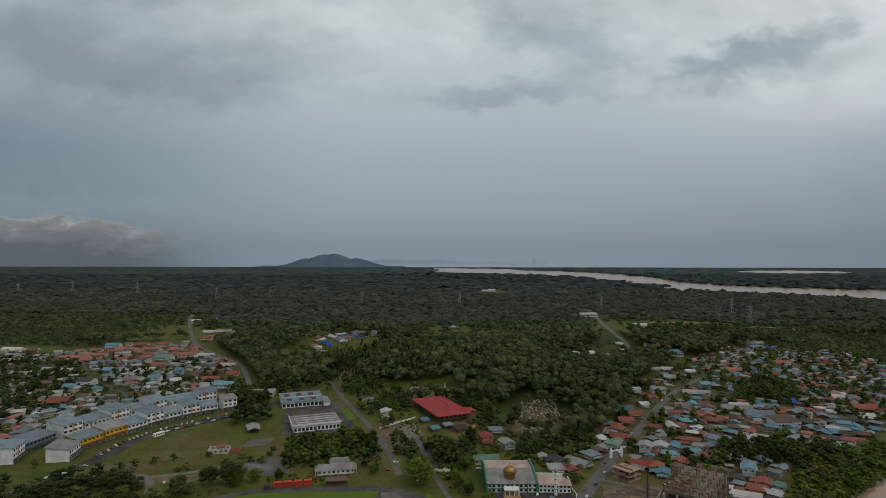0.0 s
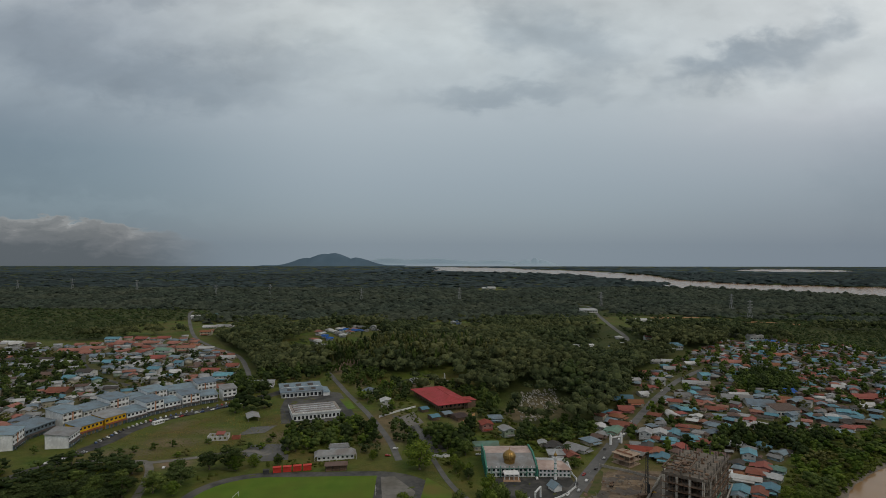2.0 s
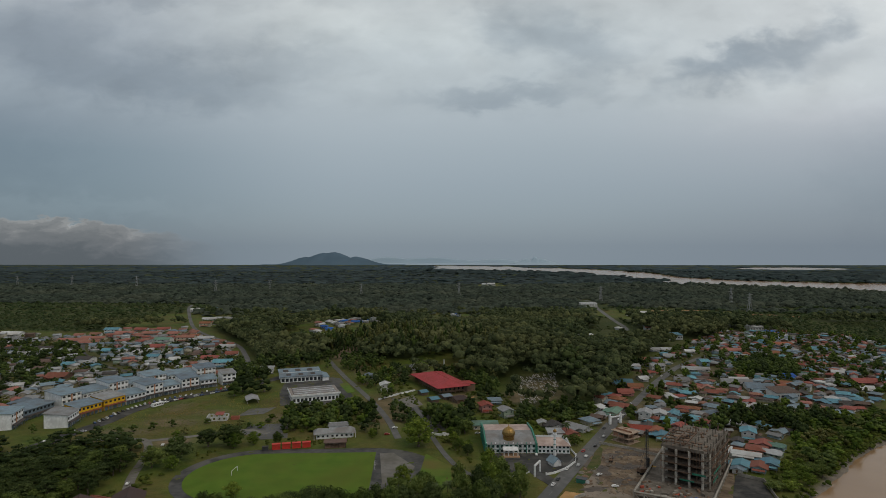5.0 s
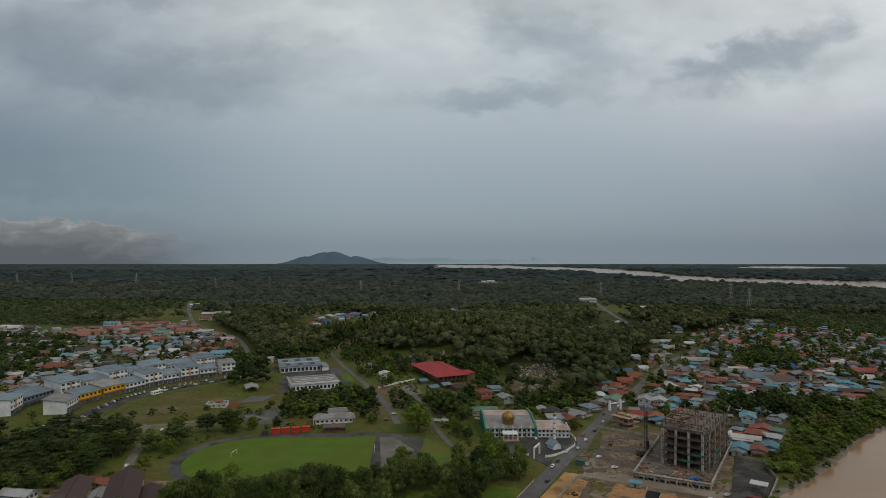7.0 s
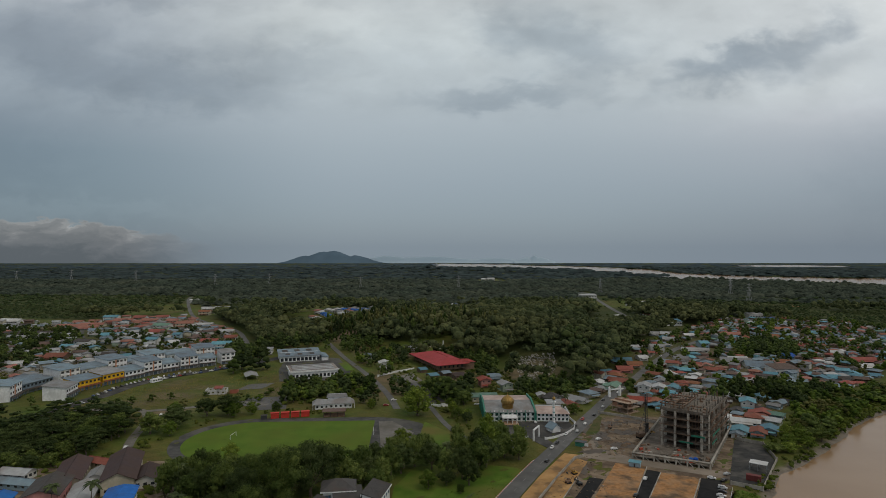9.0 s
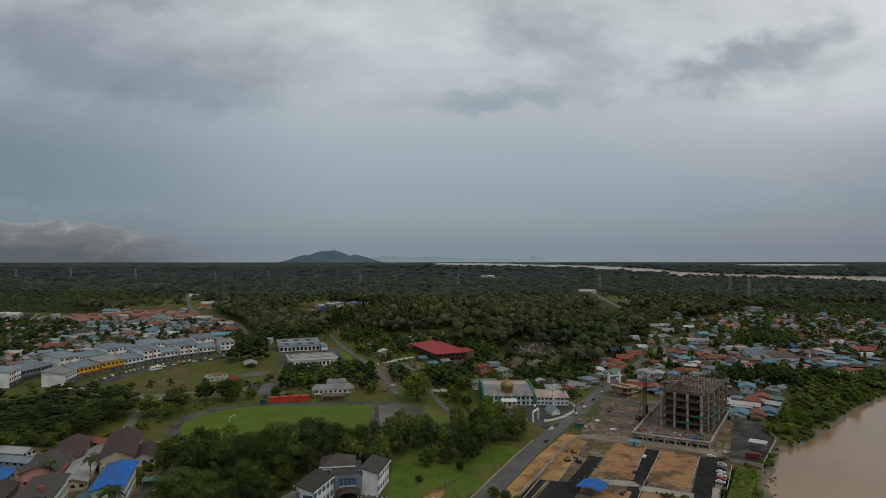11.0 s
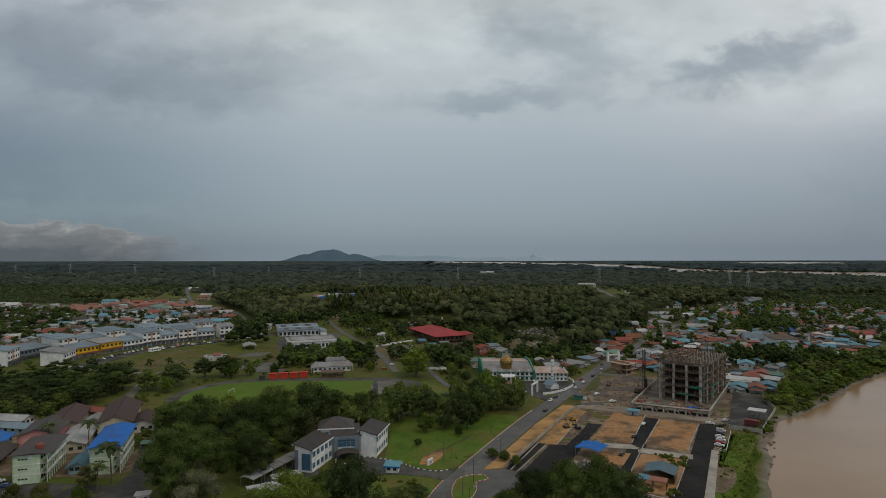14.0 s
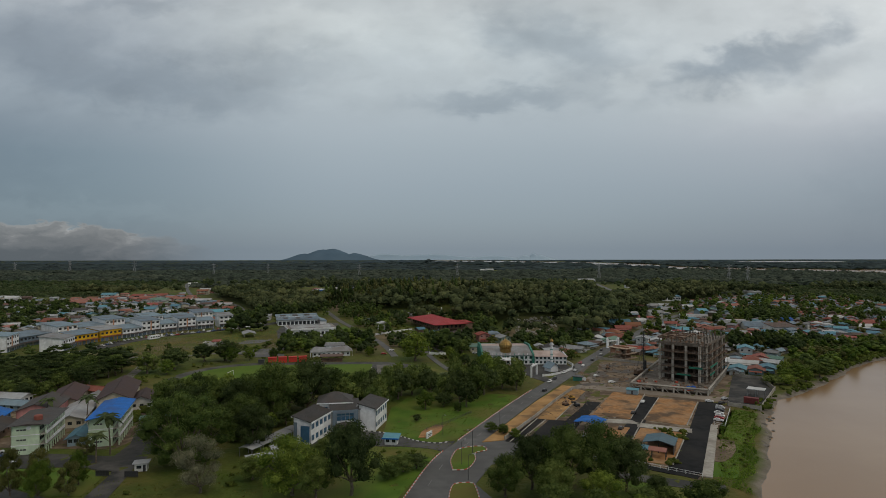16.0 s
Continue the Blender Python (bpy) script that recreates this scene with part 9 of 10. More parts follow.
for x_, y_, r_, c_ in ((56.5, 363, 90, "white"), (-28.5, 223.5, 10, "black"), (-31, 219.5, 12, "white"), (-149, 208, 40, "white"), (-143.5, 204, 10, "blue"), (-137.8, 197.2, 5, "silver van"), (-107, 228, 110, "black"), (-110, 236, 110, "silver"), (-32, 416, 20, "white"), (-36, 402, 0, "red"), (2, 402, 40, "silver van"), (-164, 318, 100, "white"), (-174, 380, 100, "white"), (-96, 476, 30, "white"), (-99, 470, 20, "silver"), (24, 404, 10, "white"), (-240, 408, 0, "silver")):
    car(x_, y_, r_, c_, 0.13, "parked on asphalt")


# ---------------------------------------------------------------- pylons


def pylon_mesh(h=36.0, w=7.5):
    s = Shape()
    lv = [(0, w / 2), (h * 0.3, w * 0.33), (h * 0.62, w * 0.17), (h * 0.8, w * 0.13), (h, w * 0.06)]
    for (z0, a), (z1, b) in zip(lv, lv[1:]):
        for sx, sy in ((1, 1), (1, -1), (-1, -1), (-1, 1)):
            s.bar((sx * a, sy * a, z0), (sx * b, sy * b, z1), 0.22, 4)
            tx, ty = (sx, -sy) if sx == sy else (-sx, sy)
            s.bar((sx * a, sy * a, z0), (tx * b, ty * b, z1), 0.13, 3)
            s.bar((tx * a, ty * a, z0), (sx * b, sy * b, z1), 0.13, 3)
    return s.mesh("lattice", M_PYLON)


PY = pylon_mesh()
ARM = Shape().bar((-6, 0, 0), (6, 0, 0), 0.2, 4).bar((-6, 0, 0), (0, 0, 1.6), 0.14, 4).bar((6, 0, 0), (0, 0, 1.6), 0.14, 4).mesh("cross_arm", M_PYLON)
INS = Shape().bar((0, 0, 0), (0, 0, -1.8), 0.16, 6).mesh("insulator", M_DARK)
for x_, y_, s_ in ((-1122, 1847, 1.0), (-900, 1794, 1.0), (-610, 1640, 0.9), (-470, 1660, 0.9), (-200, 1500, 0.9), (41, 1500, 0.95), (351, 1350, 1.0), (604, 1275, 1.05), (570, 1130, 1.05), (-1290, 1850, 0.9)):
    t_ = thing("pylon", pose(x_, y_, lz(x_, y_) - 0.5, 0, 0, 15), "tall grey lattice power pylon above the trees", "pylon", group="power line")
    t_.scale = (s_, s_, s_)
    part("lattice", PY, None, t_)
    for z_ in (23, 28, 33):
        a_ = part("cross_arm", ARM, None, t_, at=pose(0, 0, z_))
        part("insulator", INS, None, a_, at=pose(-5.8, 0, 0))
        part("insulator", INS, None, a_, at=pose(5.8, 0, 0))


# ---------------------------------------------------------------- trees


def leaf_mesh(name, lobes, nleaf, leaf, mat, rng, core=0.78, flat_=1.0):
    """A crown: lobes filled with dark cores and covered with leaf sprays."""
    bv, bf = BLOB[False]
    C, R = np.array([l[0] for l in lobes]), np.array([l[1] for l in lobes])
    V, Fq, Ft, o = [], [], [], 0
    for c, r in zip(C, R):
        v = bv * (r * core) * (1 + rng.normal(0, 0.1, (len(bv), 1)))
        v[:, 2] *= flat_
        V.append(v + c)
        Ft += (bf + o).tolist()
        o += len(bv)
    pick = rng.choice(len(R), nleaf, p=R ** 2 / (R ** 2).sum())
    d = rng.normal(0, 1, (nleaf, 3))
    d[:, 2] = np.where(d[:, 2] < -0.4, -d[:, 2], d[:, 2])
    d /= np.linalg.norm(d, axis=1)[:, None]
    pos = d * (R[pick] * rng.uniform(0.66, 1.15, nleaf))[:, None]
    pos[:, 2] *= flat_
    pos += C[pick]
    nrm = d + rng.normal(0, 0.55, (nleaf, 3)) + np.array([0, 0, 0.35])
    nrm /= np.linalg.norm(nrm, axis=1)[:, None]
    t = np.cross(nrm, rng.normal(0, 1, (nleaf, 3)))
    t /= np.linalg.norm(t, axis=1)[:, None] + 1e-9
    b = np.cross(nrm, t)
    s = leaf * rng.uniform(0.55, 1.35, nleaf)[:, None]
    q = np.stack([pos - t * s * 0.6, pos - b * s * 0.32 + nrm * s * 0.08, pos + t * s * 0.6 - nrm * s * 0.15, pos + b * s * 0.32 + nrm * s * 0.08], 1)
    V.append(q.reshape(-1, 3))
    Fq = (np.arange(nleaf)[:, None] * 4 + np.arange(4)[None] + o).tolist()
    me = bpy.data.meshes.new(name)
    me.from_pydata(np.concatenate(V).tolist(), [], Ft + Fq)
    me.materials.append(mat)
    return me


def tree_template(seed, h, r, nleaf, leaf, mat, style="round"):
    rng = np.random.default_rng(seed)
    lobes = []
    n = {"round": 17, "broad": 19, "tall": 16, "flat": 13, "thin": 14, "grand": 46}[style]
    if nleaf < 300:
        n = int(n * 0.5)
    z0, z1 = {"round": (0.20, 0.82), "broad": (0.24, 0.82), "tall": (0.16, 0.87), "flat": (0.42, 0.86), "thin": (0.36, 0.88), "grand": (0.10, 0.86)}[style]
    for k in range(n):
        a = 2 * math.pi * (k * 0.382 + rng.uniform(-0.06, 0.06))
        f = k / (n - 1)
        z = h * (z0 + (z1 - z0) * f)
        env = math.sin(math.pi * (0.22 + 0.62 * f)) if style != "flat" else 0.95 - 0.3 * f
        rad = r * env * rng.uniform(0.40, 0.80) * (0.25 if k == n - 1 else 1)
        lr = r * rng.uniform(0.22, 0.42) * (0.75 + 0.25 * env) * (1.15 if nleaf < 300 else 1)
        if style == "thin":
            lr *= 0.88
        if style == "grand":
            rad, lr = r * env * rng.uniform(0.55, 0.86), lr * 0.72
        lobes.append((np.array([rad * math.cos(a), rad * math.sin(a), z]), lr))
    if style in ("round", "broad", "grand"):
        lobes.append((np.array([0, 0, h * 0.58]), r * 0.55))
    crown = leaf_mesh("crown", lobes, nleaf, leaf, mat, rng, core=0.60 if nleaf > 300 else 0.86, flat_=0.85 if style != "flat" else 0.42)
    s = Shape()
    tr = 0.022 * h + 0.08
    fork = h * (z0 - 0.06)
    s.bar((0, 0, -0.4), (0.02 * h, 0, fork * 0.55), tr * 1.25, 8, tr)
    s.bar((0.02 * h, 0, fork * 0.55), (0, 0.01 * h, fork), tr, 8, tr * 0.8)
    for c, lr in (lobes[::2] if nleaf > 300 else ()):
        s.bar((0, 0.01 * h, fork), tuple(c - np.array([0, 0, lr * 0.3])), tr * 0.5, 5, tr * 0.15)
    return s.mesh("trunk", M_TRUNK), crown


NEAR, MID, FAR = {}, {}, {}
for i_, (st_, mi_, nm_) in enumerate((("broad", 0, "dark"), ("round", 1, "mid"), ("round", 2, "bright"), ("tall", 3, "olive"), ("tall", 4, "pale"), ("broad", 1, "wide"))):
    NEAR[nm_] = tree_template(100 + i_, 16.0, 8.0, 6300 if nm_ != "pale" else 9000, 0.45 if nm_ != "pale" else 0.30, M_LEAF[mi_], st_)
for i_, (st_, mi_, nm_) in enumerate((("broad", 0, "dark"), ("round", 1, "mid"), ("round", 2, "bright"), ("tall", 3, "olive"), ("flat", 0, "flat"), ("tall", 0, "spire"), ("broad", 1, "wide"), ("flat", 1, "flat2"))):
    MID[nm_] = tree_template(200 + i_, 12.0, 6.0, 1050, 0.74, M_LEAF[mi_], st_)
    FAR[nm_] = tree_template(300 + i_, 12.0, 6.0, 90, 1.25, M_LEAF[mi_], st_)
NEAR["grand"] = tree_template(121, 16.0, 8.0, 20000, 0.27, M_LEAF[5], "grand")
WORDS = {"grand": "huge dark green tree with domed crown", "dark": "dark green broad-crowned tree", "mid": "mid-green round-crowned tree", "bright": "bright green round-crowned tree", "olive": "olive green tall tree", "pale": "pale grey-green feathery tree", "wide": "wide green spreading tree", "flat": "dark flat-topped layered tree", "spire": "tall dark narrow tree", "flat2": "green flat-topped layered tree"}
TREES = []
COUNT = [0]


TREE_LIST = []


def tree(x, y, h, r, kind, near=False, where="beside the buildings"):
    TREE_LIST.append((x, y, h, r, kind, near, where, random.uniform(0, 360)))
    TREES.append((x, y, r))
    COUNT[0] += 1


def place_trees():
    """The nearest trees as things; the crowd behind them as one object."""
    far = []
    for n, (x, y, h, r, kind, near, where, turn) in enumerate(sorted(TREE_LIST, key=lambda q: math.hypot(q[0], q[1]))):
        m = pose(x, y, lz(x, y), 0, 0, turn)
        if n >= 300:
            s = Matrix.Diagonal((r / 6, r / 6, h / 12, 1))
            tk, cr = FAR[kind]
            far += [(tk, m @ s, M_TRUNK), (cr, m @ s, cr.materials[0])]
            continue
        lib, h0, r0 = (NEAR, 16.0, 8.0) if near and (y < 232 or r >= 9) or kind not in MID else (MID, 12.0, 6.0)
        tk, cr = lib[kind]
        t = thing("tree", m, WORDS[kind] + " " + (where if kind != "grand" else "by the school drive"), "tree", group="trees")
        t.scale = (r / r0, r / r0, h / h0)
        part("trunk", tk, None, t)
        part("crown", cr, None, t)
    join_stuff("far_trees", far, "many mid-green and dark trees among houses", "trees")


def palm_template(seed, h=11.0):
    rng = np.random.default_rng(seed)
    s = Shape()
    for k in range(6):
        s.bar((0.05 * k * k * 0.4, 0, h * k / 6), (0.05 * (k + 1) ** 2 * 0.4, 0, h * (k + 1) / 6), 0.26 - 0.02 * k, 7, 0.24 - 0.02 * k)
    top = np.array([0.05 * 36 * 0.4, 0, h])
    f = Shape()
    for k in range(20):
        a = 2 * math.pi * k / 20 + rng.uniform(-0.1, 0.1)
        el = rng.uniform(-0.15, 1.0)
        L = rng.uniform(3.2, 4.2)
        side = np.array([-math.sin(a), math.cos(a), 0])
        pts = []
        for j in range(6):
            u = j / 5
            out = L * u * math.cos(el * (1 - 0.4 * u))
            up = L * u * math.sin(el) - 2.6 * u * u
            pts.append(top + np.array([math.cos(a) * out, math.sin(a) * out, up]))
        for j in range(5):
            w0, w1 = 0.75 * math.sin(math.pi * (0.12 + 0.8 * j / 5)), 0.75 * math.sin(math.pi * (0.12 + 0.8 * (j + 1) / 5))
            for sg in (-1, 1):
                dz = np.array([0, 0, -0.35])
                f.add([pts[j], pts[j + 1], pts[j + 1] + sg * side * w1 + dz * w1, pts[j] + sg * side * w0 + dz * w0], [(0, 1, 2, 3)])
    return s.mesh("trunk", M_TRUNK), f.mesh("fronds", M_PALM)


PALMS = [palm_template(1), palm_template(2, 9.0)]


def palm(x, y, k=1.0, where="beside the school"):
    tk, fr = PALMS[COUNT[0] % 2]
    t = thing("palm_tree", pose(x, y, lz(x, y), 0, 0, random.uniform(0, 360)), "slender palm with arching fronds " + where, "palm", group="palms")
    t.scale = (k, k, k)
    part("trunk", tk, None, t)
    part("fronds", fr, None, t)
    TREES.append((x, y, 2.5))
    COUNT[0] += 1


note_footprints()
random.seed(8)
# single trees that stand out
for x_, y_, h_, r_, k_ in (
        (-80.5, 196.5, 25, 14.6, "grand"), (-63, 210, 17, 8, "dark"), (-66.8, 174, 17, 7.4, "pale"), (-40, 172, 18, 9.5, "bright"), (-23.5, 172, 22.5, 8.8, "dark"), (-33, 170, 13, 6, "mid"),
        (28, 176, 17, 7, "dark"), (38, 175, 20, 8.5, "wide"), (48, 177, 21, 8.5, "mid"), (55, 174, 17, 7.5, "dark"), (20, 171, 13, 6, "mid"), (33, 168, 12, 7, "wide"), (62, 169, 7, 4, "dark"), (77, 168.5, 6, 4, "mid"), (45, 165, 10, 6, "bright"),
        (-113, 174, 13, 4.2, "olive"), (-105, 180, 11, 3.8, "bright"), (-119.5, 172, 13.5, 4.2, "olive"), (-117, 204, 7, 3.6, "olive"), (-55, 184, 8, 4.8, "mid"), (-109, 168, 12.5, 4.2, "bright"), (-103, 172, 10, 3.6, "olive"), (-47, 190, 6, 4, "bright"), (-10, 190, 6.5, 5, "mid"), (-6, 193, 5, 4, "dark"), (-14, 184, 5, 4, "mid"),
        (-34, 208, 5, 3.5, "bright"), (-30, 206, 6, 3.5, "mid"), (-37, 199, 8, 5, "mid"), (-45, 181, 9, 5, "wide"),
        (-66, 246, 26, 12, "mid"), (-54, 256, 25, 12, "dark"), (-77, 238, 20, 9, "dark"), (-72, 226, 17, 8, "mid"), (-84, 228, 14, 6, "dark"), (-88, 246, 18, 8, "mid"), (-64, 262, 20, 10, "dark"), (-80, 258, 18, 9, "mid"), (-93, 262, 14, 7, "dark"),
        (-39, 259, 16, 8, "mid"), (-30, 268, 14, 7, "dark"), (-27, 256, 13, 6, "mid"), (-44, 270, 18, 8, "wide"), (-18, 282, 15, 7, "dark"), (-12, 291, 16, 7, "mid"), (-4, 287, 14, 6.5, "dark"), (-7, 300, 14, 6, "wide"), (3, 281, 12, 5.5, "mid"), (-22, 292, 15, 7, "mid"), (-5, 264, 9, 5, "bright"), (3, 268, 7, 4.5, "dark"), (10, 275, 16, 7, "dark"), (17, 282, 17, 7.5, "mid"), (13, 268, 12, 5.5, "dark"), (22, 290, 16, 7, "dark"), (9, 259, 4.5, 2.5, "mid"), (-8, 246, 3, 2, "dark"),
        (21, 232, 4, 3, "mid"), (25, 228, 4.5, 3, "mid"), (29, 224, 4, 2.5, "bright")):
    tree(x_, y_, h_, r_, k_, True, "near the road and the offices")
for x_, y_, h_, r_, k_ in (
        (-14, 379, 19, 12.5, "bright"), (6, 426, 15, 9, "wide"), (13, 418, 14, 8, "dark"), (2, 437, 13, 7, "mid"), (-163, 342, 13, 8.5, "mid"), (-152, 352, 13, 9, "dark"), (-158, 364, 12, 7.5, "mid"), (-150, 338, 9, 5, "bright"), (-133, 381, 14, 9.5, "dark"), (-128, 376, 10, 6, "bright"), (-118, 382, 9, 5, "bright"), (-145, 378, 12, 7.5, "dark"),
        (-103, 300, 9, 5, "bright"), (-20, 318, 11, 6, "bright"), (-10, 312, 10, 5, "mid"), (-104, 385, 8, 4, "mid"), (-170, 520, 15, 10, "dark"), (-160, 512, 14, 9, "dark"), (-172, 505, 13, 8, "mid"), (-152, 520, 15, 9, "spire"), (-271, 404, 7, 3, "mid"), (122, 575, 24, 13, "dark"), (124, 548, 22, 12, "dark"), (118, 566, 24, 13, "dark"), (118, 530, 20, 11, "spire"), (120, 515, 18, 9, "dark"), (56, 500, 11, 6, "dark"), (122, 505, 15, 8, "mid")):
    tree(x_, y_, h_, r_, k_, False, "on the grassy ground")
for x_, y_, k_ in ((-110.2, 207, 1.2), (-110.1, 198.3, 1.0), (-139, 243, 1.0), (-101, 232, 1.1), (-112, 262, 1.0), (-62, 222, 0.9), (-82, 213, 0.9), (3, 300, 0.9), (-3, 296, 0.8), (82, 400, 0.9), (76, 376, 0.7), (56, 440, 0.8), (-155, 243, 0.9), (-52, 508, 0.8), (-44, 515, 0.7), (-66, 536, 0.8), (-47, 500, 0.7), (-60, 552, 0.8), (-47, 406, 0.6), (-51, 407, 0.6), (-43, 405, 0.6), (-55, 409, 0.6), (-31, 446, 0.6), (-35, 458, 0.6)):
    palm(x_, y_, k_, "among the buildings")


def grow(poly, step, hs, rs, kinds, seed, density=1.0, where="in the dense grove", near=False, margin=1.5, limit=9999):
    random.seed(seed)
    xs, ys = [p[0] for p in poly], [p[1] for p in poly]
    y, n = min(ys), 0
    while y < max(ys):
        x = min(xs)
        while x < max(xs):
            px, py = x + random.uniform(-0.45, 0.45) * step, y + random.uniform(-0.45, 0.45) * step
            x += step
            if random.random() > density or not inside(px, py, poly) or inside(px, py, RIVER):
                continue
            r = random.uniform(*rs)
            if any(away(px, py, p) < w / 2 + 1.0 + r * 0.35 for p, w in ROADS) or not is_free(px, py, margin + r * 0.30):
                continue
            if any(math.hypot(px - tx, py - ty) < (r + tr) * 0.45 for tx, ty, tr in TREES[-400:]):
                continue
            n += 1
            if n > limit:
                return
            tree(px, py, random.uniform(*hs), r, random.choice(kinds), near, where)
        y += step


grow([(-112, 245), (-95, 240), (-60, 262), (-24, 262), (-18, 284), (20, 294), (44, 300), (40, 318), (8, 310), (-14, 293), (-60, 278), (-110, 276), (-122, 266)], 7.0, (13, 17), (4.8, 6.8), ("dark", "mid", "wide", "mid", "bright"), 41, 0.98)
grow([(22, 296), (38, 294), (42, 306), (36, 316), (32, 332), (26, 340), (20, 322)], 6.5, (12, 17), (4.5, 6.5), ("mid", "wide", "bright"), 42)
grow([(-345, 375), (-262, 372), (-235, 386), (-208, 386), (-192, 380), (-176, 340), (-172, 300), (-200, 288), (-330, 300)], 7.2, (8, 12), (6, 8), ("flat", "flat2", "flat", "dark", "flat"), 43, 1.0, "in the dense plantation")
grow([(-330, 300), (-200, 288), (-205, 262), (-200, 230), (-330, 240)], 9, (7, 11), (4.5, 6.5), ("mid", "olive", "dark", "wide"), 44, 0.95, "beside the school")
grow([(-240, 318), (-205, 316), (-184, 304), (-180, 290), (-200, 284), (-240, 288)], 6.5, (7, 10), (4.5, 6.5), ("mid", "dark", "wide"), 73, 1.0, "at the edge of the plantation")
grow([(-108, 400), (-82, 410), (-50, 424), (-44, 440), (-58, 470), (-80, 478), (-112, 462)], 8, (8, 12), (4.5, 6), ("mid", "bright", "dark", "wide"), 45, 0.95, "around the clubhouse")
grow([(150, 302), (186, 308), (222, 342), (286, 398), (400, 462), (430, 520), (350, 470), (262, 430), (216, 376), (192, 338), (176, 330)], 8, (5, 10), (4, 6.5), ("mid", "bright", "wide", "bright", "olive"), 46, 0.95, "on the river bank", limit=110)
grow([(45, 420), (62, 470), (118, 472), (112, 432), (88, 385), (82, 372), (78, 402)], 8, (6, 11), (4, 6), ("mid", "dark", "wide", "spire"), 47, 0.85, "behind the mosque")
grow([(-40, 560), (45, 560), (62, 470), (45, 430), (20, 440), (20, 480), (30, 520)], 10, (7, 12), (4, 6), ("mid", "dark", "olive"), 48, 0.55, "behind the hall")
grow([(-96, 620), (-40, 600), (-34, 560), (-32, 505), (-45, 480), (-52, 500), (-75, 550)], 9, (6, 11), (3, 5), ("mid", "olive", "bright", "dark"), 49, 0.7, "beside the road")
grow([(-44, 470), (-30, 425), (-22, 410), (-12, 412), (-22, 440), (-36, 478)], 7, (6, 9), (3, 4.5), ("dark", "mid"), 50, 0.8, "beside the lane")
grow([(-220, 660), (-120, 650), (-125, 600), (-155, 575), (-165, 540), (-190, 560), (-215, 600)], 9, (9, 14), (5, 7), ("dark", "mid", "spire"), 51, 0.8, "behind the depot")
for k_, p_ in enumerate(GREEN_BELTS):
    grow(p_, 6.5, (8, 12), (4, 6), ("dark", "mid", "dark", "wide"), 71 + k_, 1.0, "in the green belt of the village", margin=0)
grow(LEFT_VILLAGE, 13, (5, 9), (3.2, 5), ("mid", "dark", "dark", "olive"), 52, 0.75, "between the village houses", margin=0, limit=360)
grow([(-700, 850), (-520, 818), (-400, 700), (-330, 440), (-480, 540), (-600, 640), (-700, 760)], 11, (6, 11), (4, 6), ("mid", "dark", "dark", "wide"), 64, 0.85, "between the village houses", margin=0, limit=260)
grow(RIGHT_VILLAGE, 12.5, (6, 12), (3.5, 5.5), ("mid", "bright", "olive", "mid", "wide"), 53, 0.55, "between the village houses", margin=0, limit=300)
grow([(-640, 640), (-480, 540), (-330, 430), (-320, 385), (-420, 400), (-640, 520)], 13, (8, 13), (5, 7), ("dark", "mid", "wide"), 54, 0.8, "beyond the shops", limit=90)
grow([(420, 470), (600, 640), (640, 780), (560, 840), (560, 720), (420, 560)], 13, (7, 11), (4, 6), ("mid", "dark"), 55, 0.35, "beyond the village", limit=30)
grow([(118, 470), (165, 545), (200, 640), (215, 640), (180, 560), (140, 490)], 8, (7, 11), (3.5, 5), ("mid", "dark"), 56, 0.6, "beside the road")
grow([(14, 346), (25, 350), (25, 402), (14, 414), (2, 400), (8, 372)], 8, (5, 9), (3, 4.5), ("mid", "dark", "bright"), 57, 0.6, "beside the mosque lane")
grow([(-12, 424), (16, 402), (24, 430), (8, 452), (-8, 450)], 8, (10, 14), (5, 7), ("mid", "wide", "dark"), 58, 0.9, "beside the mosque")
grow([(-60, 480), (-52, 484), (-72, 540), (-92, 585), (-100, 584), (-82, 538)], 6, (4, 8), (2, 3.5), ("mid", "bright", "olive"), 59, 0.8, "along the road")
grow([(-215, 640), (-200, 560), (-180, 545), (-150, 552), (-150, 580), (-190, 640)], 8, (8, 13), (4.5, 6.5), ("mid", "dark", "wide"), 60, 0.8, "beside the sheds")
grow([(-135, 645), (-60, 650), (-55, 612), (-66, 596), (-92, 600), (-125, 610)], 8.5, (8, 12), (4, 6), ("mid", "dark", "wide"), 62, 0.9, "on the wooded hill")
grow([(-70, 560), (-40, 575), (-5, 590), (40, 575), (55, 520), (48, 500), (30, 525), (-30, 560)], 9, (8, 13), (4, 6), ("mid", "dark", "wide"), 63, 0.8, "behind the red-roofed hall")
grow([(-64, 470), (-42, 420), (-38, 398), (-46, 394), (-60, 425), (-74, 462)], 7, (5, 9), (3, 4.5), ("mid", "bright", "dark", "olive"), 65, 0.8, "along the road")
grow([(-28, 440), (-22, 398), (-14, 398), (-12, 420), (-20, 450)], 7, (5, 9), (3, 4.5), ("mid", "bright", "olive"), 66, 0.7, "along the lane")
grow([(-205, 394), (-150, 403), (-118, 420), (-112, 440), (-140, 438), (-190, 420), (-222, 410)], 9, (3, 6), (2.4, 4), ("mid", "dark", "olive", "bright"), 67, 0.5, "on the rough meadow")
grow([(-76, 218), (-66, 213), (-56, 238), (-60, 246), (-76, 240)], 6, (6, 10), (3, 4.5), ("mid", "bright", "dark"), 68, 0.9, "behind the covered bays")
grow([(60, 100), (16, 150), (20, 166), (70, 165), (84, 160)], 8, (6, 11), (4, 6), ("mid", "dark", "bright"), 61, 0.8, "below the site fence")
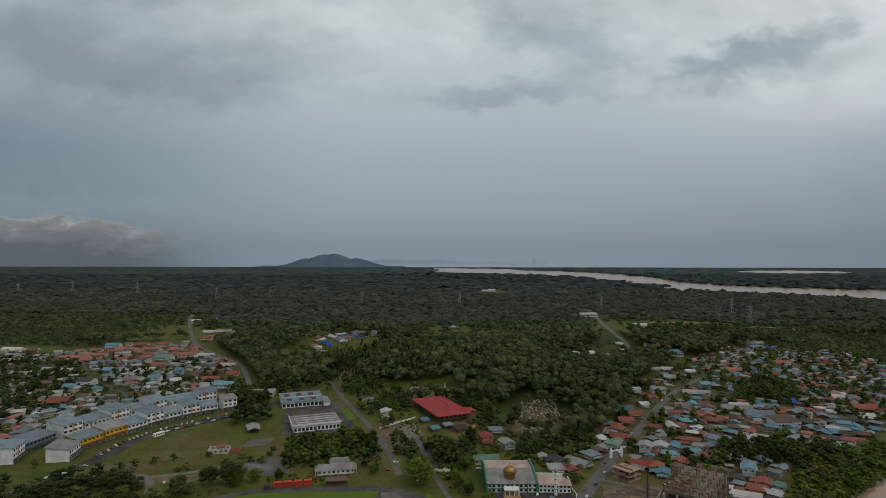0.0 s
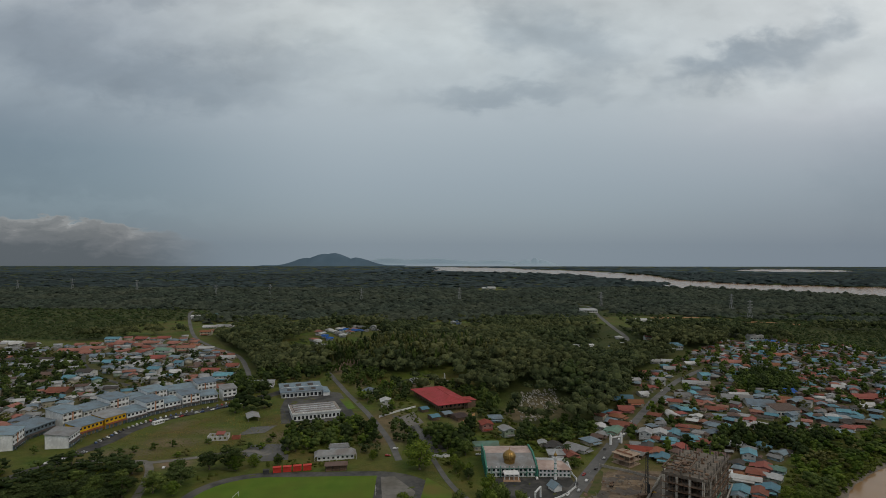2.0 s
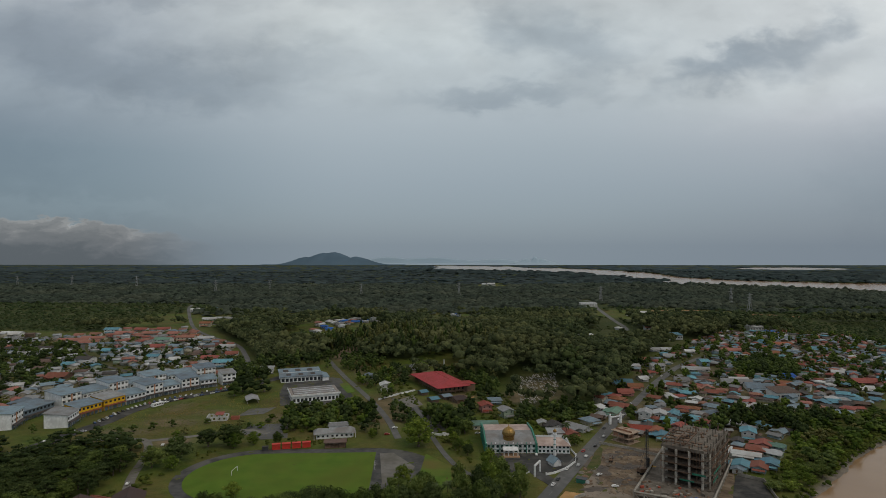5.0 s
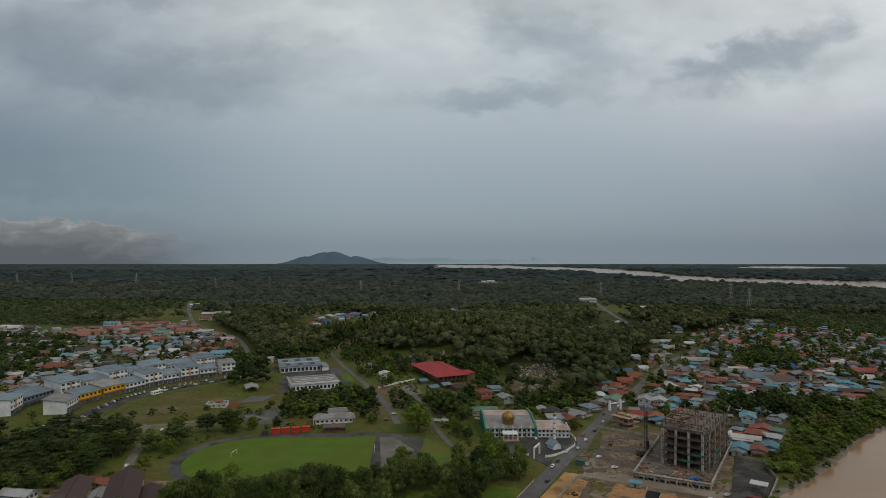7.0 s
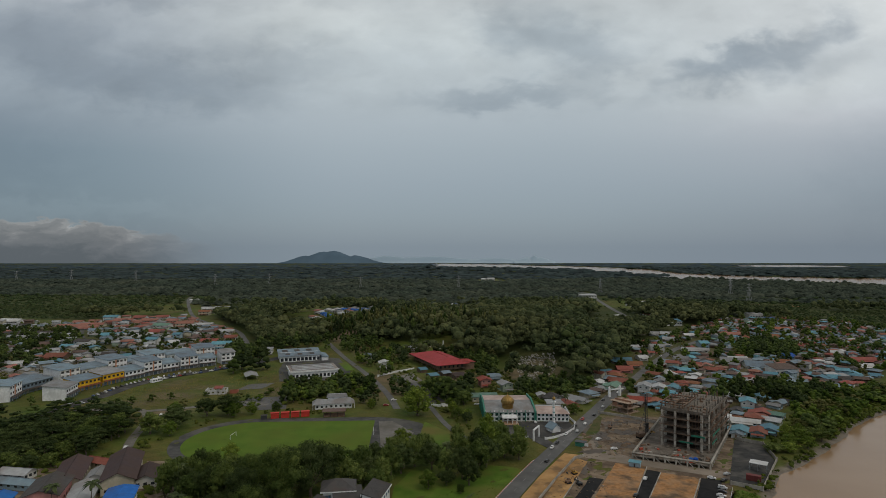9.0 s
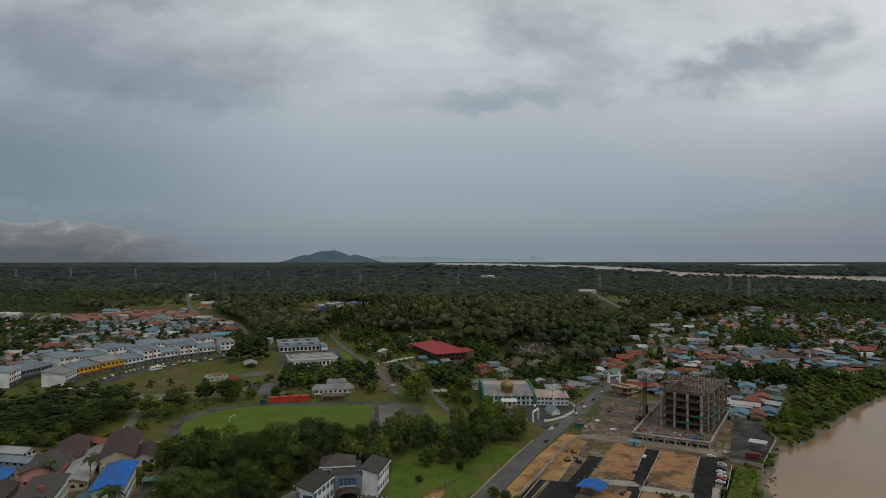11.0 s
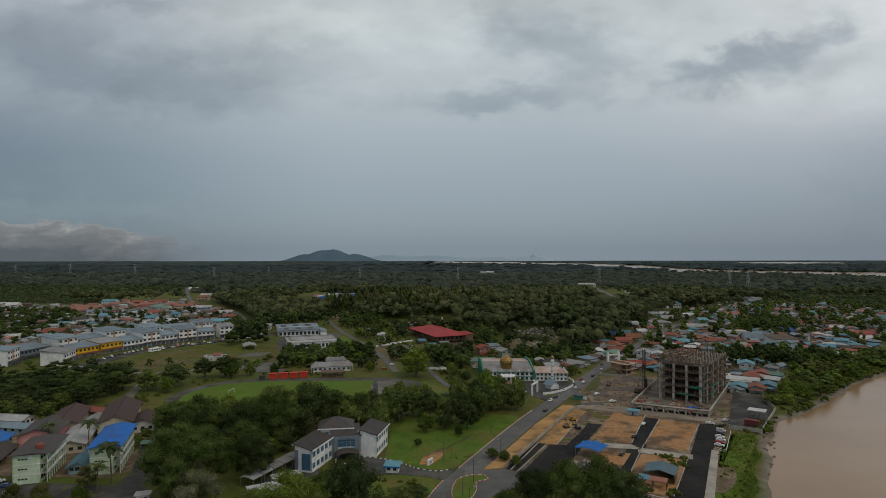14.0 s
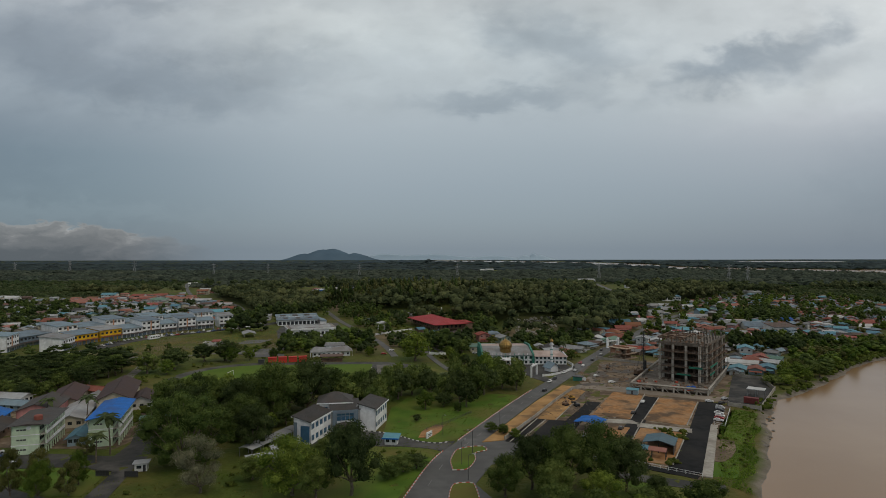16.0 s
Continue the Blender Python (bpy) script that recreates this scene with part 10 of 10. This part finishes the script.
grow([(-150, 700), (-110, 655), (-60, 640), (0, 640), (60, 650), (70, 700), (40, 760), (-60, 770), (-130, 750)], 8.5, (15, 24), (3.4, 5.2), ("olive", "olive", "spire", "mid", "olive"), 69, 0.62, "on the wooded hill")
place_trees()


# ---------------------------------------------------------------- bushes, reeds and tall grass


def low_clumps(name, poly, count, size, mat, label, seed, squash=0.6):
    rng = np.random.default_rng(seed)
    xs, ys = [p[0] for p in poly], [p[1] for p in poly]
    p = np.column_stack([rng.uniform(min(xs), max(xs), count * 14), rng.uniform(min(ys), max(ys), count * 14)])
    ok = inside(p[:, 0], p[:, 1], poly) & ~inside(p[:, 0], p[:, 1], RIVER)
    for line_, w_ in ROADS:
        ok &= away(p[:, 0], p[:, 1], line_) > w_ / 2 + size * 0.4
    p = p[ok][:count]
    p = np.array([q for q in p if is_free(q[0], q[1], size * 0.4)])
    pts = np.column_stack([p, land(p[:, 0], p[:, 1]) - size * 0.06])
    me = canopy_mesh(name, pts, size, 4, mat, seed=seed, squash=squash)
    tagged(new(name, me), label, "bushes", kind="stuff")


note_footprints()
low_clumps("bushes", [(-180, 300), (-160, 370), (-100, 395), (-60, 400), (-60, 384), (-130, 378), (-150, 340), (-152, 300)], 160, 2.4, M_SCRUB, "low bushes beside the running track", 63)
low_clumps("bushes", [(-100, 620), (-40, 560), (-34, 470), (10, 360), (30, 330), (20, 350), (-10, 440), (-30, 560), (-60, 640)], 260, 2.2, M_SCRUB, "low hedges beside the lanes", 64)
low_clumps("village_bushes", RIGHT_VILLAGE, 700, 3.6, M_SCRUB, "bushes and banana plants between the riverside houses", 65, 0.8)
for k_, p_ in enumerate(GREEN_BELTS):
    low_clumps("undergrowth", p_, 150, 4.0, M_SCRUB, "undergrowth below the trees of the green belt", 91 + k_, 0.8)
low_clumps("village_bushes", LEFT_VILLAGE, 600, 3.8, M_SCRUB, "bushes between the hillside houses", 66, 0.8)
low_clumps("bushes", [(-88, 172), (-58, 176), (-20, 160), (-5, 195), (-8, 210), (-18, 212), (-44, 200), (-80, 190)], 70, 2.2, M_SCRUB, "low garden bushes in front of the offices", 67)
low_clumps("bushes", [(16, 160), (58, 160), (52, 184), (40, 198), (24, 196)], 110, 2.6, M_SCRUB, "low bushes beside the site fence", 68)
low_clumps("bushes", [(20, 420), (45, 425), (60, 470), (40, 540), (20, 520), (18, 470)], 160, 2.6, M_SCRUB, "garden bushes around the red house", 69)
low_clumps("undergrowth", [(-345, 375), (-262, 372), (-208, 386), (-178, 340), (-172, 300), (-330, 300)], 300, 6.5, M_SCRUB, "dark undergrowth below the plantation trees", 70, 0.5)
low_clumps("undergrowth", [(-122, 240), (-60, 262), (-24, 262), (-16, 292), (20, 294), (44, 300), (40, 318), (8, 306), (-14, 293), (-60, 281), (-110, 279), (-130, 268)], 400, 4.5, M_SCRUB, "dense undergrowth between the field and the offices", 71, 0.7)
low_clumps("undergrowth", [(-108, 400), (-50, 424), (-44, 440), (-58, 470), (-80, 478), (-112, 462)], 120, 4.0, M_SCRUB, "undergrowth around the clubhouse trees", 72, 0.7)
low_clumps("undergrowth", [(45, 420), (62, 470), (118, 472), (112, 432), (88, 385), (78, 402)], 160, 4.0, M_SCRUB, "undergrowth on the slope behind the mosque", 73, 0.7)

low_clumps("undergrowth", [(-330, 325), (-200, 325), (-180, 308), (-172, 302), (-176, 290), (-205, 262), (-330, 262)], 380, 5.0, M_SCRUB, "undergrowth along the edge of the plantation", 74, 0.7)
low_clumps("bushes", [(60, 204), (64, 200), (77, 195), (95, 229), (90, 232), (82, 236), (86, 224), (74, 206), (66, 209)], 34, 2.2, M_SCRUB, "weeds and small shrubs around the blue-roofed shed", 75, 0.8)
low_clumps("bank_bushes", [(128, 262), (142, 256), (172, 298), (178, 330), (216, 378), (290, 420), (420, 500), (420, 460), (286, 392), (220, 338), (184, 304), (148, 272)], 620, 2.6, M_SCRUB, "low green bushes on the river bank", 61, 0.8)
low_clumps("bank_bushes", [(143, 258), (158, 276), (182, 294), (217, 326), (250, 358), (284, 382), (400, 448), (400, 472), (284, 404), (240, 372), (205, 338), (172, 308), (150, 284), (138, 268)], 420, 2.4, M_SCRUB, "dense green bushes hanging over the water", 77, 0.8)
low_clumps("bank_bushes", [(86, 184), (110, 240), (128, 262), (142, 262), (116, 224), (90, 178)], 36, 1.3, M_SCRUB, "small shrubs in the tall grass of the river bank", 76, 0.8)


def tall_grass(name, poly, count, h, mat, label, seed, shore=4.5):
    """Tufts of upright blades."""
    rng = np.random.default_rng(seed)
    xs, ys = [p[0] for p in poly], [p[1] for p in poly]
    p = np.column_stack([rng.uniform(min(xs), max(xs), count * 6), rng.uniform(min(ys), max(ys), count * 6)])
    x, y = p[:, 0], p[:, 1]
    wob = 2.0 * np.sin(x * 0.11) * np.sin(y * 0.13) + 1.2 * np.sin(x * 0.31 + y * 0.23)
    ok = inside(x, y, poly) & ~inside(x, y, RIVER) & (away(x, y, RIVER, True) - wob > shore)
    ok &= np.sin(x * 0.23 + 1) * np.sin(y * 0.19) + rng.normal(0, 0.5, len(x)) > -0.9
    for line_, w_ in ROADS:
        ok &= away(x, y, line_) > w_ / 2 + 0.8
    p = p[ok][:count]
    p = np.array([q for q in p if is_free(q[0], q[1], 0.3)])
    n, per = len(p), 5
    q = np.repeat(p, per, 0) + rng.normal(0, h * 0.35, (n * per, 2))
    z = land(q[:, 0], q[:, 1]) - 0.15
    a = rng.uniform(0, 6.28, n * per)
    w, hh = h * rng.uniform(0.16, 0.34, n * per), h * rng.uniform(0.6, 1.5, n * per)
    lean = rng.normal(0, 0.35, (n * per, 2)) * h
    s, c = np.sin(a) * w, np.cos(a) * w
    V = np.stack([np.stack([q[:, 0] - c, q[:, 1] - s, z], 1), np.stack([q[:, 0] + c, q[:, 1] + s, z], 1), np.stack([q[:, 0] + lean[:, 0] + c * 0.5, q[:, 1] + lean[:, 1] + s * 0.5, z + hh], 1), np.stack([q[:, 0] + lean[:, 0] * 1.2 - c * 0.5, q[:, 1] + lean[:, 1] * 1.2 - s * 0.5, z + hh * 0.94], 1)], 1).reshape(-1, 3)
    me = bpy.data.meshes.new(name)
    me.vertices.add(len(V))
    me.vertices.foreach_set("co", V.astype(np.float32).ravel())
    me.loops.add(len(V))
    me.loops.foreach_set("vertex_index", np.arange(len(V), dtype=np.int32))
    me.polygons.add(n * per)
    me.polygons.foreach_set("loop_start", np.arange(0, len(V), 4, dtype=np.int32))
    me.update(calc_edges=True)
    me.materials.append(mat)
    tagged(new(name, me), label, "grass", kind="stuff")


tall_grass("bank_grass", [(83.5, 180), (111, 238), (128, 262), (142, 257), (172, 298), (200, 330), (220, 330), (184, 300), (148, 268), (116, 222), (92, 170)], 9000, 0.42, M_GRASS, "lush green grass on the river bank", 81)
tall_grass("meadow_grass", [(-238, 405), (-225, 465), (-185, 515), (-150, 545), (-112, 470), (-110, 440), (-115, 398), (-185, 395)], 6500, 0.36, M_MEADOW_GRASS, "rough green and brown grass of the meadow", 82)
tall_grass("garden_grass", [(-150, 160), (-96, 160), (-20, 160), (-4, 178), (-2, 196), (14, 232), (28, 262), (34, 282), (6, 262), (-20, 240), (-20, 215), (-60, 190), (-100, 190), (-150, 200)], 2600, 0.4, M_MEADOW_GRASS, "uneven grass around the office garden", 83)
